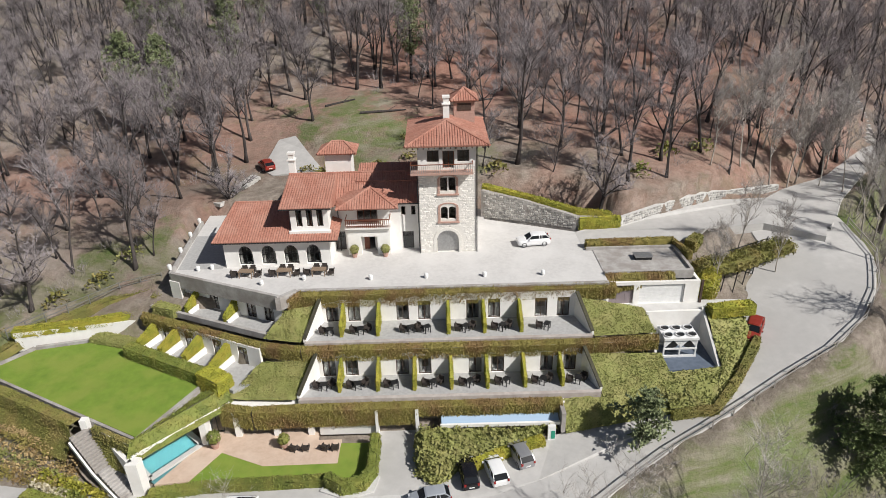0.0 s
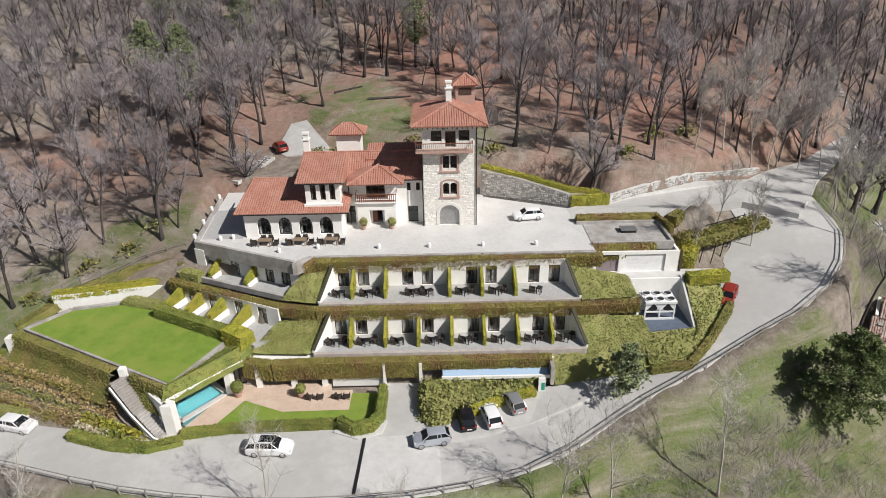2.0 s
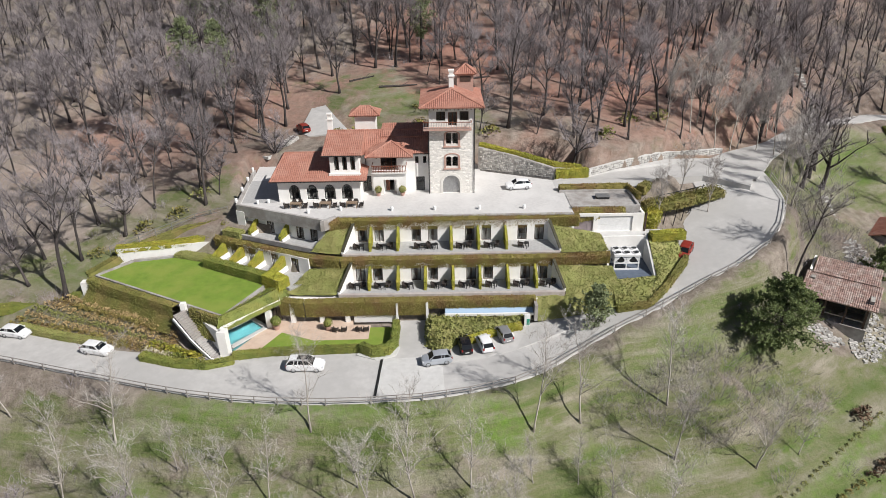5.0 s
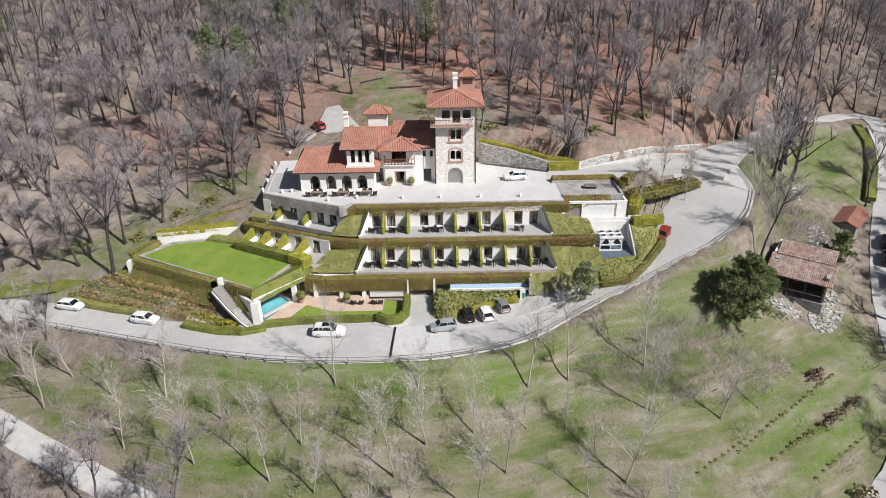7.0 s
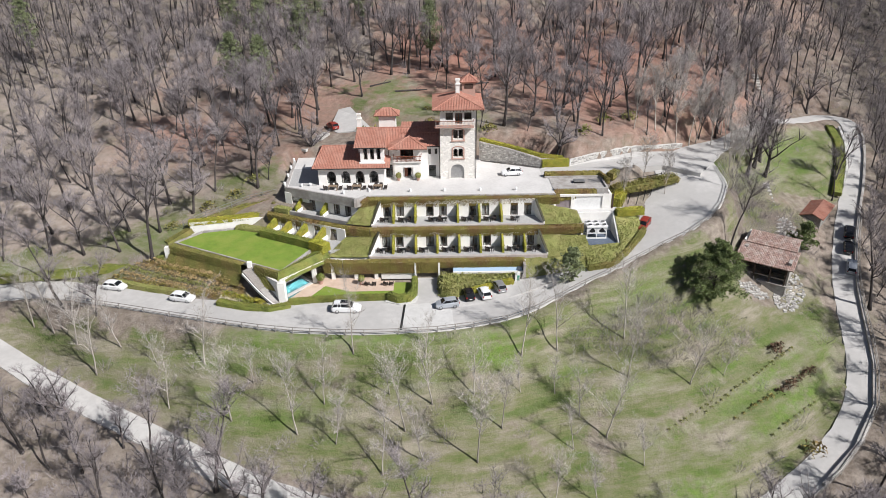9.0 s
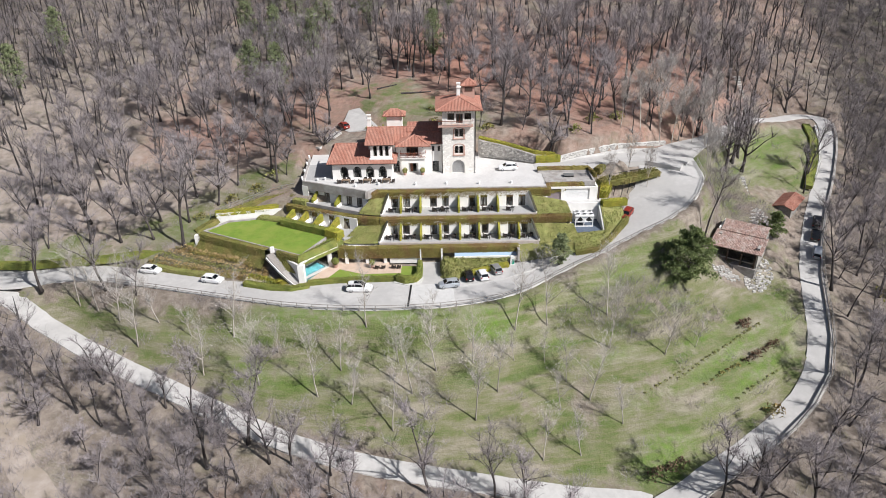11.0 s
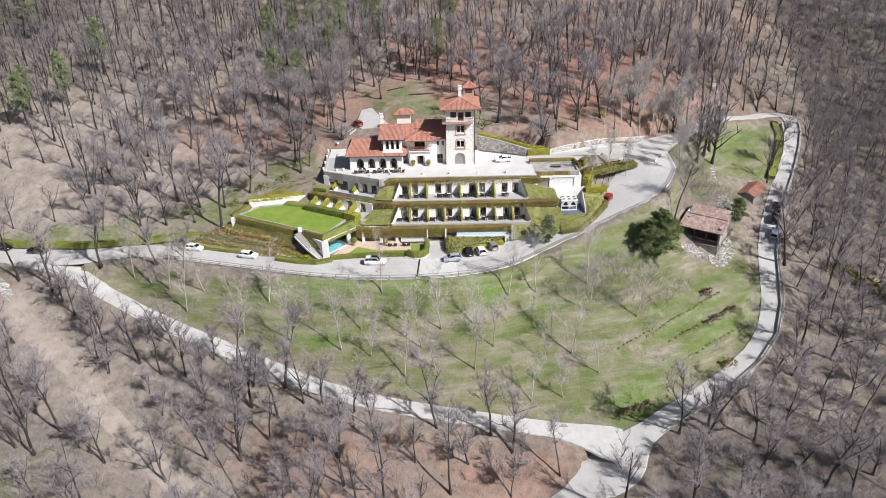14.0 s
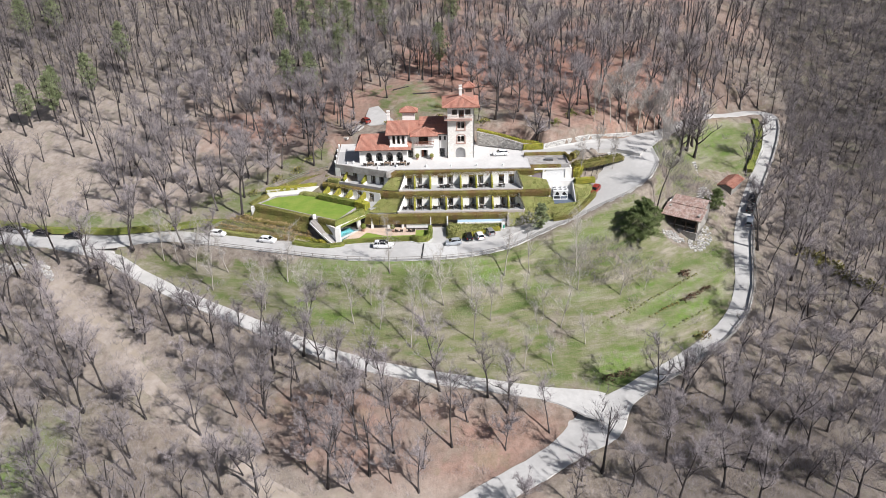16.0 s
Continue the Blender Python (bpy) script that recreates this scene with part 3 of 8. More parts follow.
    L.new(mix(ml.outputs[0], mix(mr.outputs["Result"], woods, grass), fresh), bsdf.inputs["Base Color"])
    n, _ = noise_ramp(2.5, [(0.3, (0, 0, 0)), (0.7, (1, 1, 1))])
    bp = N.new("ShaderNodeBump")
    bp.inputs["Strength"].default_value, bp.inputs["Distance"].default_value = 0.8, 0.25
    L.new(n.outputs["Fac"], bp.inputs["Height"])
    L.new(bp.outputs["Normal"], bsdf.inputs["Normal"])
    return m


gm = ground_mesh()
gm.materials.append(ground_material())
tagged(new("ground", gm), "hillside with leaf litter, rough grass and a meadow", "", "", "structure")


def road_mesh(kind, lift):
    b = Build()
    pts = road_lines[kind]
    for i, p in enumerate(pts):
        d = (pts[min(i + 1, len(pts) - 1)] - pts[max(i - 1, 0)])
        s = Vector((d.y, -d.x, 0)).normalized()
        w = road_width(kind, p)
        ragged = 0.18 * noise.noise(Vector((p.x * 0.5, p.y * 0.5, 3.0)))
        for u, down in ((-1.04, 0.3), (-1, 0), (-0.5, 0), (0, 0), (0.5, 0), (1, 0), (1.04, 0.3)):
            q = u * w + (ragged if abs(u) > 0.9 else 0)
            b.v.append((p.x + s.x * q, p.y + s.y * q, p.z + lift + 0.03 * max(0, 1 - abs(u)) - down))
    b.n = len(b.v)
    for i in range(len(pts) - 1):
        for k in range(6):
            a = i * 7 + k
            b.f.append((a, a + 1, a + 8, a + 7))
    return b


for kind, lift, lab in (("main", 0.02, "pale worn asphalt drive round the hotel"), ("top", 0.026, "pale narrow asphalt lane climbing the slope"), ("low", 0.032, "pale asphalt lane below the meadow")):
    structure("road", road_mesh(kind, lift), ASPHALT, lab)


# ---- leaves, hedges and banks ----
def quad_grid(b, q, step, bulge, seed):
    """A bilinear patch between four corners, roughened along its normal. Returns nothing; adds to b."""
    a, c, d, e = (Vector(p) for p in q)
    nu = max(1, int(max((c - a).length, (d - e).length) / step))
    nv = max(1, int(max((e - a).length, (d - c).length) / step))
    nrm = (c - a).cross(e - a)
    nrm = nrm.normalized() if nrm.length > 1e-6 else Vector((0, 0, 1))
    o = b.n
    for j in range(nv + 1):
        for i in range(nu + 1):
            u, v = i / nu, j / nv
            p = a * (1 - u) * (1 - v) + c * u * (1 - v) + d * u * v + e * (1 - u) * v
            k = noise.noise(p * 1.1 + Vector((seed, 0, 0))) * bulge
            b.v.append(tuple(p + nrm * k))
    b.n = len(b.v)
    for j in range(nv):
        for i in range(nu):
            s = o + j * (nu + 1) + i
            b.f.append((s, s + 1, s + nu + 2, s + nu + 1))


def scatter_leaves(b, q, density, size, thick, hang=0.0):
    """Small leaves over a patch, turned at random about its normal; hang draws them out downwards."""
    a, c, d, e = (np.array(p, float) for p in q)
    area = 0.5 * (np.linalg.norm(np.cross(c - a, e - a)) + np.linalg.norm(np.cross(c - d, e - d)))
    n = int(area * density)
    if n < 1:
        return
    u, v = nrng.random((n, 1)), nrng.random((n, 1))
    nrm = np.cross(c - a, e - a)
    nrm = nrm / (np.linalg.norm(nrm) + 1e-9)
    P = a * (1 - u) * (1 - v) + c * u * (1 - v) + d * u * v + e * (1 - u) * v + nrm * (nrng.random((n, 1)) ** 1.6) * thick
    A = nrng.normal(size=(n, 3)) + nrm * 0.2
    B = nrng.normal(size=(n, 3))
    if hang:
        A = A * (1 - hang) + np.array([0, 0, -1.0]) * hang * 2.5
    A = A / np.linalg.norm(A, axis=1, keepdims=True)
    B = np.cross(A, B)
    B = B / (np.linalg.norm(B, axis=1, keepdims=True) + 1e-9)
    s = size * (0.6 + 0.9 * nrng.random((n, 1)))
    L = A * s * (1 + 2.2 * hang)
    W = B * s * 0.55
    V = np.stack([P - L * 0.5, P + W * 0.5, P + L * 0.5, P - W * 0.5], 1).reshape(-1, 3)
    o = b.n
    b.v.extend(map(tuple, V.tolist()))
    b.f.extend((o + 4 * i, o + 4 * i + 1, o + 4 * i + 2, o + 4 * i + 3) for i in range(n))
    b.n = len(b.v)


def greenery(name, label, category, quads, mat, density=110, size=0.15, thick=0.15, bulge=0.14, hang=0.0, step=0.5, group="", leaf_mat=None):
    t = thing(name, label, category, group, at=tuple(quads[0][0]))
    core, leaf = Build(), Build()
    for i, q in enumerate(quads):
        quad_grid(core, q, step, bulge, 3.7 * i)
        scatter_leaves(leaf, q, density, size, thick, hang)
    part("body", core, mat, t, smooth=True)
    if leaf.n:
        part("foliage", leaf, leaf_mat or mat, t)
    return t


def hedge_quads(line, width, height_):
    """Sides, top and ends of a clipped hedge over a line of x, y, z."""
    p = [Vector(q) for q in line]
    side = []
    for i in range(len(p)):
        d = p[min(i + 1, len(p) - 1)] - p[max(i - 1, 0)]
        side.append(Vector((d.y, -d.x, 0)).normalized() * width / 2)
    up = Vector((0, 0, height_))
    dn = Vector((0, 0, -0.25))
    qs = []
    for i in range(len(p) - 1):
        a, b, s, t = p[i], p[i + 1], side[i], side[i + 1]
        qs += [(a + s + dn, b + t + dn, b + t * 0.86 + up, a + s * 0.86 + up), (b - t + dn, a - s + dn, a - s * 0.86 + up, b - t * 0.86 + up),
               (a + s * 0.86 + up, b + t * 0.86 + up, b - t * 0.86 + up, a - s * 0.86 + up)]
    a, s = p[0], side[0]
    qs.append((a - s + dn, a + s + dn, a + s * 0.86 + up, a - s * 0.86 + up))
    a, s = p[-1], side[-1]
    qs.append((a + s + dn, a - s + dn, a - s * 0.86 + up, a + s * 0.86 + up))
    return qs


def hedge(label, line, width, height_, mat, name="hedge", group="", **kw):
    return greenery(name, label, "hedge", hedge_quads(line, width, height_), mat, group=group, **kw)


# ---- walls with openings ----
def wall_build(length, z0, z1, thick, openings=(), matrix=None):
    """A wall along local x, front at y = 0, with rectangular or arched openings (x0, x1, z0, z1, arched)."""
    b = Build()
    xs = sorted({0, length, *[o[0] for o in openings], *[o[1] for o in openings]})
    zs = sorted({z0, z1, *[o[2] for o in openings], *[o[3] for o in openings]})
    for x0, x1 in zip(xs, xs[1:]):
        zz = None
        for a, c in zip(zs, zs[1:]):
            mx, mz = (x0 + x1) / 2, (a + c) / 2
            hole = any(o[0] < mx < o[1] and o[2] < mz < o[3] for o in openings)
            if not hole:
                if zz and abs(zz[1] - a) < 1e-6:
                    zz[1] = c
                else:
                    if zz:
                        b.box(x0, x1, 0, thick, zz[0], zz[1])
                    zz = [a, c]
        if zz:
            b.box(x0, x1, 0, thick, zz[0], zz[1])
    for o in openings:
        if len(o) > 4 and o[4]:
            x0, x1, za, zb = o[:4]
            r, cx = (x1 - x0) / 2, (x0 + x1) / 2
            rise = o[4]
            k = 8
            for s in (-1, 1):
                prof = [(cx + s * r, 0, zb)]
                for i in range(k + 1):
                    t = i / k * math.pi / 2
                    prof.append((cx + s * r * math.cos(t), 0, zb - rise + rise * math.sin(t)))
                prof = prof if s < 0 else prof[::-1]
                b.extrude(prof, (0, 0, 0), (0, thick, 0))
    if matrix:
        b.v = [tuple(matrix @ Vector(p)) for p in b.v]
    return b


def window_unit(parent, x0, x1, z0, z1, y, mat=None, bars=1, curtain=0.4, matrix=None, arched=0, rows=0):
    """Frame, panes and a half-drawn curtain in an opening whose inner face is at y."""
    M = matrix or Matrix.Identity(4)
    mat = mat or WOOD_DARK
    f = Build()
    w = 0.07
    f.box(x0, x0 + w, y, y + 0.07, z0, z1).box(x1 - w, x1, y, y + 0.07, z0, z1).box(x0 + w, x1 - w, y, y + 0.07, z1 - w - arched * 0.0, z1).box(x0 + w, x1 - w, y, y + 0.07, z0, z0 + w)
    for i in range(bars):
        x = x0 + (x1 - x0) * (i + 1) / (bars + 1)
        f.box(x - w / 2, x + w / 2, y + 0.004, y + 0.066, z0 + w, z1 - w)
    for i in range(rows):
        z = z0 + (z1 - z0) * (i + 1) / (rows + 1)
        f.box(x0 + w, x1 - w, y + 0.01, y + 0.06, z - w / 2, z + w / 2)
    f.v = [tuple(M @ Vector(p)) for p in f.v]
    win = part("window", f, mat, parent)
    step = (x1 - x0) / (bars + 1)
    for i in range(bars + 1):
        g = Build().box(x0 + i * step + w / 2 + 0.002, x0 + (i + 1) * step - w / 2 - 0.002, y + 0.028, y + 0.040, z0 + w + 0.002, z1 - w - 0.002)
        g.v = [tuple(M @ Vector(p)) for p in g.v]
        pane = part("pane", g, GLASS, win)
        pane.visible_shadow = False
    if curtain:
        c = Build()
        k = 10
        for s in ((x0 + 0.08, x0 + 0.08 + (x1 - x0) * curtain * 0.5), (x1 - 0.08 - (x1 - x0) * curtain * 0.5, x1 - 0.08)):
            vs = []
            for i in range(k + 1):
                x = s[0] + (s[1] - s[0]) * i / k
                yy = y + 0.22 + (0.04 if i % 2 else -0.03)
                vs += [(x, yy, z0 + 0.05), (x, yy, z1 - 0.06)]
            c.add(vs, [(2 * i, 2 * i + 2, 2 * i + 3, 2 * i + 1) for i in range(k)])
        c.v = [tuple(M @ Vector(p)) for p in c.v]
        part("curtain", c, CURTAIN, win, "pale drawn curtain")
    return win


# ---- the terraces of the hotel ----
hotel = thing("terraced_hotel_block", "low terraced hotel wing with white rooms stepping down the slope", "building", at=(0, -8, -10.4))

TERRACE = [(-26.3, -3.9), (-14.0, -9.4), (-12.4, -7.9), (18.9, -7.7), (18.9, -0.6), (18.0, 4.4), (7.6, 8.9), (7.6, 13.5), (-27.4, 13.5)]
terrace_slab = part("terrace_slab", Build().prism(TERRACE, -0.45, 0.0), PAVING, hotel, "pale paved roof terrace")

KERB_STONE = material("pinkish_kerb_stone", (0.52, 0.47, 0.43), (0.40, 0.355, 0.325), 1.5, 0.9, bump=0.2, c=(0.34, 0.28, 0.25), c_scale=0.7, c_amount=0.5)
# rooms of the two balcony rows: facade line, floor, ceiling, door centres, dividers
DOORS = [-8.95, -6.75, -1.85, 0.33, 5.2, 7.38, 12.12, 14.36]
ROWS_OF_ROOMS = [
    dict(y=-8.5, floor=-3.4, top=-0.45, x0=-9.9, x1=15.5, fx0=-11.1, fx1=16.5, yf=-12.05, fins=[-7.75, -4.2, 2.73, 6.24, 9.84]),
    dict(y=-13.0, floor=-6.8, top=-3.85, x0=-9.9, x1=15.5, fx0=-11.3, fx1=16.6, yf=-16.25, fins=[-7.7, -4.1, -0.65, 2.84, 6.24, 9.77, 13.3]),
]
VINE_DARK = material("dark_creeper", (0.075, 0.070, 0.040), (0.04, 0.038, 0.025), 3.0, 0.9, bump=0.4)
fin_group = "clipped hedge fins between balconies"
for k, r in enumerate(ROWS_OF_ROOMS):
    L = r["x1"] - r["x0"]
    ops = [(x - r["x0"] - 0.62, x - r["x0"] + 0.62, r["floor"] + 0.02, r["floor"] + 2.2) for x in DOORS]
    M = Matrix.Translation((r["x0"], r["y"], 0))
    part("room_wall", wall_build(L, r["floor"], r["top"], 0.28, ops, M), PLASTER, hotel, "white plastered room front")
    part("inner_wall", Build().box(r["x0"], r["x1"], r["y"] + 3.6, r["y"] + 3.8, r["floor"], r["top"]), ROOM_SHADE, hotel)
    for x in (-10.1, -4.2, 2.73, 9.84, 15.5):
        part("party_wall", Build().box(x, x + 0.2, r["y"] + 0.29, r["y"] + 3.59, r["floor"], r["top"]), ROOM_SHADE, hotel)
    for i, x in enumerate(DOORS):
        window_unit(hotel, x - 0.62, x + 0.62, r["floor"] + 0.02, r["floor"] + 2.2, r["y"] + 0.12, WOOD_DARK, 1, (0.35, 0.7, 0.2, 0.55)[(i + k) % 4])
    # floor slab with a low kerb along its front
    slab = [(r["fx0"], r["yf"]), (r["fx1"], r["yf"]), (r["x1"] + 0.3, r["y"] + 3.8), (r["x0"] - 0.3, r["y"] + 3.8)]
    part("balcony_slab", Build().prism(slab, r["floor"] - 0.4, r["floor"]), BALCONY_FLOOR, hotel, "grey balcony floor")
    part("kerb", Build().box(r["fx0"] - 0.05, r["fx1"] + 0.05, r["yf"] - 0.42, r["yf"], r["floor"] - 0.42, r["floor"] + 0.16), KERB_STONE, hotel, "pale pinkish stone balcony kerb")
    # slanting end walls
    for xa, xb, s in ((r["x0"], r["fx0"], -1), (r["x1"], r["fx1"], 1)):
        b = Build()
        t = 0.22 * s
        z, h = r["floor"], r["floor"] + 2.85
        prof = [(xa, r["y"] + 0.02, z), (xb, r["yf"], z), (xb, r["yf"], z + 0.35), (xa, r["y"] + 0.02, h)]
        b.extrude(prof, (0, 0, 0), (t, 0, 0))
        part("end_wall", b, PLASTER, hotel, "white sloping end wall")
        part("coping", Build().beam((xa + t / 2, r["y"] - 0.1, h + 0.03), (xb + t / 2, r["yf"], z + 0.40), 0.34, 0.14), VINE_DARK, hotel, "dark creeper-grown wall top")
    for x in r["fins"]:
        a, c = (x, r["y"] - 0.05, r["floor"]), (x, r["yf"] + 0.75, r["floor"])
        h0, h1, w = 2.25, 1.2, 0.26
        A, C = Vector(a), Vector(c)
        s = Vector((w / 2, 0, 0))
        ha, hc = Vector((0, 0, h0)), Vector((0, 0, h1))
        qs = [(C - s, C + s, C + s + hc, C - s + hc), (C + s, A + s, A + s + ha, C + s + hc), (A - s, C - s, C - s + hc, A - s + ha),
              (C - s + hc, C + s + hc, A + s + ha, A - s + ha)]
        greenery("divider_hedge", "narrow clipped yellow-green hedge dividing two balconies", "hedge", qs, HEDGE_YELLOW, 110, 0.12, 0.08, 0.05, group=fin_group)

# terrace front: kerb and coping, and the weathered wall over the angled wing
part("terrace_kerb", Build().box(-12.2, 18.9, -8.15, -7.72, -0.6, 0.14), CONCRETE, hotel, "weathered concrete terrace kerb")


def along(p, q, lift=0.0):
    """The matrix of a wall whose local x runs from p to q."""
    d = Vector((q[0] - p[0], q[1] - p[1], 0))
    return Matrix.Translation((p[0], p[1], lift)) @ Matrix.Rotation(math.atan2(d.y, d.x), 4, "Z"), d.length


M, L = along((-26.35, -4.1), (-13.9, -9.65))
part("parapet", wall_build(L, -1.15, 0.42, 0.35, (), M), CONCRETE, hotel, "streaked grey concrete parapet")
part("parapet", Build().prism([(-14.1, -9.75), (-13.6, -9.7), (-12.2, -8.2), (-12.5, -7.95), (-13.9, -9.35)], -1.15, 0.30), CONCRETE, hotel)
M, L = along((-27.6, 9.6), (-26.5, -4.0))
part("parapet", wall_build(L, -2.9, 0.45, 0.35, (), M), CONCRETE, hotel)
# thin grey sheet that paints the shade on the terrace beside the villa
part("paving_shade", Build().prism([(-26.1, -2.6), (-21.3, -2.6), (-21.3, 6), (-26.9, 6)], 0.0, 0.012), BALCONY_FLOOR, hotel, "side terrace shade laid on as darker paving")

# the angled wing, upper level
M, L = along((-25.6, -3.6), (-13.9, -8.7))
ops = [(3.5, 4.7, -3.38, -1.3), (8.3, 9.5, -3.38, -1.3), (10.5, 11.7, -3.38, -1.3)]
part("room_wall", wall_build(L, -3.4, -0.46, 0.28, ops, M), PLASTER, hotel)
for o in ops:
    window_unit(hotel, o[0], o[1], o[2], o[3], 0.12, WOOD_DARK, 1, 0.3, M)
part("inner_wall", wall_build(L, -3.4, -0.46, 0.2, (), M @ Matrix.Translation((0, 3.4, 0))), ROOM_SHADE, hotel)
part("balcony_slab", Build().prism([(-28.9, -4.6), (-14.7, -11.0), (-12.5, -8.6), (-12.5, -5.5), (-25.6, -2)], -3.8, -3.4), BALCONY_FLOOR, hotel)
M2, L2 = along((-29.0, -4.7), (-14.7, -11.1))
part("kerb", wall_build(L2, -3.75, -3.1, 0.35, (), M2), CONCRETE, hotel, "grey concrete balcony kerb")
part("wing_end_wall", Build().prism([(-26.6, -4.1), (-25.4, -4.6), (-25.3, -3.3), (-26.5, -2)], -4.0, -0.46), PLASTER, hotel)
for u in (2.0, 7.0):
    p = M @ Vector((u, 0, 0))
    d = (M.to_3x3() @ Vector((0, -1, 0)))
    A, C = Vector((p.x, p.y, -3.4)), Vector((p.x, p.y, -3.4)) + d * 2.0
    s = (M.to_3x3() @ Vector((0.17, 0, 0)))
    ha, hc = Vector((0, 0, 2.0)), Vector((0, 0, 0.9))
    qs = [(C - s, C + s, C + s + hc, C - s + hc), (C + s, A + s, A + s + ha, C + s + hc), (A - s, C - s, C - s + hc, A - s + ha), (C - s + hc, C + s + hc, A + s + ha, A - s + ha)]
    part("low_white_wall", Build().beam(A + Vector((0, 0, 0.3)) + s * 2, C + Vector((0, 0, 0.15)) + s * 2, 0.15, 0.6), PLASTER, hotel)
    greenery("divider_hedge", "narrow clipped yellow-green hedge dividing two balconies", "hedge", qs, HEDGE_YELLOW, 90, 0.13, 0.09, 0.05, group=fin_group)

# the angled wing, lower level, opening to the lawn
M3, L3 = along((-28.6, -6.2), (-15.6, -12.4))
ops = [(1.6, 2.7, -6.1, -4.1), (4.6, 5.8, -6.1, -4.1), (8.4, 9.6, -6.1, -4.1), (11.6, 12.8, -6.1, -4.1)]
part("room_wall", wall_build(L3, -6.3, -3.8, 0.28, ops, M3), PLASTER, hotel)
for o in ops:
    window_unit(hotel, o[0], o[1], o[2], o[3], 0.12, WOOD_DARK, 1, 0.3, M3)
part("inner_wall", wall_build(L3, -6.3, -3.8, 0.2, (), M3 @ Matrix.Translation((0, 3.2, 0))), ROOM_SHADE, hotel)
part("wing_floor", Build().prism([(-31, -8.4), (-17.6, -15.6), (-12, -12), (-25, -4)], -6.5, -6.12), BALCONY_FLOOR, hotel)
for u in (0.6, 3.6, 6.8, 10.4):
    p = M3 @ Vector((u, 0, 0))
    d = (M3.to_3x3() @ Vector((0, -1, 0)))
    A, C = Vector((p.x, p.y, -6.12)), Vector((p.x, p.y, -6.12)) + d * 2.4
    s = (M3.to_3x3() @ Vector((0.3, 0, 0)))
    ha, hc = Vector((0, 0, 2.0)), Vector((0, 0, 1.1))
    qs = [(C - s, C + s, C + s + hc, C - s + hc), (C + s, A + s, A + s + ha, C + s + hc), (A - s, C - s, C - s + hc, A - s + ha), (C - s + hc, C + s + hc, A + s + ha, A - s + ha)]
    part("low_white_wall", Build().beam(A + Vector((0, 0, 0.35)) + s * 1.6, C + Vector((0, 0, 0.2)) + s * 1.6, 0.18, 0.7), PLASTER, hotel)
    greenery("divider_hedge", "clipped yellow-green hedge beside a garden room", "hedge", qs, HEDGE_YELLOW, 90, 0.13, 0.09, 0.06, group=fin_group)

# hanging vines along the three slab edges, and the planted banks at both ends
vines = [
    ("brown-green vine hanging over the terrace edge", [(-13.4, -8.6), (-12.0, -8.0), (19.6, -7.8)], -0.02, -1.65, 0.62, VINE),
    ("brown-green vine hanging over the upper balcony edge", [(-29.4, -5.3), (-15.4, -11.6), (-11.4, -12.5), (16.6, -12.5), (22.9, -12.1)], -3.45, -4.95, 0.6, VINE),
    ("long russet vine hanging over the lower balcony edge", [(-18.6, -16.3), (-15.5, -16.9), (-11.4, -16.75), (-0.4, -16.75)], -6.95, -9.2, 0.75, VINE),
    ("green-brown vine hanging over the lower balcony edge", [(-0.4, -16.75), (13.0, -16.75)], -6.95, -8.35, 0.7, VINE),
]
for lab, line, zt, zb, w, mt in vines:
    qs = []
    for p, q in zip(line, line[1:]):
        d = Vector((q[0] - p[0], q[1] - p[1], 0)).normalized()
        o = Vector((d.y, -d.x, 0))
        P, Q = Vector((p[0], p[1], zt)), Vector((q[0], q[1], zt))
        F, G = P + o * w, Q + o * w
        dz, lip = Vector((0, 0, zb - zt)), Vector((0, 0, -0.25))
        qs += [(F + lip, G + lip, Q + o * 0.1 + Vector((0, 0, 0.06)), P + o * 0.1 + Vector((0, 0, 0.06))), (F + o * -0.15 + dz, G + o * -0.15 + dz, G + lip, F + lip)]
    greenery("hanging_vine", lab, "vine", qs, mt, 230, 0.11, 0.16, 0.10, hang=0.42, leaf_mat=mt)

banks = [
    ("planted bank beside the upper balconies", [[(-15.4, -11.3, -3.3), (-11.5, -12.2, -3.3), (-10.3, -8.7, -1.2), (-13.4, -9.4, -1.4)]], SEDGE),
    ("planted bank beside the lower balconies", [[(-18.4, -15.9, -6.9), (-11.7, -16.4, -6.8), (-10.2, -13.0, -4.8), (-15.4, -12.9, -4.9)]], SEDGE),
    ("planted bank between balconies and garage", [[(16.8, -12.2, -3.5), (22.9, -11.8, -3.5), (22.4, -8.7, -2.6), (15.9, -8.6, -1.2)],], SEDGE),
    ("planted bank above the drive", [[(16.9, -16.7, -7.1), (24.0, -15.6, -7.0), (23.2, -12.8, -5.2), (15.9, -13.1, -4.8)], [(13.2, -18.6, -9.7), (23.2, -17.6, -8.6), (24.0, -15.6, -7.0), (13.0, -16.9, -7.1)]], SEDGE),
]
for lab, qs, mt in banks:
    greenery("planted_bank", lab, "plants", qs, mt, 150, 0.14, 0.24, 0.26)

# roof deck, garage and plant pit at the end of the terrace
part("roof_deck", Build().prism([(18.9, -6.0), (28.0, -6.0), (27.8, -0.4), (18.9, -0.4)], -0.35, 0.06), CONCRETE, hotel, "grey roof deck over the garage")
part("deck_parapet", Build().box(18.9, 28.0, -6.35, -6.0, -0.6, 0.35).box(27.75, 28.05, -6.0, -0.4, -0.4, 0.35).box(18.2, 27.75, -0.65, -0.4, -0.4, 0.35), CONCRETE, hotel)
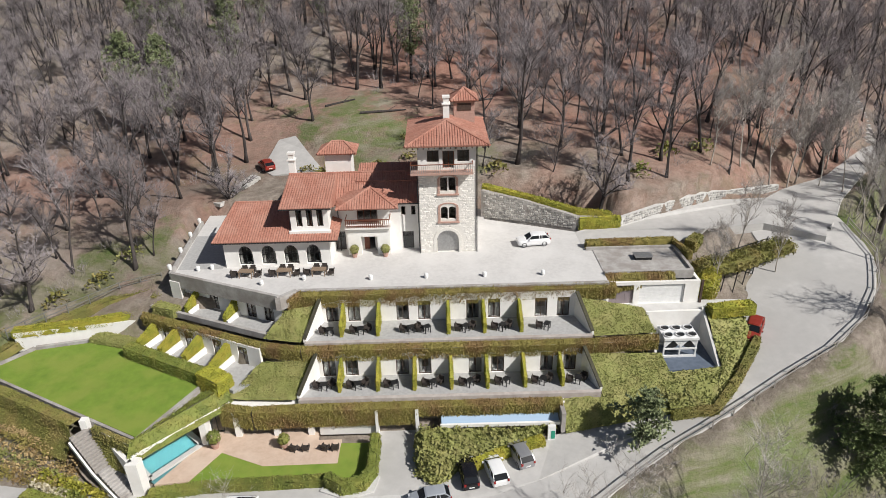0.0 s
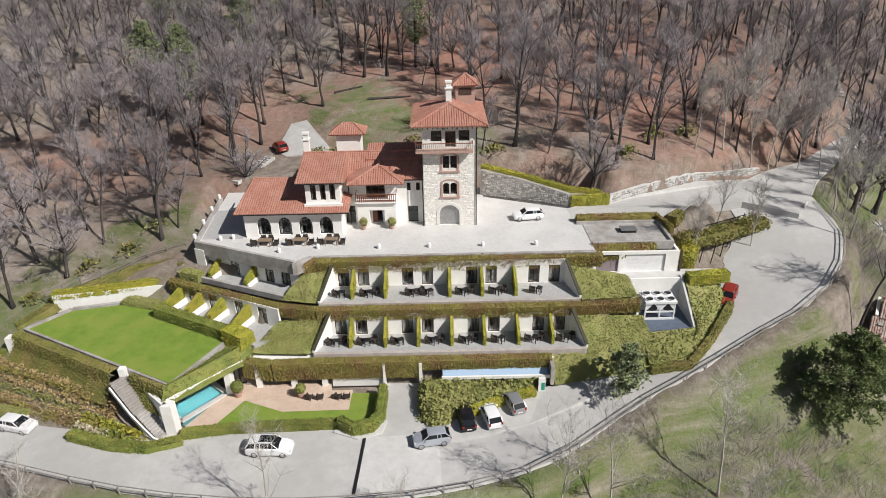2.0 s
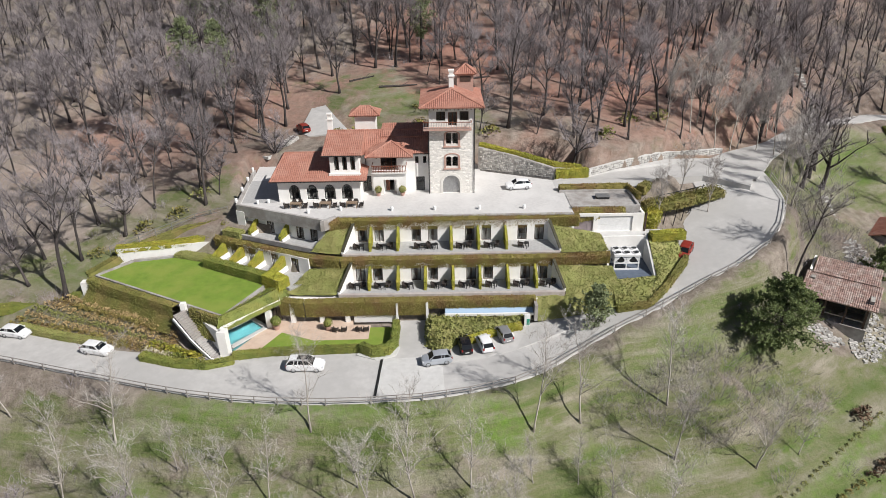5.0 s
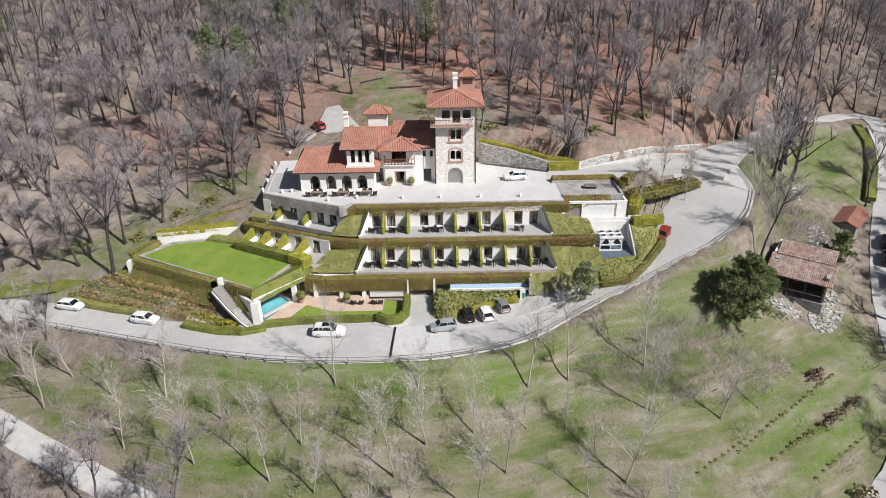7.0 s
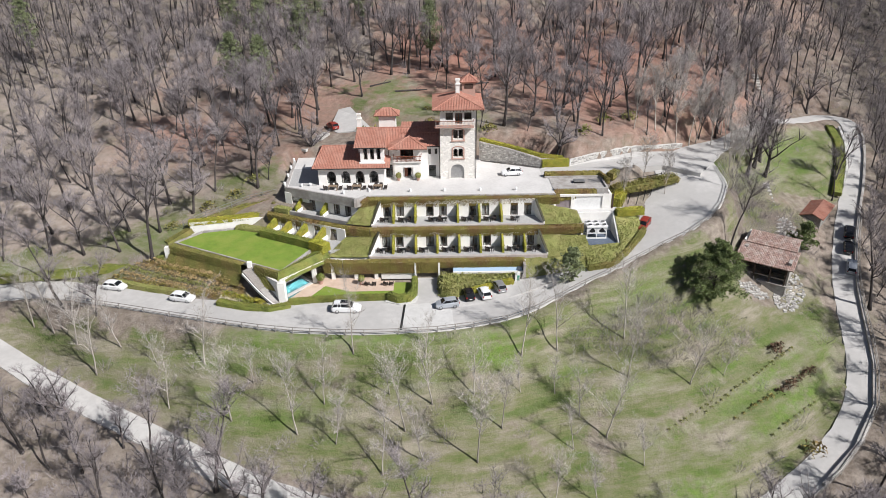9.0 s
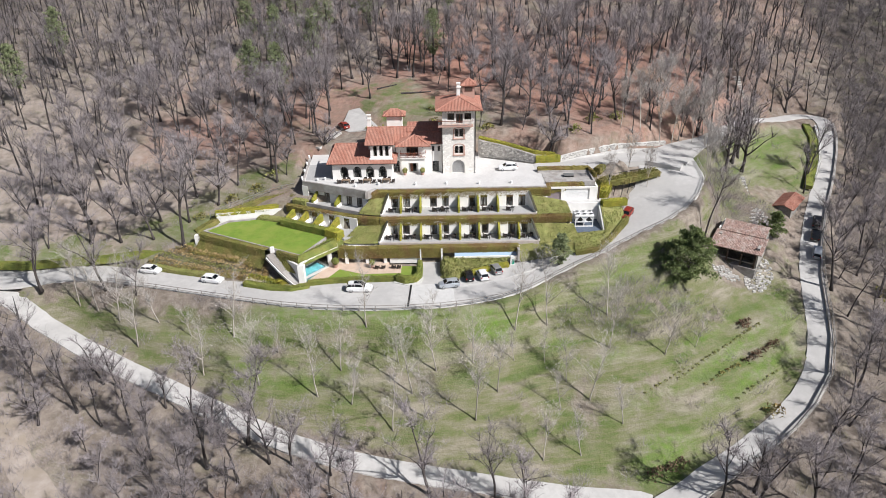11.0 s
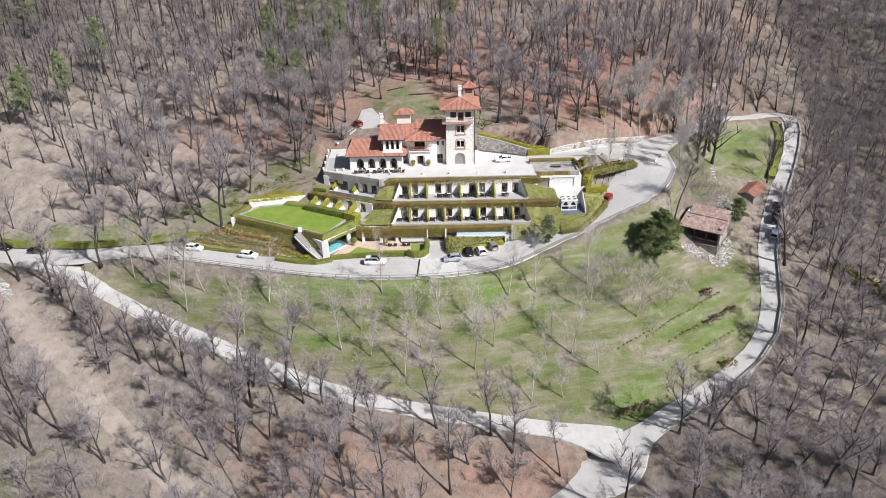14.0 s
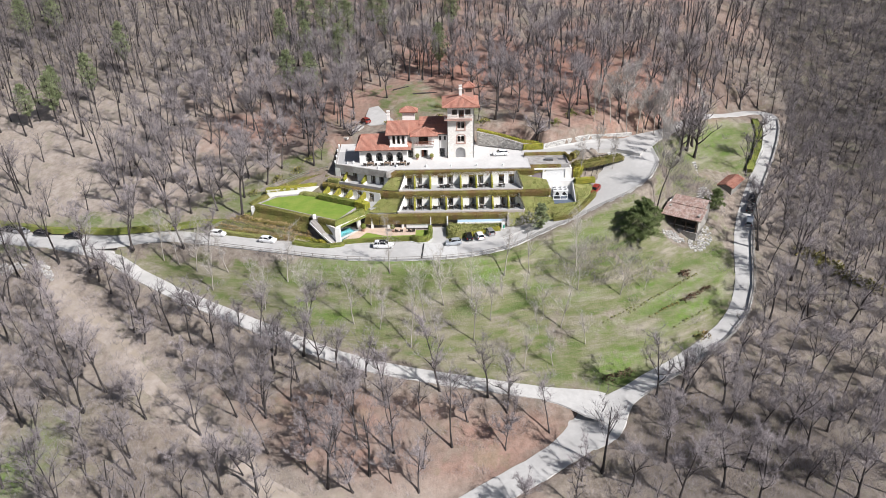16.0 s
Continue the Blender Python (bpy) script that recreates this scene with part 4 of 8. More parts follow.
part("garage_wall", wall_build(9.4, -2.9, -0.36, 0.3, [(0.5, 3.0, -2.88, -0.7), (3.6, 8.2, -2.88, -0.7)], Matrix.Translation((18.7, -7.4, 0))), PLASTER, hotel, "white garage front")
part("garage_side_wall", Build().box(18.4, 18.7, -8.2, -2.0, -3.2, -0.36), PLASTER, hotel)
part("garage_side_wall", Build().box(28.1, 28.4, -7.4, -2.0, -2.9, -0.36), PLASTER, hotel)
gd = part("garage_door", Build().box(22.32, 26.88, -7.17, -7.13, -2.88, -0.72), WHITE_METAL, hotel, "white ribbed garage door, closed")
for i in range(12):
    z = -2.88 + i * 0.182
    part("slat", Build().box(22.32, 26.88, -7.22, -7.171, z, z + 0.17), WHITE_METAL, gd)
MAUVE = material("mauve_grey_door", (0.30, 0.25, 0.26), (0.24, 0.20, 0.21), 2, 0.5)
for i in range(3):
    part("service_door", Build().box(19.22 + i * 0.83, 19.22 + i * 0.83 + 0.8, -7.2, -7.14, -2.86, -0.72), MAUVE, hotel, "closed grey-mauve service door")
part("garage_inner_wall", Build().box(18.7, 28.1, -3.0, -2.8, -3.2, -0.36), ROOM_SHADE, hotel)
part("canopy_post", Build().box(28.5, 28.72, -7.5, -7.28, -2.9, -0.3), WOOD_DARK, hotel)
part("apron", Build().prism([(18.6, -9.0), (28.3, -8.6), (33.0, -8.2), (33.0, -7.0), (28.3, -6.9), (18.6, -7.1)], -3.3, -2.9), LIGHT_SLAB, hotel, "pale concrete apron before the garage")
part("pit_floor", Build().prism([(22.9, -14.4), (28.4, -14.2), (28.4, -8.7), (22.9, -8.9)], -6.5, -6.15), BLUE_FLOOR, hotel, "blue-grey painted floor of the plant yard")
part("pit_wall", Build().box(22.7, 28.3, -9.0, -8.7, -6.4, -2.91), PLASTER, hotel, "white wall of the plant yard")
b = Build().extrude([(28.3, -8.6, -6.4), (28.3, -14.2, -6.4), (28.3, -14.2, -5.9), (28.3, -8.6, -2.6)], (0, 0, 0), (0.25, 0, 0))
part("pit_wall", b, LIGHT_SLAB, hotel, "sloping side wall of the plant yard")
b = Build().extrude([(22.7, -8.9, -6.4), (22.7, -12.6, -6.4), (22.7, -12.6, -5.4), (22.7, -8.9, -2.95)], (0, 0, 0), (0.25, 0, 0))
part("pit_wall", b, LIGHT_SLAB, hotel)
deckvine = [((18.9, -7.2, -0.9), (26.0, -7.2, -0.55), (26.0, -6.3, 0.25), (18.9, -6.3, 0.25)), ((18.9, -7.3, -1.7), (22.5, -7.3, -1.1), (22.5, -7.15, -0.7), (18.9, -7.15, -0.8))]
greenery("hanging_vine", "russet vine over the garage roof edge", "vine", deckvine, VINE, 130, 0.12, 0.2, 0.10, hang=0.55)
hedge("dark brown hedge along the roof deck", [(18.3, 0.1, 0.1), (27.9, 0.3, 0.1), (28.7, -3.0, 0.0)], 0.8, 0.75, VINE)

# lower floor behind the patio
part("lower_wall", wall_build(16.6, -10.25, -7.2, 0.3, [(0.8, 2.6, -10.2, -7.7), (4.0, 6.4, -10.2, -7.7), (7.6, 10.4, -10.2, -7.7)], Matrix.Translation((-20.8, -16.6, 0))), PLASTER, hotel)
part("lower_back_wall", Build().box(-21, 13.5, -13.4, -13.2, -10.4, -7.2), ROOM_SHADE, hotel)
part("lower_ceiling", Build().prism([(-21.5, -16.9), (-11.2, -17.2), (13.2, -17.2), (13.2, -12.8), (-21.5, -12.8)], -7.35, -7.21), PLASTER, hotel)
for x in (-20.2, -17.2, -13.6, -10.4):
    part("column", Build().box(x - 0.28, x + 0.28, -17.3, -16.8, -10.25, -7.36), PLASTER, hotel, "square white column")
part("side_wall", Build().box(-9.6, -4.3, -17.22, -16.92, -10.3, -7.4), PLASTER, hotel, "blank white wall")
part("side_wall", Build().box(-0.6, -0.3, -17.6, -14, -10.4, -7.36), PLASTER, hotel)
part("side_wall", Build().box(-4.3, -4.05, -17.6, -14, -10.4, -7.36), PLASTER, hotel)
part("entrance_door", Build().box(-3.9, -0.7, -15.1, -15.0, -10.36, -7.6), WOOD_DARK, hotel, "dark recessed entrance door")
for o in ((-20.0, -18.2), (-16.8, -14.4), (-13.2, -10.4)):
    window_unit(hotel, o[0], o[1], -10.2, -7.7, -16.45, METAL_DARK, 2, 0)
sk = Build().add([(1.8, -18.0, -8.75), (12.6, -18.0, -8.75), (12.6, -17.2, -8.25), (1.8, -17.2, -8.25), (1.8, -18.0, -8.83), (12.6, -18.0, -8.83), (12.6, -17.2, -8.33), (1.8, -17.2, -8.33)],
                 [(0, 1, 2, 3), (7, 6, 5, 4), (0, 4, 5, 1), (1, 5, 6, 2), (2, 6, 7, 3), (3, 7, 4, 0)])
skl = part("skylight", sk, SKYLIGHT, hotel, "long pale-blue glazed roof strip")
part("skylight_kerb", Build().box(1.7, 12.7, -18.22, -18.0, -9.0, -8.68), PLASTER, skl)
part("skylight_end", Build().box(12.72, 13.1, -18.6, -16.8, -9.6, -7.4), CONCRETE, hotel)

# ---- paved yards and kerbs ----
structure("pavement", Build().prism([(-4.3, -24.6), (-0.4, -24.6), (-0.4, -14.9), (-4.3, -14.9)], -10.7, -10.36), ASPHALT, "pale drive into the lower entrance")
CAR_PARK = [(-5.4, -26.6), (0, -26.2), (6, -25.0), (10, -23.6), (16.2, -21.0), (20.6, -18.9), (19.6, -17.9), (12, -18.4), (6, -20.5), (3, -22.4), (-0.4, -24.4), (-5.4, -24.4)]
park_top = [float(ROAD_XY[int(np.argmin(np.hypot(ROAD_XY[:, 0] - x, ROAD_XY[:, 1] - y))), 2]) + 0.06 for x, y in CAR_PARK]
structure("car_park", Build().prism(CAR_PARK, [z - 0.5 for z in park_top], park_top), ASPHALT, "pale asphalt car park")
structure("pale_slab", Build().prism([(-5.7, -31.4), (1.6, -30.8), (1.4, -26.6), (-0.6, -24.6), (-5.4, -24.8)], -10.6, -10.325), LIGHT_SLAB, "paler concrete patch in the drive")
structure("drain_channel", Build().prism([(-6.0, -31.5), (-5.72, -31.5), (-5.45, -24.9), (-5.73, -24.9)], -10.6, -10.318), METAL_DARK, "dark drain grating across the drive")
structure("forecourt", Build().prism([(18.0, -0.3), (28.5, 0.6), (33, 4.2), (41, 6.0), (47, 3), (50, 8), (47, 15.5), (38, 13.6), (30, 9.2), (20, 5.4), (17.9, 4.3)], [-1.6] * 11,
                                          [0.01, 0.01, 0.01, -0.28, -0.85, -0.9, -0.85, -0.2, 0.01, 0.01, 0.01]), ASPHALT, "pale asphalt forecourt beside the terrace")

# ---- the roof lawn, the pool and the patio ----
LAWN_EDGE = [(-24.0, -21.7), (-21.0, -14.9), (-29.2, -10.2), (-31.0, -8.0), (-33.4, -6.7), (-40.1, -8.2), (-43.1, -11.8)]
structure("lawn", Build().prism(LAWN_EDGE, -6.9, -6.0), LAWN, "bright green mown roof lawn")
edge = [(-43.4, -11.9), (-24.0, -22.1), (-20.6, -14.8)]
for p, q in zip(edge, edge[1:]):
    M, L = along(p, q)
    part("lawn_kerb", wall_build(L, -6.6, -5.94, 0.26, (), M), CONCRETE, hotel, "grey stone lawn kerb")
M, L = along((-43.4, -11.9), (-40.3, -7.8))
part("lawn_kerb", wall_build(L, -6.6, -5.93, 0.35, (), M), CONCRETE, hotel)
M, L = along((-40.3, -7.8), (-33.3, -6.3))
part("lawn_kerb", wall_build(L, -6.6, -5.9, 0.35, (), M), CONCRETE, hotel)
M, L = along((-42.6, -7.2), (-28.6, -4.9))
part("garden_wall", wall_build(L, -6.8, -4.55, 0.35, (), M), PLASTER, hotel, "white garden wall behind the lawn")
hedge("yellow-green hedge on top of the white garden wall", [(-42.8, -6.7, -4.9), (-36, -5.6, -4.75), (-29.5, -4.2, -4.4)], 1.1, 0.55, HEDGE_YELLOW)
hedge("clipped hedge between the lawn and the garden rooms", [(-29.8, -9.4, -6.05), (-20.6, -14.3, -6.05)], 1.3, 1.25, HEDGE_GREEN)
hedge("yellow-leaved hedge at the lawn corner", [(-20.6, -14.1, -6.1), (-18.2, -15.6, -6.3)], 2.0, 1.5, HEDGE_YELLOW)
hedge("low grey-green cover at the back of the lawn", [(-34.8, -6.2, -6.1), (-28.8, -8.2, -6.1)], 1.8, 0.5, SEDGE)
# hedge over the pool front and the hedge along the slope
M, L = along((-24.2, -22.4), (-19.2, -17.0))
greenery("hedge", "clipped green hedge over the pool front", "hedge",
         [((-24.5, -23.6, -7.6), (-18.4, -17.2, -7.4), (-19.0, -16.4, -5.75), (-24.3, -22.5, -5.85)), ((-24.3, -22.5, -5.85), (-19.0, -16.4, -5.75), (-20.0, -15.4, -6.0), (-24.2, -22.0, -6.05)),
          ((-18.4, -17.2, -7.4), (-17.6, -16.0, -7.0), (-18.2, -15.4, -6.1), (-19.0, -16.4, -5.75))], HEDGE_GREEN)
for lab, f0, f1 in (("broad olive ivy hedge below the lawn edge", 0.0, 0.70), ("ivy hedge between the lawn and the garden steps", 0.79, 1.0)):
    slim = 1.0 if f0 == 0 else 0.45

    def on_edge(f, out, zz):
        out *= slim
        return (-43.6 + 19.5 * f - 0.46 * out, -12.1 - 10.1 * f - 0.89 * out, zz)
    greenery("hedge", lab, "hedge",
             [(on_edge(f0, 1.3, -7.3), on_edge(f1, 1.3, -7.3), on_edge(f1, 1.1, -5.85), on_edge(f0, 1.1, -5.85)), (on_edge(f0, 1.1, -5.85), on_edge(f1, 1.1, -5.85), on_edge(f1, 0.1, -5.85), on_edge(f0, 0.1, -5.85)),
              (on_edge(f0, 2.9, -8.7), on_edge(f1, 2.4, -8.9), on_edge(f1, 1.3, -7.2), on_edge(f0, 1.3, -7.2))], IVY)
part("pool_fascia", wall_build(9.2, -7.6, -6.9, 0.25, (), along((-24.1, -23.0), (-18.4, -16.8))[0]), PLASTER, hotel)
part("pool_ceiling", Build().prism([(-24.0, -22.7), (-18.4, -16.6), (-22.5, -13.5), (-28.5, -19.5)], -7.1, -6.92), PLASTER, hotel)
part("pool_back_wall", Build().prism([(-28.5, -19.6), (-22.3, -13.4), (-22.5, -13.2), (-28.8, -19.4)], -10.4, -7.0), PLASTER, hotel)
part("pool_side_wall", Build().prism([(-24.3, -23.6), (-23.95, -23.4), (-28.2, -19.6), (-28.6, -19.8)], -10.4, -7.0), PLASTER, hotel)
part("column", Build().prism([(-24.4, -23.9), (-23.4, -23.9), (-23.3, -23.0), (-24.2, -22.8)], -10.4, -7.0), PLASTER, hotel, "white corner pier")
part("column", Build().box(-20.3, -19.7, -18.3, -17.7, -10.3, -7.1), PLASTER, hotel, "square white column")
pool = [(-23.6, -22.2), (-20.4, -18.2), (-22.9, -15.9), (-26.3, -19.7)]
structure("pool_basin", Build().prism([(-23.2, -22.5), (-19.9, -18.1), (-22.9, -15.4), (-26.8, -19.8)], -11.2, -10.55), POOL_TILE, "turquoise tiled pool basin")
structure("water", Build().prism(pool, -10.54, -10.2), WATER, "clear turquoise pool water").visible_shadow = False
rim = Build()
for p, q in zip(pool, pool[1:] + pool[:1]):
    rim.beam((p[0], p[1], -10.2), (q[0], q[1], -10.2), 0.5, 0.24)
structure("pool_rim", rim, LIGHT_SLAB, "white stone pool edge")
structure("patio", Build().prism([(-23.0, -22.9), (-20.2, -22.7), (-18.25, -19.3), (-14.1, -21.1), (-7.5, -21.0), (-7.5, -18.0), (-9.7, -18.0), (-10, -13.5), (-20.5, -13.5), (-20.3, -18.0)], -10.6, -10.2), TERRACOTTA, "terracotta-coloured paved patio")
structure("lawn", Build().prism([(-20.2, -22.9), (-8.0, -22.6), (-4.6, -23.6), (-4.5, -18.5), (-7.5, -18.5), (-7.5, -21.0), (-14.1, -21.1), (-18.25, -19.3)], -10.7, -10.22), LAWN, "small bright green lawn beside the patio")
hedge("clipped hedge between patio lawn and drive", [(-22.8, -24.2, -10.4), (-18.5, -23.5, -10.4), (-8.2, -23.1, -10.4)], 0.9, 0.75, HEDGE_GREEN)
hedge("tall clipped hedge curving round the patio lawn", [(-8.0, -23.4, -10.4), (-6.6, -24.3, -10.4), (-5.0, -24.0, -10.4), (-4.3, -22.6, -10.4), (-4.25, -18.6, -10.4)], 0.8, 1.35, HEDGE_GREEN)
structure("kerb", Build().prism([(-8.6, -24.1), (-6.2, -25.1), (-4.0, -24.3), (-3.6, -22.6), (-4.4, -22.6), (-4.8, -23.9), (-6.4, -24.6), (-8.4, -23.7)], -10.6, -10.22), LIGHT_SLAB, "pale kerb round the hedge")
# the mound of shrubs right of the entrance
greenery("shrub_mound", "mounded shrubs between the entrance and the car park", "shrubs",
         [((-0.4, -22.6, -10.3), (1.4, -24.0, -10.3), (1.6, -22.6, -9.0), (0.2, -21.8, -8.9)), ((1.4, -24.0, -10.3), (3.2, -22.2, -10.3), (2.6, -21.4, -9.0), (1.6, -22.6, -9.0)),
          ((3.2, -22.2, -10.3), (11.2, -19.0, -10.1), (11.0, -18.3, -9.2), (2.6, -21.4, -9.0)), ((0.2, -21.8, -8.9), (2.6, -21.4, -9.0), (2.6, -18.3, -9.0), (-0.2, -18.2, -8.8)),
          ((2.6, -21.4, -9.0), (11.0, -18.3, -9.2), (12.4, -18.4, -9.2), (2.6, -18.3, -9.0)), ((-0.4, -18.2, -10.3), (-0.4, -22.6, -10.3), (0.2, -21.8, -8.9), (-0.2, -18.2, -8.8)),
          ((1.6, -22.6, -9.0), (2.6, -21.4, -9.0), (0.2, -21.8, -8.9), (0.2, -21.8, -8.9))], SEDGE, 60, 0.3, 0.4, 0.3)
hedge("bright yellow-green hedge behind the parked cars", [(3.6, -22.5, -10.4), (7.4, -20.6, -10.4), (11.0, -19.3, -10.3)], 0.9, 0.9, HEDGE_YELLOW)
# the planted corner between the plant yard and the drive
greenery("planted_bank", "green planted bank round the plant yard", "plants",
         [((22.9, -17.6, -8.0), (26.6, -18.2, -7.6), (28.6, -14.3, -5.9), (22.9, -14.5, -6.3)), ((26.6, -18.2, -7.6), (33.0, -11.2, -5.6), (32.6, -8.8, -3.2), (28.6, -14.3, -5.9)),
          ((28.6, -14.3, -5.9), (32.6, -8.8, -3.2), (28.6, -8.8, -2.6), (28.6, -14.2, -5.8))], SEDGE, 60, 0.22, 0.25, 0.2)
hedge("dark clipped hedge along the drive below the plant yard", [(22.9, -18.2, -8.9), (26.7, -18.4, -8.2), (29.8, -15.4, -7.2), (33.2, -11.3, -5.6)], 0.7, 1.0, IVY)
hedge("yellow hedge beside the garage apron", [(28.9, -9.3, -3.1), (33.4, -8.9, -3.0)], 1.4, 0.8, HEDGE_YELLOW)


# ---- the villa and its tower ----
def roof_plane(b, poly, spacing=0.27, radius=0.085, slab=0.14):
    """One roof face: a slab under rows of half-round tiles that run up the slope. poly: 3D corners, the eave first (two points)."""
    p = [Vector(q) for q in poly]
    n = (p[1] - p[0]).cross(p[2] - p[0]).normalized()
    if n.z < 0:
        n = -n
    b.extrude([tuple(q - n * slab) for q in p], (0, 0, 0), tuple(n * slab))
    u = (p[1] - p[0]).normalized()
    v = n.cross(u)
    flat = [((q - p[0]).dot(u), (q - p[0]).dot(v)) for q in p]
    lo, hi = min(f[0] for f in flat), max(f[0] for f in flat)
    x = lo + spacing / 2
    while x < hi:
        cut = []
        for (x0, y0), (x1, y1) in zip(flat, flat[1:] + flat[:1]):
            if (x0 - x) * (x1 - x) < 0:
                cut.append(y0 + (y1 - y0) * (x - x0) / (x1 - x0))
        if len(cut) >= 2:
            a, c = min(cut), max(cut)
            if c - a > 0.1:
                k = max(1, int((c - a) / 0.42))
                for i in range(k):
                    s, e = a + (c - a) * i / k, a + (c - a) * (i + 1) / k
                    h0, h1 = 1.0, 0.78
                    vs = []
                    for t, h in ((s, h0), (e, h1)):
                        for w, z in ((-1, 0), (-0.55, 0.85), (0.55, 0.85), (1, 0)):
                            vs.append(tuple(p[0] + u * (x + w * radius * h) + v * t + n * (z * radius * h)))
                    b.add(vs, [(0, 1, 5, 4), (1, 2, 6, 5), (2, 3, 7, 6), (3, 2, 1, 0)])
        x += spacing


def ridge_tiles(b, p, q):
    p, q = Vector(p), Vector(q)
    k = max(2, int((q - p).length / 0.4))
    for i in range(k):
        a, c = p.lerp(q, i / k), p.lerp(q, (i + 1.12) / k)
        b.tube([a, c], [0.15, 0.12], 6)


villa = thing("villa", "white plastered villa with terracotta roofs and a stone tower", "building", at=(-8, 3, 0))

# tower: stone walls with openings
TW, TD, TH = 6.1, 8.6, 12.3
front = [(1.82, 4.16, 0.02, 2.62, 1.1), (2.28, 3.03, 3.98, 5.42, 0.3), (3.14, 3.9, 3.98, 5.42, 0.3), (2.3, 3.03, 7.2, 8.72), (3.18, 3.92, 7.2, 8.72),
         (1.02, 2.2, 10.45, 11.7), (2.62, 3.8, 9.75, 11.6), (4.16, 5.36, 10.45, 11.7)]
part("tower_wall", wall_build(TW, 0, TH, 0.45, front), STONE_PALE, villa, "pale rough stone tower wall")
part("tower_wall", Build().box(0, 0.45, 0.45, TD, 0, TH).box(TW - 0.45, TW, 0.45, TD, 0, TH).box(0.45, TW - 0.45, TD - 0.45, TD, 0, TH), STONE_PALE, villa)
part("tower_floor", Build().box(0.45, TW - 0.45, 0.45, TD - 0.45, 3.1, 3.3).box(0.45, TW - 0.45, 0.45, TD - 0.45, 6.4, 6.6).box(0.45, TW - 0.45, 0.45, TD - 0.45, 9.4, 9.6).box(0.45, TW - 0.45, 3.2, 3.4, 0, 12.2), ROOM_SHADE, villa)
part("upper_render", Build().box(0.02, 0.98, -0.03, 0.0, 9.9, 12.2).box(2.24, 2.58, -0.03, 0.0, 9.9, 12.2).box(3.84, 4.12, -0.03, 0.0, 9.9, 12.2).box(5.4, 6.08, -0.03, 0.0, 9.9, 12.2).box(0.98, 5.4, -0.03, 0, 11.75, 12.2), PLASTER, villa, "smooth white top storey")
for o in front[1:]:
    window_unit(villa, o[0], o[1], o[2], o[3], 0.2, WOOD_RED if o[2] == 9.75 else WOOD_DARK, 1 if o[1] - o[0] > 1 else 0, 0.0)
gb = part("arched_door", Build().box(1.84, 4.14, 0.34, 0.38, 0.02, 2.6), METAL_GREY, villa, "grey arched tower door, closed")
for i in range(6):
    part("plank", Build().box(1.86 + i * 0.385, 1.86 + i * 0.385 + 0.375, 0.29, 0.338, 0.02, 2.6), METAL_GREY, gb)
for (x0, x1, z0, z1) in ((2.0, 4.2, 3.7, 5.9), (2.0, 4.2, 6.9, 9.05)):
    s = Build()
    s.box(x0, x0 + 0.24, -0.07, -0.002, z0, z1 - 0.5).box(x1 - 0.24, x1, -0.07, -0.002, z0, z1 - 0.5).box(x0 - 0.1, x1 + 0.1, -0.16, -0.002, z0 - 0.16, z0)
    cx, r = (x0 + x1) / 2, (x1 - x0) / 2
    for i in range(9):
        t0, t1 = math.pi * i / 9, math.pi * (i + 1) / 9
        f = 0.5 / r
        prof = [(cx + math.cos(t) * k, -0.07, z1 - 0.5 + math.sin(t) * k * f) for t, k in ((t0, r), (t1, r), (t1, r - 0.26), (t0, r - 0.26))]
        s.extrude(prof, (0, 0, 0), (0, 0.068, 0))
    part("window_surround", s, STONE_PINK, villa, "pink stone window surround")
s = Build()
for i in range(11):
    t0, t1 = math.pi * i / 11, math.pi * (i + 1) / 11
    prof = [(2.99 + math.cos(t) * k, -0.06, 1.5 + math.sin(t) * k * 0.95) for t, k in ((t0, 1.55), (t1, 1.55), (t1, 1.2), (t0, 1.2))]
    s.extrude(prof, (0, 0, 0), (0, 0.058, 0))
s.box(1.44, 1.79, -0.06, -0.002, 0, 1.5).box(4.19, 4.54, -0.06, -0.002, 0, 1.5)
part("arch_surround", s, STONE_PALE, villa, "dressed stone arch round the tower door")
bal = part("balcony", Build().box(-0.75, 5.75, -1.05, -0.002, 9.35, 9.6), STONE_PINK, villa, "balcony slab of the tower")
part("balcony_top_rail", Build().box(-0.75, 5.75, -1.05, -0.97, 10.45, 10.53).box(-0.75, -0.67, -0.97, -0.01, 10.45, 10.53).box(5.67, 5.75, -0.97, -0.01, 10.45, 10.53), WOOD_RED, bal)
bm_ = Build().box(0, 0.045, 0, 0.045, 9.6, 10.45).mesh("baluster", METAL_GREY)
for i in range(30):
    o = part("baluster", bm_, None, bal)
    o.location = o.location + Vector((-0.72 + i * 0.22, -1.03, 0))
roof = Build()
E0, E1, F0, F1, EZ = -1.25, 7.45, -1.05, 9.75, 12.45
AP1, AP2 = (3.1, 3.4, 13.95), (3.1, 5.4, 13.95)
roof_plane(roof, [(E0, F0, EZ), (E1, F0, EZ), AP1])
roof_plane(roof, [(E1, F1, EZ), (E0, F1, EZ), AP2])
roof_plane(roof, [(E0, F1, EZ), (E0, F0, EZ), AP1, AP2])
roof_plane(roof, [(E1, F0, EZ), (E1, F1, EZ), AP2, AP1])
for c in ((E0, F0, EZ), (E1, F0, EZ)):
    ridge_tiles(roof, c, AP1)
for c in ((E0, F1, EZ), (E1, F1, EZ)):
    ridge_tiles(roof, c, AP2)
part("tower_roof", roof, TILE_RED, villa, "terracotta hipped tower roof")
sof = Build()
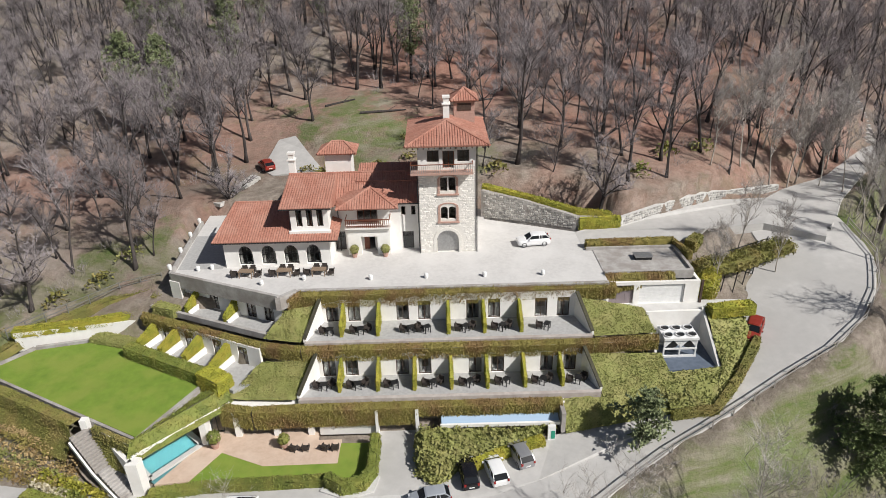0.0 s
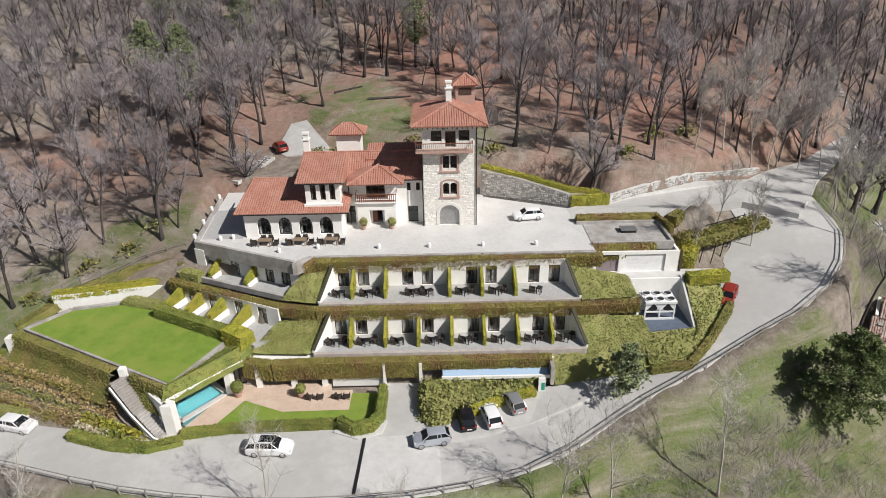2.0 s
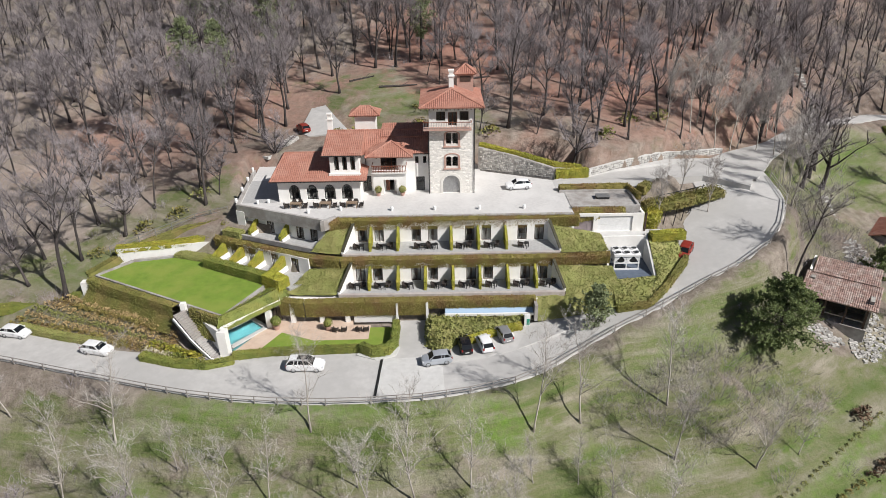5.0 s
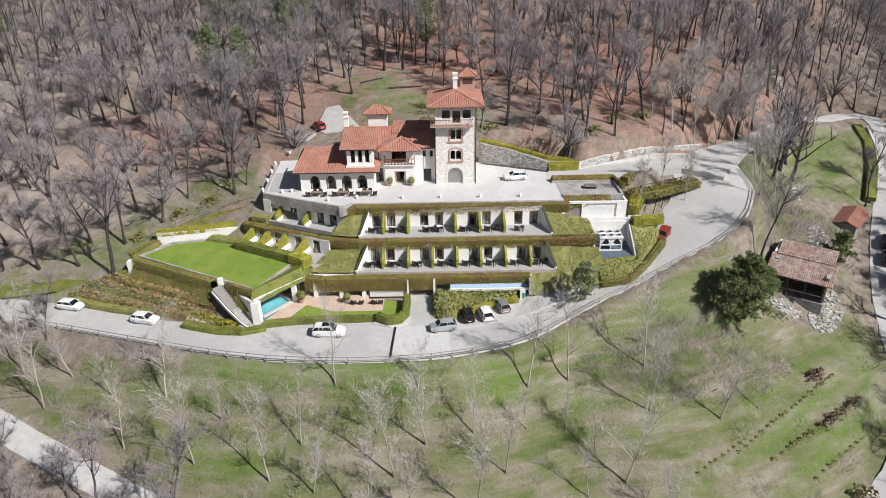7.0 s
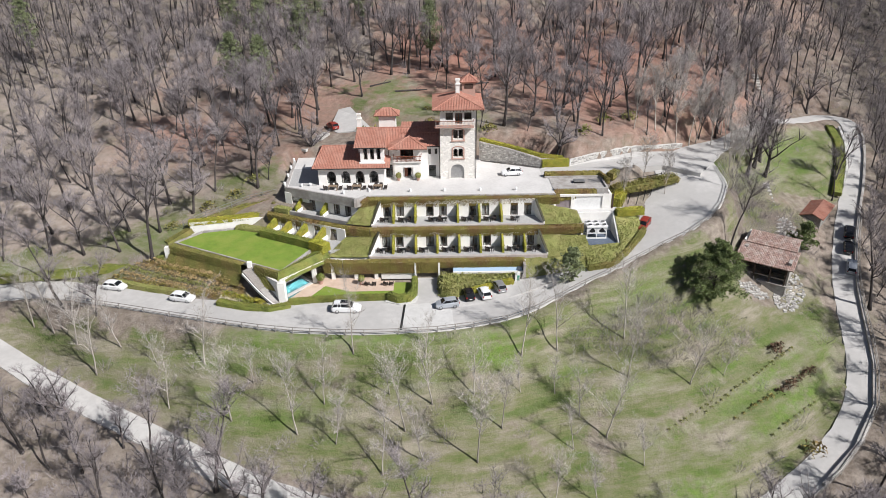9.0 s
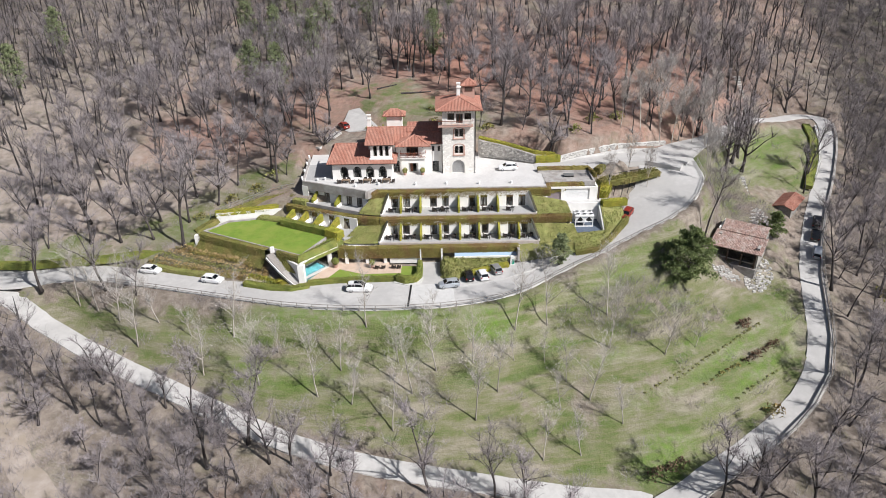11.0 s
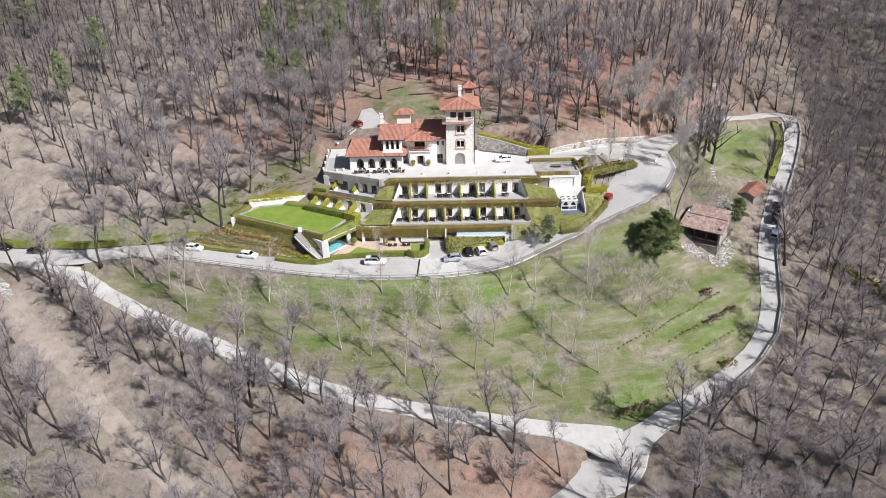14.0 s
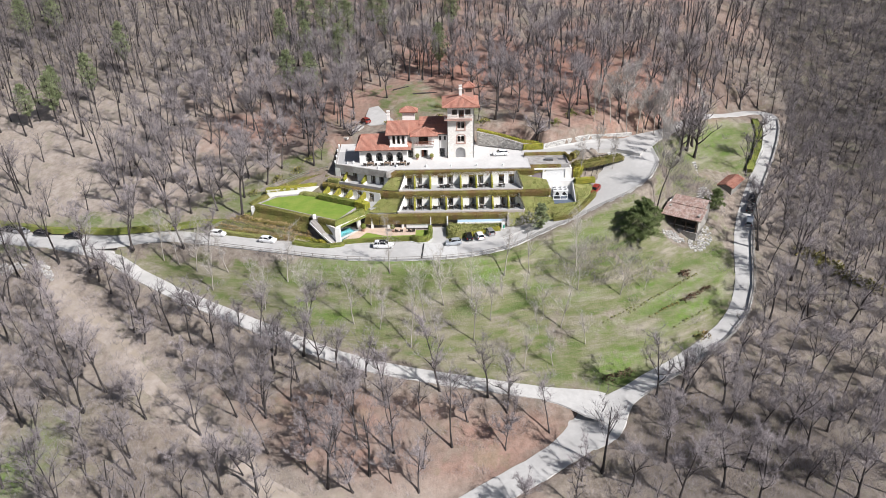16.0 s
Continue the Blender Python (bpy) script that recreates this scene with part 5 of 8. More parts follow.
for i in range(16):
    x = E0 + 0.2 + i * (E1 - E0 - 0.4) / 15
    sof.box(x, x + 0.12, F0 + 0.05, 0.4, EZ - 0.32, EZ - 0.15)
part("rafter_ends", sof, WOOD_DARK, villa)
# turret and chimney on the tower
part("turret", Build().box(4.0, 6.3, 6.0, 8.2, 12.6, 15.5), STONE_PINK, villa, "reddish turret above the tower")
part("turret_window", Build().box(4.4, 5.9, 5.94, 5.99, 14.3, 15.1), WOOD_DARK, villa)
roof = Build()
c = [(3.65, 5.6, 15.45), (6.65, 5.6, 15.45), (6.65, 8.6, 15.45), (3.65, 8.6, 15.45)]
for i in range(4):
    roof_plane(roof, [c[i], c[(i + 1) % 4], (5.15, 7.1, 16.6)])
    ridge_tiles(roof, c[i], (5.15, 7.1, 16.6))
part("turret_roof", roof, TILE_RED, villa, "small terracotta pyramid roof")


def chimney(x, y, z0, z1):
    b = Build().box(x - 0.34, x + 0.34, y - 0.34, y + 0.34, z0, z1 - 0.9).box(x - 0.46, x + 0.46, y - 0.46, y + 0.46, z1 - 0.9, z1 - 0.75)
    b.box(x - 0.3, x + 0.3, y - 0.3, y + 0.3, z1 - 0.75, z1 - 0.2).box(x - 0.4, x + 0.4, y - 0.4, y + 0.4, z1 - 0.2, z1)
    part("chimney", b, PLASTER, villa, "white plastered chimney with a stepped cap")


chimney(3.15, 4.6, 13.6, 16.3)
chimney(-14.2, 5.0, 6.8, 10.4)

# main block
main_ops = [(3.35, 5.6, 3.3, 5.2), (3.95, 5.15, 0.02, 1.95), (8.3, 9.5, 0.02, 2.1), (8.25, 8.7, 4.1, 5.1), (9.35, 9.8, 4.1, 5.1), (0.75, 1.9, 0.02, 2.3)]
part("main_wall", wall_build(10.3, 0, 6.0, 0.4, main_ops, Matrix.Translation((-10.3, 1.2, 0))), PLASTER, villa, "white plastered front wall")
part("main_wall", Build().box(-14.2, -13.8, 1.3, 9.2, 0, 6.0).box(-13.8, 0, 8.8, 9.2, 0, 6.0).box(-13.8, -10.3, 1.4, 1.7, 0, 3.0), PLASTER, villa)
part("inner_floor", Build().box(-13.8, -0.02, 1.7, 8.8, 3.0, 3.2).box(-13.8, -0.02, 4.6, 4.8, 0, 5.9), ROOM_SHADE, villa)
for o, kind, bars in ((main_ops[0], WOOD_RED, 2), (main_ops[2], METAL_DARK, 0), (main_ops[3], WOOD_DARK, 0), (main_ops[4], WOOD_DARK, 0), (main_ops[5], WOOD_DARK, 1)):
    window_unit(villa, o[0] - 10.3, o[1] - 10.3, o[2], o[3], 1.35, kind, bars, 0)
part("entrance_door", Build().box(-6.35, -5.78, 1.32, 1.38, 0.02, 1.95), WOOD_RED, villa, "half-open reddish wooden entrance door")
# entrance porch and balcony
part("porch_wall", Build().box(-8.0, -6.55, -0.15, 1.19, 0, 3.2).box(-4.75, -3.35, -0.15, 1.19, 0, 3.2).box(-6.55, -4.75, -0.15, 1.19, 2.2, 3.2), PLASTER, villa, "white entrance porch")
pb = part("porch_balcony", Build().box(-8.15, -3.2, -0.5, 1.19, 3.2, 3.36), PLASTER, villa, "balcony over the entrance")
part("balcony_top_rail", Build().box(-8.1, -3.25, -0.46, -0.38, 4.25, 4.34).box(-8.1, -8.02, -0.38, 1.18, 4.25, 4.34).box(-3.33, -3.25, -0.38, 1.18, 4.25, 4.34).box(-8.02, -3.33, -0.45, -0.40, 3.5, 3.58), WOOD_RED, pb)
bm_ = Build().box(0, 0.07, 0, 0.05, 3.36, 4.25).mesh("baluster", WOOD_RED)
for i in range(22):
    o = part("baluster", bm_, None, pb)
    o.location = o.location + Vector((-8.05 + i * 0.222, -0.45, 0))
for x in (-7.5, -3.85):
    part("roof_bracket", Build().beam((x, -0.2, 5.7), (x, 1.2, 4.9), 0.14).beam((x, -0.5, 5.72), (x, 1.2, 5.72), 0.14), WOOD_DARK, villa)
roof = Build()
PE = [(-8.9, -0.85, 5.72), (-2.3, -0.85, 5.72)]
AP = (-5.35, 1.9, 7.2)
roof_plane(roof, [PE[0], PE[1], AP])
roof_plane(roof, [(-8.9, 2.3, 6.35), PE[0], AP])
roof_plane(roof, [PE[1], (-2.3, 2.3, 6.35), AP])
ridge_tiles(roof, PE[0], AP)
ridge_tiles(roof, PE[1], AP)
ridge_tiles(roof, AP, (-5.35, 3.8, 7.25))
part("porch_roof", roof, TILE_RED, villa, "small hipped roof over the entrance balcony")
# main roof
roof = Build()
RY, RZ = 4.6, 8.0
roof_plane(roof, [(-14.6, -2.15, 6.5), (-9.2, -2.15, 6.5), (-9.2, RY, RZ), (-14.6, RY, RZ)])
roof_plane(roof, [(-9.2, 0.55, 5.75), (0.0, 0.55, 5.75), (0.0, RY, RZ), (-9.2, RY, RZ)])
roof_plane(roof, [(0.0, 9.8, 5.9), (-15.0, 9.8, 5.9), (-14.6, RY, RZ), (0.0, RY, RZ)])
ridge_tiles(roof, (-14.6, RY, RZ), (0, RY, RZ))
roof_plane(roof, [(-7.0, 3.2, 7.4), (0.0, 3.2, 7.4), (0.0, 6.2, 8.55), (-6.8, 6.2, 8.55)])
part("main_roof", roof, TILE_RED, villa, "terracotta main roof with rows of half-round tiles")
part("roof_cheek", Build().extrude([(-9.3, -1.95, 6.42), (-9.3, 4.55, 7.86), (-9.3, 3.9, 7.4), (-9.3, 0.5, 5.6)], (0, 0, 0), (0.12, 0, 0)), TILE_RED, villa)
part("gable", Build().extrude([(-14.2, 1.2, 5.9), (-14.2, 9.2, 5.9), (-14.2, 4.7, 7.75)], (0, 0, 0), (0.3, 0, 0)), PLASTER, villa)
for g0, g1 in (((-14.6, -2.22, 6.42), (-9.2, -2.22, 6.42)), ((-2.3, 0.5, 5.68), (0, 0.5, 5.68))):
    part("gutter", Build().tube([g0, g1], [0.07, 0.07], 6), METAL_DARK, villa)
for x, y, top in ((-0.12, -0.1, 9.3), (6.18, -0.1, 12.2), (-9.0, 1.1, 5.7)):
    part("downpipe", Build().tube([(x, y, 0), (x, y, top)], [0.06, 0.06], 6), METAL_DARK, villa)
# little roof house on the main roof
part("roof_house", Build().box(-11.0, -8.0, 7.6, 10.2, 6.0, 9.5), PLASTER, villa, "white roof house")
roof = Build()
c = [(-11.75, 7.0, 9.4), (-7.25, 7.0, 9.4), (-7.25, 10.8, 9.4), (-11.75, 10.8, 9.4)]
a, d = (-10.2, 8.9, 10.4), (-8.8, 8.9, 10.4)
roof_plane(roof, [c[0], c[1], d, a])
roof_plane(roof, [c[2], c[3], a, d])
roof_plane(roof, [c[3], c[0], a])
roof_plane(roof, [c[1], c[2], d])
for p, q in ((c[0], a), (c[1], d), (a, d)):
    ridge_tiles(roof, p, q)
part("roof_house_roof", roof, TILE_RED, villa, "small hipped terracotta roof")

# lower wing with the arched windows
ops = []
for x in (-19.45, -17.0, -14.58, -12.2):
    ops.append((x + 20.9, x + 20.9 + 1.55, 0.25, 2.5, 1.05))
part("arcade_wall", wall_build(11.3, 0, 3.25, 0.45, ops, Matrix.Translation((-20.9, -2.4, 0))), PLASTER, villa, "white wall with four pointed arches")
part("wing_wall", Build().box(-20.9, -20.45, -1.95, 4.0, 0, 3.25).box(-10.05, -9.6, -1.95, 1.2, 0, 3.25).box(-20.45, -13.9, 3.6, 4.0, 0, 5.0), PLASTER, villa)
part("wing_back", Build().box(-20.4, -10.1, 1.0, 1.2, 0, 3.2), ROOM_SHADE, villa)
part("wing_floor", Build().box(-20.4, -10.1, -1.9, 1.0, 0.0, 0.03).box(-20.4, -10.1, -1.9, 3.5, 3.2, 3.24), ROOM_SHADE, villa)
for o in ops:
    window_unit(villa, o[0] - 20.9, o[1] - 20.9, o[2], o[3] - 0.05, -2.1, METAL_DARK, 1, 0.3, rows=1)
roof = Build()
e0, e1, e2, e3 = (-21.75, -3.05, 3.22), (-8.6, -3.05, 3.22), (-9.7, 0.4, 4.6), (-9.7, 1.3, 4.6)
t0, t1 = (-20.75, 3.5, 5.2), (-13.9, 3.5, 5.2)
roof_plane(roof, [e0, e1, (-10.4, 3.5, 5.2), t0])
roof_plane(roof, [(-21.75, 6.0, 4.2), e0, t0])
roof_plane(roof, [e1, (-8.6, 1.15, 3.75), (-10.2, 1.15, 4.45)])
ridge_tiles(roof, e0, t0)
ridge_tiles(roof, t0, t1)
part("wing_roof", roof, TILE_RED, villa, "terracotta lean-to roof over the arcade")
part("gutter", Build().tube([(-21.8, -3.12, 3.14), (-8.6, -3.12, 3.14)], [0.07, 0.07], 6), METAL_DARK, villa)
# the white dormer with three tall windows
ops = [(0.6, 1.25, 4.25, 6.2), (1.7, 2.35, 4.25, 6.2), (2.8, 3.45, 4.25, 6.2)]
part("dormer", wall_build(4.0, 3.5, 6.45, 0.25, ops, Matrix.Translation((-13.6, -1.65, 0))), PLASTER, villa, "white dormer with three tall windows")
part("dormer_cheek", Build().box(-13.6, -13.35, -1.4, 4.4, 3.6, 6.6), PLASTER, villa)
part("dormer_cheek", Build().box(-9.85, -9.6, -1.4, 4.4, 3.6, 6.6), PLASTER, villa)
part("dormer_sill", Build().box(-13.8, -9.4, -1.95, -1.652, 3.5, 3.85), PLASTER, villa)
part("dormer_inside", Build().box(-13.3, -9.9, 1.3, 1.5, 3.4, 6.6), ROOM_SHADE, villa)
for o in ops:
    window_unit(villa, o[0] - 13.6, o[1] - 13.6, o[2], o[3], -1.5, WOOD_DARK, 0, 0.3)


# ---- trees ----
def branch_path(p, d, length, bend, k, r):
    pts = [p]
    for i in range(k):
        d = (d + Vector((r.uniform(-1, 1), r.uniform(-1, 1), r.uniform(-0.6, 0.9))) * bend).normalized()
        pts.append(pts[-1] + d * length / k)
    return pts, d


def bare_tree(seed, tall, lean=0.06, spread=0.75, limbs=9, fine=1.0, thick=0.0165, wide=1.0, sides=7, subs=3, forks=2, low=0.42, flat=False):
    """A leafless tree: wood (a trunk that forks, with limbs) and a crown of fine twigs."""
    r = random.Random(seed)
    wood, twig = Build(), Build()
    trunk, _ = branch_path(Vector((0, 0, -0.4)), Vector((r.uniform(-lean, lean), r.uniform(-lean, lean), 1)).normalized(), tall * 0.88, 0.10, 8, r)
    R = tall * thick
    wood.tube(trunk, [R * 1.5] + [R * (1 - 0.8 * i / 8) for i in range(1, 9)], sides)
    tips = []
    for i in range(limbs + forks):
        fork = i < forks
        t = r.uniform(0.26, 0.5) if fork else r.uniform(low, 0.98)
        k = min(7, int(t * 8))
        p = trunk[k].lerp(trunk[k + 1], min(1, t * 8 - k))
        a = i * 2.4 + r.uniform(-0.5, 0.5)
        d = Vector((math.cos(a) * spread, math.sin(a) * spread, r.uniform(1.1, 1.7) if fork else r.uniform(0.4, 1.4))).normalized()
        ln = tall * r.uniform(0.42, 0.56) if fork else tall * r.uniform(0.20, 0.38) * (1.15 - 0.5 * t)
        pts, dd = branch_path(p, d, ln, 0.24, 4, r)
        rr = R * (1 - 0.8 * t) * (0.78 if fork else 0.6)
        if flat:
            wood.ribbon(pts, [rr * (1 - 0.2 * j) for j in range(5)], r)
        else:
            wood.tube(pts, [rr * (1 - 0.2 * j) for j in range(5)], 4, False)
        for j in range(subs + (2 if fork else 0)):
            q = pts[r.randint(1, 4)]
            a2 = r.uniform(0, math.tau)
            d2 = (dd * 0.7 + Vector((math.cos(a2), math.sin(a2), r.uniform(0.0, 0.9))) * 0.75).normalized()
            p2, d3 = branch_path(q, d2, tall * r.uniform(0.10, 0.19), 0.3, 3, r)
            wood.ribbon(p2, [rr * 0.5, rr * 0.4, rr * 0.28, rr * 0.12], r)
            tips.append((p2, d3, tall * 0.24))
        tips.append((pts, dd, min(ln, tall * 0.3)))
    for pts, d, ln in tips:
        for j in range(int(22 * fine)):
            k = r.randint(1, len(pts) - 1)
            q = pts[k - 1].lerp(pts[k], r.random())
            a = r.uniform(0, math.tau)
            dd = (d * 0.6 + Vector((math.cos(a) * 0.8, math.sin(a) * 0.8, r.uniform(0.0, 1.3)))).normalized()
            e = q + dd * ln * r.uniform(0.25, 0.5)
            s = dd.cross(Vector((r.gauss(0, 1), r.gauss(0, 1), r.gauss(0, 1)))).normalized() * (0.013 + 0.009 * r.random()) * wide
            twig.add([q + s, q - s, e], [(0, 1, 2)])
            for z in range(2):
                m = q.lerp(e, r.uniform(0.25, 0.75))
                a = r.uniform(0, math.tau)
                f = m + Vector((math.cos(a), math.sin(a), r.uniform(-0.1, 1.0))).normalized() * ln * r.uniform(0.14, 0.30)
                twig.add([m + s * 0.8, m - s * 0.8, f], [(0, 1, 2)])
    return wood, twig


def tree_prototype(seed, tall, bark, twig_mat, **kw):
    w, t = bare_tree(seed, tall, **kw)
    return w.mesh("trunk", bark, True), t.mesh("crown", twig_mat)


WOOD_PROTO = [tree_prototype(20 + i, tall, BARK, TWIG, wide=1.45, **dict(dict(low=0.34), **kw)) for i, (tall, kw) in enumerate([
    (15, dict(spread=0.6, fine=0.8)), (17, dict(spread=0.5, lean=0.16, fine=0.75)), (13, dict(spread=0.85, fine=0.85, thick=0.019)), (18, dict(spread=0.45, fine=0.7, forks=1)), (12, dict(spread=0.95, lean=0.24, fine=0.85, thick=0.020, forks=3)),
    (16, dict(spread=0.65, lean=0.14, fine=0.75, thick=0.014)), (14, dict(spread=0.75, lean=0.2, fine=0.75)), (11, dict(spread=0.7, lean=0.25, fine=0.9, thick=0.012)), (16, dict(spread=0.5, lean=0.1, fine=0.6, thick=0.012, forks=0, low=0.55))])]
PALE_PROTO = [tree_prototype(60 + i, tall, BARK_PALE, TWIG_PALE, **kw) for i, (tall, kw) in enumerate([
    (12.5, dict(spread=0.40, limbs=12, fine=0.42, wide=0.75, thick=0.0085, forks=0, low=0.3)), (14, dict(spread=0.36, limbs=13, fine=0.4, wide=0.75, thick=0.0080, forks=1, low=0.34)),
    (10.5, dict(spread=0.5, limbs=11, fine=0.42, wide=0.75, thick=0.009, forks=1, low=0.28)), (13, dict(spread=0.42, limbs=12, fine=0.4, wide=0.75, thick=0.0085, lean=0.14, forks=0, low=0.3))])]


def place_tree(proto, x, y, scale, turn, label, group, z=None):
    t = thing("tree", label, "tree", group)
    for nm, me in (("trunk", proto[0]), ("crown", proto[1])):
        o = new(nm, me)
        o.parent = t
    t.matrix_world = Matrix.Translation((x, y, height(x, y) if z is None else z)) @ Matrix.Rotation(turn, 4, "Z") @ Matrix.Scale(scale, 4)
    return t


# plan of the place on a one-metre grid: distance to the roads, and areas
PLAN_X, PLAN_Y = np.meshgrid(np.arange(-200, 201, 1.0), np.arange(-160, 201, 1.0))
ROAD_GAP = np.full(PLAN_X.shape, 1e6)
for rx, ry, _, rw in ROAD_XY[::2]:
    ROAD_GAP = np.minimum(ROAD_GAP, np.hypot(PLAN_X - rx, PLAN_Y - ry) - rw)
TRACK_GAP = np.full(PLAN_X.shape, 1e6)
for p in TRACK:
    TRACK_GAP = np.minimum(TRACK_GAP, np.hypot(PLAN_X - p.x, PLAN_Y - p.y))
AREAS = {}


def clear_of_roads(x, y, gap):
    return ROAD_GAP[int(round(y)) + 160, int(round(x)) + 200] > gap


def in_poly(x, y, poly):
    key = tuple(poly)
    if key not in AREAS:
        AREAS[key] = inside_poly(PLAN_X.ravel(), PLAN_Y.ravel(), poly).reshape(PLAN_X.shape)
    return AREAS[key][int(round(y)) + 160, int(round(x)) + 200]


MEADOW = [(-78, -21), (-60, -24), (-36, -30), (-5, -32), (14, -26), (30, -20), (42, -12), (50, -18), (62, -14), (64, -24), (56, -37), (40, -49), (27, -54), (0, -53), (-20, -48), (-44, -37), (-66, -27)]
HOTEL_AREA = [(-48, -26), (10, -30), (36, -16), (52, 2), (52, 16), (38, 15), (20, 8), (8, 14), (2, 34), (-12, 42), (-28, 36), (-30, 14), (-33, 4), (-46, -4)]
YARD_R = [(44, -22), (64, -20), (74, 6), (98, 42), (86, 46), (62, 24), (52, 4)]


def scatter(area, gap, count, seed, ok):
    """Places at least gap metres apart inside a box, where ok(x, y) holds."""
    r = random.Random(seed)
    pts, tries = [], 0
    cells = {}
    while len(pts) < count and tries < count * 40:
        tries += 1
        x, y = r.uniform(area[0], area[1]), r.uniform(area[2], area[3])
        c = (int(x // gap), int(y // gap))
        if any((x - a) ** 2 + (y - b) ** 2 < gap * gap for i in (-1, 0, 1) for j in (-1, 0, 1) for a, b in cells.get((c[0] + i, c[1] + j), ())):
            continue
        if not ok(x, y):
            continue
        cells.setdefault(c, []).append((x, y))
        pts.append((x, y))
    return pts


def woods_ok(x, y):
    return not in_poly(x, y, MEADOW) and not in_poly(x, y, HOTEL_AREA) and not in_poly(x, y, YARD_R) and clear_of_roads(x, y, 2.8 if y < -25 else 1.3)


def near_ok(x, y):
    if not woods_ok(x, y) or TRACK_GAP[int(round(y)) + 160, int(round(x)) + 200] < 3.6:
        return False
    if -66 < x < 46 and y < -44 and random.Random(int(x * 9) * 57 + int(y * 5)).random() < 0.62:
        return False
    if 8 < y < 62 and -24 < x < 48 and random.Random(int(x * 7) * 131 + int(y * 13)).random() < 0.55:
        return False
    if (20 < x < 47 and -26 < y < 2) or (62 < x < 77 and -8 < y < 13):
        return False
    if y < -25 and random.Random(int(x * 5) * 191 + int(y * 3)).random() < 0.12:
        return False
    if x < -44 and -16 < y < 26 and random.Random(int(x * 11) * 131 + int(y * 7)).random() < 0.5:
        return False
    return True


wood_rng = random.Random(5)
HILL_TREES = [(21.4, 9.0), (16, 12.8), (12.4, 15.6), (25.7, 11.2), (22.6, 13.2), (37.7, 19.5), (35.1, 24.8), (-12.1, 49.9), (-0.8, 38), (-16.6, 32), (-11.9, 65), (8.3, 48.6), (-27.2, 65.6), (-7.7, 67.5), (4.8, 44.7), (49.2, 28.1), (56.2, 32.3),
              (75.7, 54.2), (18, 31.2), (33.4, 59.4), (27.3, 54), (-26.8, 35.6), (-38.9, 46.9), (-30.9, 2.6), (-32.6, 1.2), (-41, 11.9), (-41, 3), (-52, 21.7), (-28.3, 19.8), (-32.4, -61.3), (-16.2, -65.4), (-24.5, 12.5)]
LOWER_TREES = [(-27.7, -55.4), (-24.4, -60.6), (-16.2, -66), (-10, -67.9), (-15.6, -54.8), (-2.4, -57), (6.1, -57.6), (-32, -62.7), (-37.6, -57.3), (-41.8, -66.6), (-33.4, -73), (-30.7, -75.5), (-23.3, -72.7), (-16.1, -74.6), (-5.9, -73.7),
               (-0.4, -66.4), (8.6, -66), (10.5, -76), (16.6, -62.3), (36.5, -56.2), (-73.8, -29.9), (-48.8, -41), (-51.4, -40.2), (-64.1, -37.5), (-36.2, -47.4), (-32.9, -49.8), (-24, -53.2), (-20.8, -53.4), (53, -62.3), (42.2, -66.8), (54.1, -66.7),
               (68.4, -61.7), (55.9, -73), (65.4, -55.5), (68.4, -69.1), (28.5, -72.5), (-40.7, -44.6), (-27.5, -50.4), (-57, -41)]
GROVE = [(-27, 17.5), (-29.5, 22), (-31, 27), (-25.5, 25), (-33, 18), (-35, 24), (-31, 13.5), (-34.5, 9.5), (-37, 14), (-26, 30.5), (-38, 20), (-40, 27), (-36, 31), (-43, 17), (-46, 24), (-45, 31)]
HILL_TREES += LOWER_TREES + GROVE
NEAR_TREES = HILL_TREES + [p for p in scatter((-80, 84, -76, 56), 4.7, 290, 3, near_ok) if min(math.hypot(p[0] - a, p[1] - b) for a, b in HILL_TREES) > 3.5][:236]
for x, y in NEAR_TREES:
    p = WOOD_PROTO[wood_rng.randrange(len(WOOD_PROTO))]
    low = y < -30
    place_tree(p, x, y, wood_rng.uniform(0.75, 1.1) * (0.7 if low and x < -40 else 0.9 if low else 1.0), wood_rng.uniform(0, 6.28), "bare grey-brown woodland tree on the leafy slope", "bare woodland trees")


def far_wood(name, label, places, seed, kinds):
    """Woods too many to count: every tree joined into one mesh."""
    r = random.Random(seed)
    protos = [bare_tree(90 + i, h, sides=4, flat=True, **kw) for i, (h, kw) in enumerate(kinds)]
    arr = []
    for w, t in protos:
        v = np.array([tuple(p) for p in w.v + t.v])
        f = list(w.f) + [tuple(i + w.n for i in q) for q in t.f]
        arr.append((v, f, len(w.f)))
    V, F, Mi, o = [], [], [], 0
    xs, ys = np.array([p[0] for p in places]), np.array([p[1] for p in places])
    zs = heights(xs, ys)
    for x, y, z in zip(xs, ys, zs):
        v, f, nw = arr[r.randrange(len(arr))]
        a, s = r.uniform(0, 6.28), r.uniform(0.65, 1.05)
        c, sn = math.cos(a), math.sin(a)
        V.append(np.stack([(v[:, 0] * c - v[:, 1] * sn) * s + x, (v[:, 0] * sn + v[:, 1] * c) * s + y, v[:, 2] * s + z], -1))
        F.extend(tuple(i + o for i in q) for q in f)
        Mi.extend([0] * nw + [1] * (len(f) - nw))
        o += len(v)
    me = bpy.data.meshes.new(name)
    me.from_pydata(np.concatenate(V).tolist(), [], F)
    me.materials.append(BARK)
    me.materials.append(TWIG)
    me.polygons.foreach_set("material_index", Mi)
    me.update()
    tagged(new(name, me), label, "woods", "", "stuff")


NEAR_CELLS = {}
for q in NEAR_TREES:
    NEAR_CELLS.setdefault((int(q[0] // 5), int(q[1] // 5)), []).append(q)


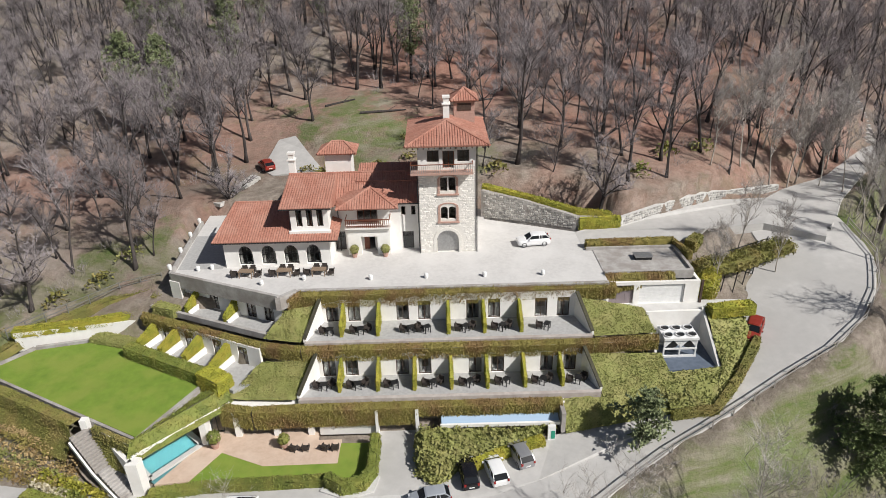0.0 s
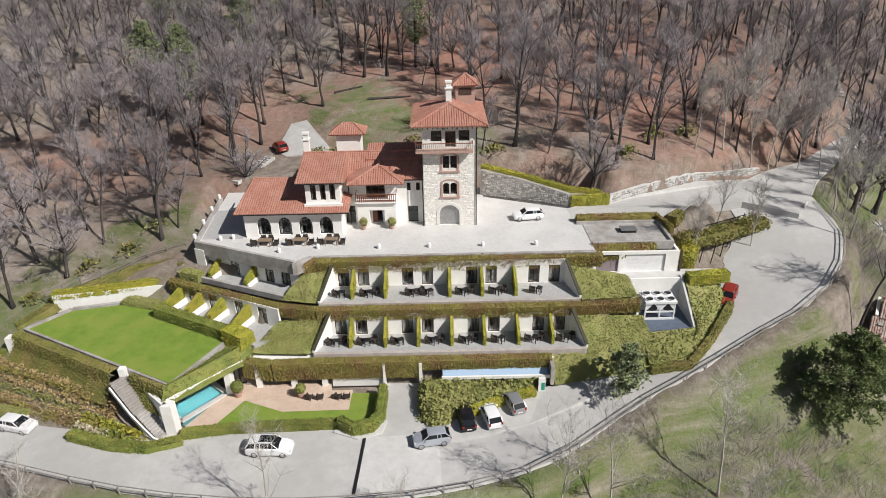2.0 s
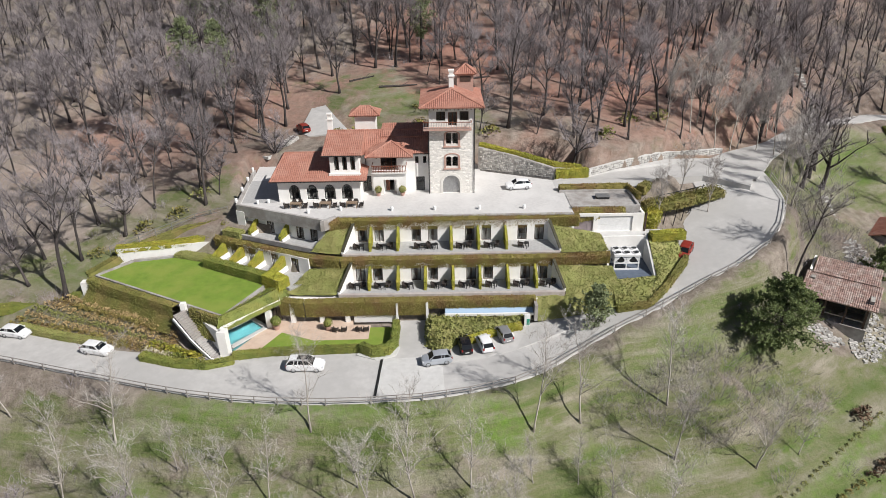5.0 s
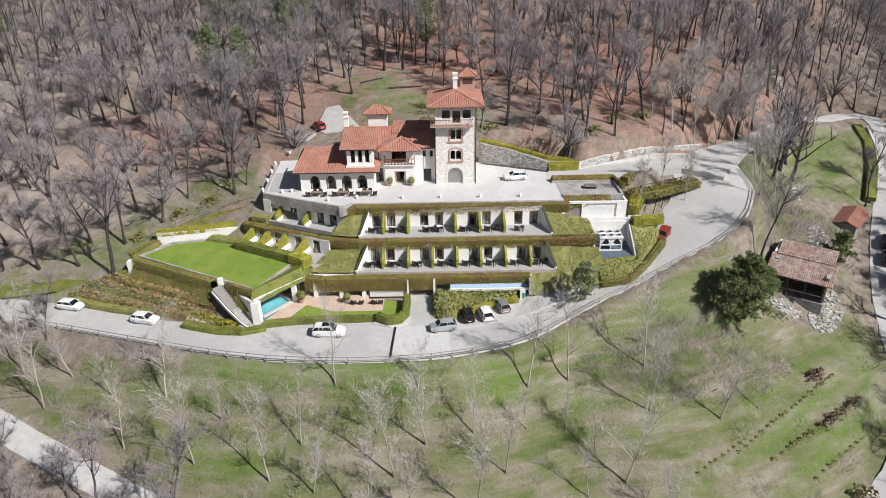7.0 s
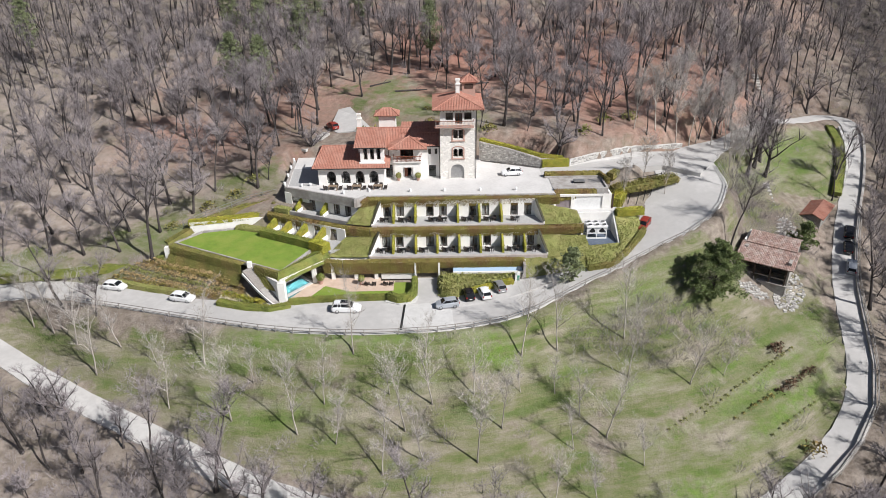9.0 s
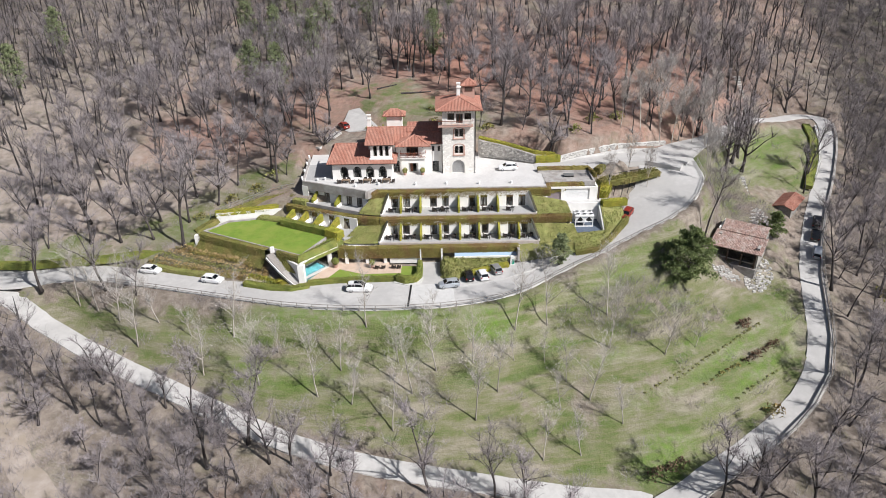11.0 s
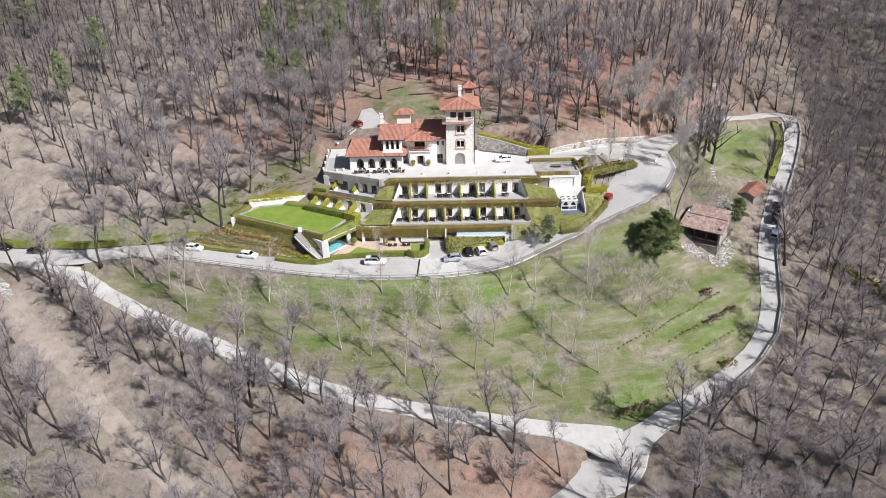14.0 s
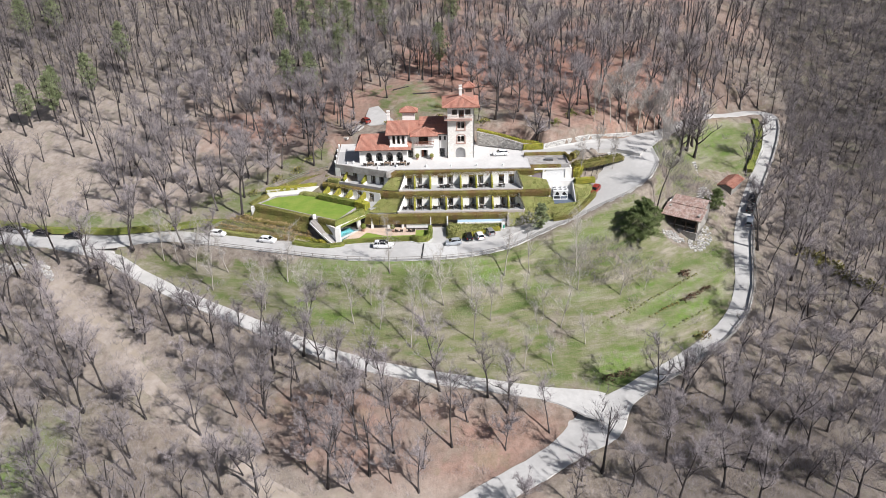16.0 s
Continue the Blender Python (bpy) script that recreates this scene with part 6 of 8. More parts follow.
def far_ok(x, y):
    if abs(x) > 0.70 * (y + 150) + 14 or not near_ok(x, y):
        return False
    c = (int(x // 5), int(y // 5))
    dense = 1.0 if x > 64 - 0.1 * y else (0.5 if y < -20 else 0.16 if x < -30 and y < 40 else 0.36 if y < 58 else 0.7)
    if random.Random(int(x * 31) * 977 + int(y * 17)).random() > dense:
        return False
    return all((x - a) ** 2 + (y - b) ** 2 > 12 for i in (-1, 0, 1) for j in (-1, 0, 1) for a, b in NEAR_CELLS.get((c[0] + i, c[1] + j), ()))


FAR_TREES = scatter((-185, 185, -90, 118), 3.3, 1300, 8, far_ok)


def beyond_lane(x, y):
    return x > np.interp(y, (-90, -60, -47, -35, -18, 4, 18, 33, 50, 118), (34, 36, 47, 61, 68, 78, 87, 96, 104, 116))


SLIM = dict(limbs=6, forks=1, fine=0.5, wide=1.5, subs=2)
BUSHY = dict(limbs=8, forks=2, fine=0.62, wide=1.7, subs=2, thick=0.012, low=0.2, lean=0.2)
far_wood("bare_woods", "bare grey-brown woods on the hillside", [p for p in FAR_TREES if not beyond_lane(*p)], 4, [(15, dict(SLIM, spread=0.6)), (17, dict(SLIM, spread=0.5)), (13, dict(SLIM, spread=0.8)), (11, dict(SLIM, spread=0.9))])
far_wood("bushy_woods", "dense bushy grey woods beyond the lane", [p for p in FAR_TREES if beyond_lane(*p)], 5, [(11, dict(BUSHY, spread=0.9)), (9, dict(BUSHY, spread=1.1)), (13, dict(BUSHY, spread=0.7)), (8, dict(BUSHY, spread=0.8))])



def brush_wood(places, seed, mat, low=1.0, tall=3.0, stems=40, label="grey leafless scrub under the trees"):
    """Low leafless scrub under the trees, too dense to count, as one mesh."""
    r = random.Random(seed)
    b = Build()
    zs = heights(np.array([p[0] for p in places]), np.array([p[1] for p in places]))
    for (x, y), z in zip(places, zs):
        h = r.uniform(low, tall)
        for i in range(stems):
            a, u = r.uniform(0, math.tau), r.uniform(0.05, 0.9)
            p = Vector((x + math.cos(a) * u * 1.5, y + math.sin(a) * u * 1.5, z - 0.1 + r.uniform(0, 0.35) * h))
            d = Vector((math.cos(a) * r.uniform(0.1, 0.8), math.sin(a) * r.uniform(0.1, 0.8), r.uniform(0.5, 1.2))).normalized() * h * r.uniform(0.35, 0.75)
            s = d.cross(Vector((r.gauss(0, 1), r.gauss(0, 1), r.gauss(0, 1)))).normalized() * 0.018
            b.add([p + s, p - s, p + d], [(0, 1, 2)])
            m = p + d * r.uniform(0.3, 0.7)
            b.add([m + s * 0.8, m - s * 0.8, m + Vector((r.gauss(0, 0.5), r.gauss(0, 0.5), r.uniform(0.2, 0.8))) * h * 0.4], [(0, 1, 2)])
    tagged(part("scrub", b, mat), label, "scrub", "", "stuff")


def scrub_ok(x, y):
    if abs(x) > 0.70 * (y + 150) + 12 or in_poly(x, y, HOTEL_AREA) or not clear_of_roads(x, y, 1.6):
        return False
    k = random.Random(int(x * 13) * 173 + int(y * 29)).random()
    if in_poly(x, y, [(47, -8), (58, -5), (62, 4), (56, 10), (51, 2)]):
        return k < 0.9
    if in_poly(x, y, MEADOW):
        return k < (0.12 if y < -40 or (x > 20 and x < 46) else 0.07)
    if in_poly(x, y, YARD_R):
        return k < 0.08
    if x > 66:
        return k < 0.97
    return k < (0.8 if y < -25 and x < -34 else 0.85 if y < -56 and x > 24 else 0.55 if y < -25 else 0.16 if y < 60 else 0.4)


brush_wood(scatter((-150, 160, -88, 105), 2.0, 2700, 77, scrub_ok), 78, TWIG)
brush_wood(scatter((26, 92, -88, -54), 1.7, 420, 81, lambda x, y: clear_of_roads(x, y, 1.8)), 82, TWIG, 1.2, 3.4, 40, "brown-grey brushwood below the road junction")
brush_wood(scatter((-100, -36, -88, -32), 1.7, 380, 83, lambda x, y: clear_of_roads(x, y, 1.8) and TRACK_GAP[int(round(y)) + 160, int(round(x)) + 200] > 3 and not in_poly(x, y, MEADOW)), 84, TWIG, 1.2, 3.0, 40, "brown-grey brushwood beside the track")
# denser grey thickets: on the meadow below the conifer, and on the slope between drive and barn
THICKETS = [[(57, -8), (65, -7), (69, 2), (63, 6), (59, 0)], [(19, -29), (27, -24.5), (38, -23), (46, -26), (42, -31), (33, -34), (24, -32)], [(46.5, -6), (58, -3), (62, 6), (60, 14), (53, 10), (49, 2)]]
brush_wood(scatter((18, 70, -35, 15), 1.4, 270, 79, lambda x, y: any(in_poly(x, y, q) for q in THICKETS) and clear_of_roads(x, y, 1.2)), 80, TWIG, 1.2, 3.0, 48, "dense pale grey thicket of bare saplings")

# thin pale trees on the meadow
mead = random.Random(12)
MEADOW_TREES = [(-18.8, -43.4), (-13.8, -44.6), (-2.6, -46.5), (-5, -43.1), (-1.5, -39.7), (-7.7, -48), (-27.8, -41.2), (-33.2, -33.5), (-49.2, -32.6), (-53.6, -28.2), (-62, -24.1), (-12.2, -34.6), (4.1, -46.3), (7.5, -42.3), (10.9, -33.1), (16.2, -31.6),
                (16.8, -43.6), (18.2, -39.7), (15.1, -37.3), (21.3, -42.2), (26.2, -29.4), (25.7, -34.7), (34.4, -35), (39.9, -33.1), (25.6, -45.5), (-58.2, -25.6), (-46.4, -29.6)]
SHORT = {(15.1, -37.3), (16.8, -43.6), (25.6, -45.5), (18.2, -39.7), (7.5, -42.3), (39.9, -33.1)}
MEADOW_MORE = [p for p in scatter((-72, 30, -52, -24), 5.0, 40, 21, lambda x, y: in_poly(x, y, MEADOW) and clear_of_roads(x, y, 2.4) and not (x > 0 and y > -35)) if min(math.hypot(p[0] - a, p[1] - b) for a, b in MEADOW_TREES) > 4][:22]
for x, y in MEADOW_TREES + MEADOW_MORE:
    small = (x, y) in SHORT or (x, y) in MEADOW_MORE
    place_tree(PALE_PROTO[mead.randrange(4)], x, y, mead.uniform(0.5, 0.8) if small else mead.uniform(0.9, 1.1), mead.uniform(0, 6.28), "thin bare pale-barked young tree on the meadow", "meadow trees")


def conifer(label, x, y, tall, wide, mat, seed, base=0.08, open_=0.0, z=None, tufts=900, needles=5, size=1.0):
    """An evergreen: a trunk, and boughs set with tufts of needles in an uneven crown."""
    r = random.Random(seed)
    wood, leaf = Build(), Build()
    wood.tube([(0, 0, -0.4), (0.1, 0, tall * 0.5), (0, 0.1, tall * 0.97)], [tall * 0.02, tall * 0.014, 0.03], 7)
    boughs = int(tall * 5)
    per = max(6, tufts // boughs)
    for i in range(boughs):
        t = base + (0.98 - base) * (i / boughs)
        prof = math.sin(min(1, (t - base) / 0.3) * math.pi / 2) * (1 - max(0, (t - 0.35) / 0.68)) ** (0.75 - open_ * 0.4)
        ln = wide * max(0.12, prof) * r.uniform(0.65, 1.15)
        a = i * 2.4 + r.uniform(-0.4, 0.4)
        p = Vector((0, 0, tall * t))
        q = p + Vector((math.cos(a) * ln, math.sin(a) * ln, ln * r.uniform(-0.1, 0.35)))
        wood.tube([p, q], [0.05, 0.015], 4, False)
        for k in range(per):
            u = r.random() ** 0.5
            c = p.lerp(q, u) + Vector((r.gauss(0, 0.22), r.gauss(0, 0.22), r.gauss(0, 0.18))) * (0.6 + ln * 0.28)
            for m in range(needles):
                d = Vector((r.gauss(0, 1), r.gauss(0, 1), r.gauss(0.3, 0.8))).normalized() * r.uniform(0.16, 0.34) * size
                s = d.cross(Vector((r.gauss(0, 1), r.gauss(0, 1), r.gauss(0, 1)))).normalized() * 0.08 * size * size
                leaf.add([c - s, c + s, c + d + s * 0.5, c + d - s * 0.5], [(0, 1, 2, 3)])
    t = thing("conifer", label, "tree")
    part("trunk", wood, BARK, t)
    part("crown", leaf, mat, t)
    t.matrix_world = Matrix.Translation((x, y, height(x, y) if z is None else z))
    return t


conifer("large dark spreading conifer on the meadow edge", 42.0, -20.6, 10.0, 5.0, CONIFER, 1, 0.02, tufts=5600, needles=9, size=0.78)
conifer("small dark conifer beside the drive", 19.6, -20.6, 6.2, 2.8, PINE_LEAF, 2, 0.12, tufts=900, z=-9.7)
conifer("dark conifer between barn and lane", 63.9, -5.2, 5.5, 2.6, CONIFER, 3, 0.05, tufts=900)
for i, (x, y, h) in enumerate(((-44, 34, 13), (-37, 30, 14), (-41, 49, 14), (-31, 44, 15), (-112, 34, 12), (-104, 42, 13), (-99, 56, 14), (-113, 39, 12), (-119, 33, 11), (-38, 62, 16), (-30, 60, 16), (-23, 68, 16), (-2, 46, 13), (2, 68, 15),
                                (-50, 57, 14), (-138, 74, 15), (-130, 78, 15), (-45, 68, 15), (-19, 64, 14), (-35, 72, 16))):
    conifer("tall green pine among the bare trees", x, y, h * 1.15, 3.8, PINE_LEAF, 30 + i, 0.28, 0.3, tufts=1300)

LANE_PROTO = [tree_prototype(75 + i, tall, BARK_PALE, TWIG_PALE, **kw) for i, (tall, kw) in enumerate([
    (11, dict(spread=0.5, limbs=10, fine=0.8, wide=0.8, thick=0.009)), (12, dict(spread=0.45, limbs=10, fine=0.75, wide=0.8, lean=0.12, thick=0.009))])]
for i, (x, y, sc) in enumerate(((39.6, -1.2, 0.8), (36.2, 1.6, 0.8), (38.0, 16.5, 1.0), (47.5, 18.5, 1.1), (31.2, -5.2, 0.8), (45.0, 21.5, 1.2), (52.5, 21.0, 1.2), (57.0, 17.0, 1.05), (60.0, 26.5, 1.15), (48.5, 24.0, 1.2), (62.5, 30.0, 1.15), (54.5, 7.5, 1.0), (53.0, 3.5, 0.9), (56.0, 12.0, 0.8), (50.5, 19.2, 1.1), (43.0, 18.4, 1.1), (55.0, 19.5, 1.0), (51.0, -1.5, 0.9))):
    place_tree(LANE_PROTO[i % 2], x, y, sc, i * 1.7, "bare pale grey tree beside the forecourt", "trees round the forecourt")
OLD_PROTO = tree_prototype(88, 11, BARK, TWIG, spread=1.1, limbs=12, lean=0.25, thick=0.030, fine=0.5, forks=3)
for i, (x, y, sc) in enumerate(((60.5, 13.0, 1.1), (63.5, 17.0, 1.3), (66.0, 20.0, 1.25), (70.0, 26.0, 1.2), (41.8, -54.6, 0.95), (65.0, 14.8, 1.2), (63.0, 20.5, 1.1), (92, 52, 1.0), (58.0, 24.5, 0.8))):
    place_tree(OLD_PROTO, x, y, sc, i * 1.3, "old dark crooked bare tree beside the lane", "old trees along the lanes")


# ---- cars ----
def road_z(x, y):
    j = int(np.argmin(np.hypot(ROAD_XY[:, 0] - x, ROAD_XY[:, 1] - y)))
    return float(ROAD_XY[j, 2]) + 0.03


CAR_SHAPES = {  # length, half width, height, bonnet height, cabin stations as parts of the length
    "hatch": (4.1, 0.87, 1.47, 0.95, (0.27, 0.43, 0.86, 0.99)),
    "small": (3.8, 0.83, 1.50, 0.98, (0.24, 0.40, 0.86, 0.99)),
    "estate": (4.65, 0.92, 1.68, 1.05, (0.28, 0.42, 0.90, 0.995)),
    "van": (4.5, 0.92, 1.85, 1.15, (0.16, 0.32, 0.95, 0.995)),
    "saloon": (4.5, 0.88, 1.45, 0.95, (0.27, 0.42, 0.74, 0.90)),
}


def loft(b, sections):
    k = len(sections[0])
    o = b.n
    for s in sections:
        b.v.extend(tuple(p) for p in s)
    b.n = len(b.v)
    for i in range(len(sections) - 1):
        for j in range(k - 1):
            a = o + i * k + j
            b.f.append((a, a + 1, a + k + 1, a + k))
    b.f.append(tuple(range(o, o + k)))
    b.f.append(tuple(range(b.n - 1, b.n - k - 1, -1)))


def car(x, y, heading, paint, shape, label, z=None, rails=False, pitch=0.0):
    L, W, H, B, (c0, c1, c2, c3) = CAR_SHAPES[shape]
    t = thing("car", label, "car", "parked cars")
    body = Build()
    secs = []
    belt = B + 0.04
    for u, w, zb, zt in ((0.0, 0.70, 0.36, 0.62), (0.02, 0.84, 0.26, 0.74), (0.07, 0.95, 0.22, 0.82), (0.16, 1.0, 0.20, B - 0.08), (c0, 1.0, 0.20, B), (0.5, 1.0, 0.20, belt), (0.8, 1.0, 0.20, belt + 0.02),
                         (0.93, 0.97, 0.22, belt), (0.985, 0.90, 0.28, belt - 0.04), (1.0, 0.80, 0.36, belt - 0.2)):
        xx = L / 2 - u * L
        w *= W
        secs.append([(xx, -w * 0.92, zb), (xx, -w, zb + 0.2), (xx, -w, zt - 0.14), (xx, -w * 0.90, zt), (xx, 0, zt + 0.035), (xx, w * 0.90, zt), (xx, w, zt - 0.14), (xx, w, zb + 0.2), (xx, w * 0.92, zb)])
    loft(body, secs)
    part("body", body, paint, t, smooth=False)
    secs = []
    for u, zt, w in ((c0 - 0.01, B + 0.0, 0.86), (c1, H - 0.06, 0.72), ((c1 + c2) / 2, H - 0.03, 0.72), (c2, H - 0.08, 0.70), (c3 - 0.01, belt, 0.80)):
        xx = L / 2 - u * L
        zb = B - 0.05
        secs.append([(xx, -W * 0.88, zb), (xx, -W * (w if zt > belt + 0.1 else 0.87), zt), (xx, W * (w if zt > belt + 0.1 else 0.87), zt), (xx, W * 0.88, zb)])
    for nm, strips, j in (("windscreen", (0,), 1), ("rear_window", (3,), 1), ("side_window", (0, 1, 2, 3), 0), ("side_window", (0, 1, 2, 3), 2)):
        glass = Build()
        row = strips + (strips[-1] + 1,)
        glass.add([secs[i][jj] for i in row for jj in (j, j + 1)], [(2 * i, 2 * i + 1, 2 * i + 3, 2 * i + 2) for i in range(len(strips))])
        part(nm, glass, CAR_GLASS, t, "dark tinted glass")
    rf = Build()
    secs = []
    for u, dz, w in ((c1 - 0.015, -0.07, 0.70), (c1 + 0.03, -0.02, 0.75), ((c1 + c2) / 2, 0.0, 0.76), (c2 - 0.03, -0.04, 0.75), (c2 + 0.015, -0.08, 0.70)):
        xx = L / 2 - u * L
        secs.append([(xx, -W * w, H + dz - 0.05), (xx, -W * w * 0.85, H + dz), (xx, 0, H + dz + 0.03), (xx, W * w * 0.85, H + dz), (xx, W * w, H + dz - 0.05)])
    loft(rf, secs)
    part("roof", rf, paint, t)
    for s in (-1, 1):
        for u0, u1, za, zb in ((c0 + 0.0, c1, B, H - 0.06), (c2, c3 - 0.015, H - 0.08, belt), ((c1 + c2) / 2 + 0.01, (c1 + c2) / 2, B, H - 0.05), (c2 - 0.13, c2 - 0.14, B, H - 0.06)):
            pil = Build()
            pil.beam((L / 2 - u0 * L, s * W * (0.86 if za < zb else 0.74), za), (L / 2 - u1 * L, s * W * (0.74 if za < zb else 0.83), zb), 0.07, 0.07)
            part("pillar", pil, paint, t)
    for wx in (0.19, 0.80):
        for s in (-1, 1):
            c = (L / 2 - wx * L, s * (W - 0.10), 0.32)
            ty = Build()
            k = 16
            ring = []
            for yy, r in ((-0.11, 0.25), (-0.11, 0.31), (0.11, 0.31), (0.11, 0.25)):
                ring += [(c[0] + math.cos(a * math.tau / k) * r, c[1] + yy, c[2] + math.sin(a * math.tau / k) * r) for a in range(k)]
            ty.add(ring, [(j * k + a, j * k + (a + 1) % k, (j + 1) * k + (a + 1) % k, (j + 1) * k + a) for j in range(3) for a in range(k)])
            wheel = part("wheel", ty, TYRE, t)
            rm = Build()
            rm.add([(c[0] + math.cos(a * math.tau / k) * 0.25, c[1] + s * 0.10, c[2] + math.sin(a * math.tau / k) * 0.25) for a in range(k)] + [(c[0], c[1] + s * 0.07, c[2])],
                   [(a, (a + 1) % k, k) for a in range(k)])
            part("rim", rm, RIM, wheel, "grey alloy rim")
    for s in (-1, 1):
        part("headlight", Build().box(L / 2 - 0.30, L / 2 - 0.05, s * W * 0.72 - 0.14, s * W * 0.72 + 0.14, 0.64, 0.78), LAMP_CLEAR, t)
        part("tail_light", Build().box(-L / 2 - 0.005, -L / 2 + 0.12, s * W * 0.76 - 0.10, s * W * 0.76 + 0.10, 0.72, 0.98), LAMP_RED, t)
        part("mirror", Build().box(L / 2 - c1 * L + 0.25, L / 2 - c1 * L + 0.40, s * (W + 0.09) - 0.09, s * (W + 0.09) + 0.09, B, B + 0.13), paint, t)
    part("number_plate", Build().box(-L / 2 - 0.02, -L / 2 + 0.01, -0.25, 0.25, 0.5, 0.61), WHITE_METAL, t)
    if rails:
        part("glass_roof", Build().box(-0.9, 0.5, -0.48, 0.48, H + 0.02, H + 0.045), CAR_GLASS, t, "dark glass roof panel")
        for s in (-1, 1):
            part("roof_rail", Build().beam((0.8, s * 0.66, H + 0.05), (-1.7, s * 0.66, H + 0.03), 0.04), METAL_GREY, t)
    t.matrix_world = pose(x, y, road_z(x, y) if z is None else z, 0, -pitch, heading) @ Matrix.Scale(0.91, 4)
    return t


car(-14.0, -26.3, -2, CAR_WHITE, "estate", "white estate car with a dark glass roof on the drive", rails=True, z=-10.36)
car(0.7, -25.6, 190, CAR_SILVER, "small", "silver-blue hatchback parked by the entrance", z=-10.32)
car(4.0, -22.9, 98, CAR_BLACK, "small", "black hatchback parked against the shrubs", z=-10.34)
car(6.3, -22.5, 104, CAR_WHITE, "hatch", "white hatchback parked against the shrubs", z=-10.34)
car(8.7, -20.8, 108, CAR_GREY, "small", "small grey car parked beside the hedge", z=-10.3)
car(12.6, 1.4, 186, CAR_WHITE, "hatch", "white hatchback standing on the terrace", z=0.01)
car(33.6, -9.6, 236, CAR_RED, "hatch", "dark red hatchback beside the hedge", pitch=-9)
car(-39.4, -22.3, -14, CAR_WHITE, "hatch", "white hatchback on the verge of the drive")
car(-51.6, -18.0, -12, CAR_WHITE, "hatch", "white car parked beside the flower bed")
car(-85.6, -15.2, -8, CAR_BLACK, "saloon", "dark car parked along the drive")
car(-94.5, -12.6, -14, CAR_BLACK, "hatch", "dark car parked along the drive")
car(-100.5, -10.6, -18, CAR_GREY, "hatch", "grey car parked along the drive")
car(-104.5, -9.0, -20, CAR_BLACK, "saloon", "dark car parked along the drive")
car(71.3, -8.6, 62, CAR_SILVER, "hatch", "silver car parked on the lane", pitch=14)
car(73.3, -3.6, 62, CAR_BLACK, "hatch", "black car parked on the lane", pitch=11)
car(75.6, 0.6, 60, CAR_BLACK, "estate", "black estate car parked on the lane", pitch=11)
car(-21.9, 22.3, 120, CAR_RED, "hatch", "red car in the yard behind the villa", z=height(-21.9, 22.3) + 0.12)


# ---- fences, rails and stone walls ----
def rail_fence(label, line, post_step, h, mat, rails=(0.45, 0.9), thick=0.10, category="fence"):
    t = thing("fence", label, category, at=tuple(line[0]))
    pts = [p for p in line_points(line, post_step)]
    for p in pts:
        part("post", Build().box(p.x - thick / 2, p.x + thick / 2, p.y - thick / 2, p.y + thick / 2, p.z - 0.4, p.z + h), mat, t)
    for r in rails:
        for p, q in zip(line, line[1:]):
            part("rail", Build().beam((p[0], p[1], p[2] + r), (q[0], q[1], q[2] + r), thick * 0.75), mat, t)
    return t


def offset_line(kind, a, b, side, extra, every=3):
    pts = road_lines[kind]
    out = []
    for i in range(len(pts)):
        p = pts[i]
        if i % every or not a <= i / len(pts) <= b:
            continue
        d = pts[min(i + 1, len(pts) - 1)] - pts[max(i - 1, 0)]
        s = Vector((d.y, -d.x, 0)).normalized() * (road_width(kind, p) + extra) * side
        out.append((p.x + s.x, p.y + s.y, p.z))
    return out


rail_fence("grey wooden rail fence along the outer edge of the drive", offset_line("main", 0.37, 0.985, 1, 0.25), 2.4, 0.95, WOOD_GREY)
rail_fence("grey rail fence along the lane", offset_line("top", 0.45, 0.78, -1, 0.3, 4), 3.0, 0.8, WOOD_GREY)
rail_fence("pale metal hand rail on the bank behind the lawn", [(-44, -6.2, -5.6), (-40.4, -4.8, -4.6), (-36.5, -2.6, -3.8), (-33.6, -1.2, -3.1), (-28.9, -0.8, -2.2)], 1.8, 1.0, METAL_GREY, (0.5, 1.0), 0.08, "railing")


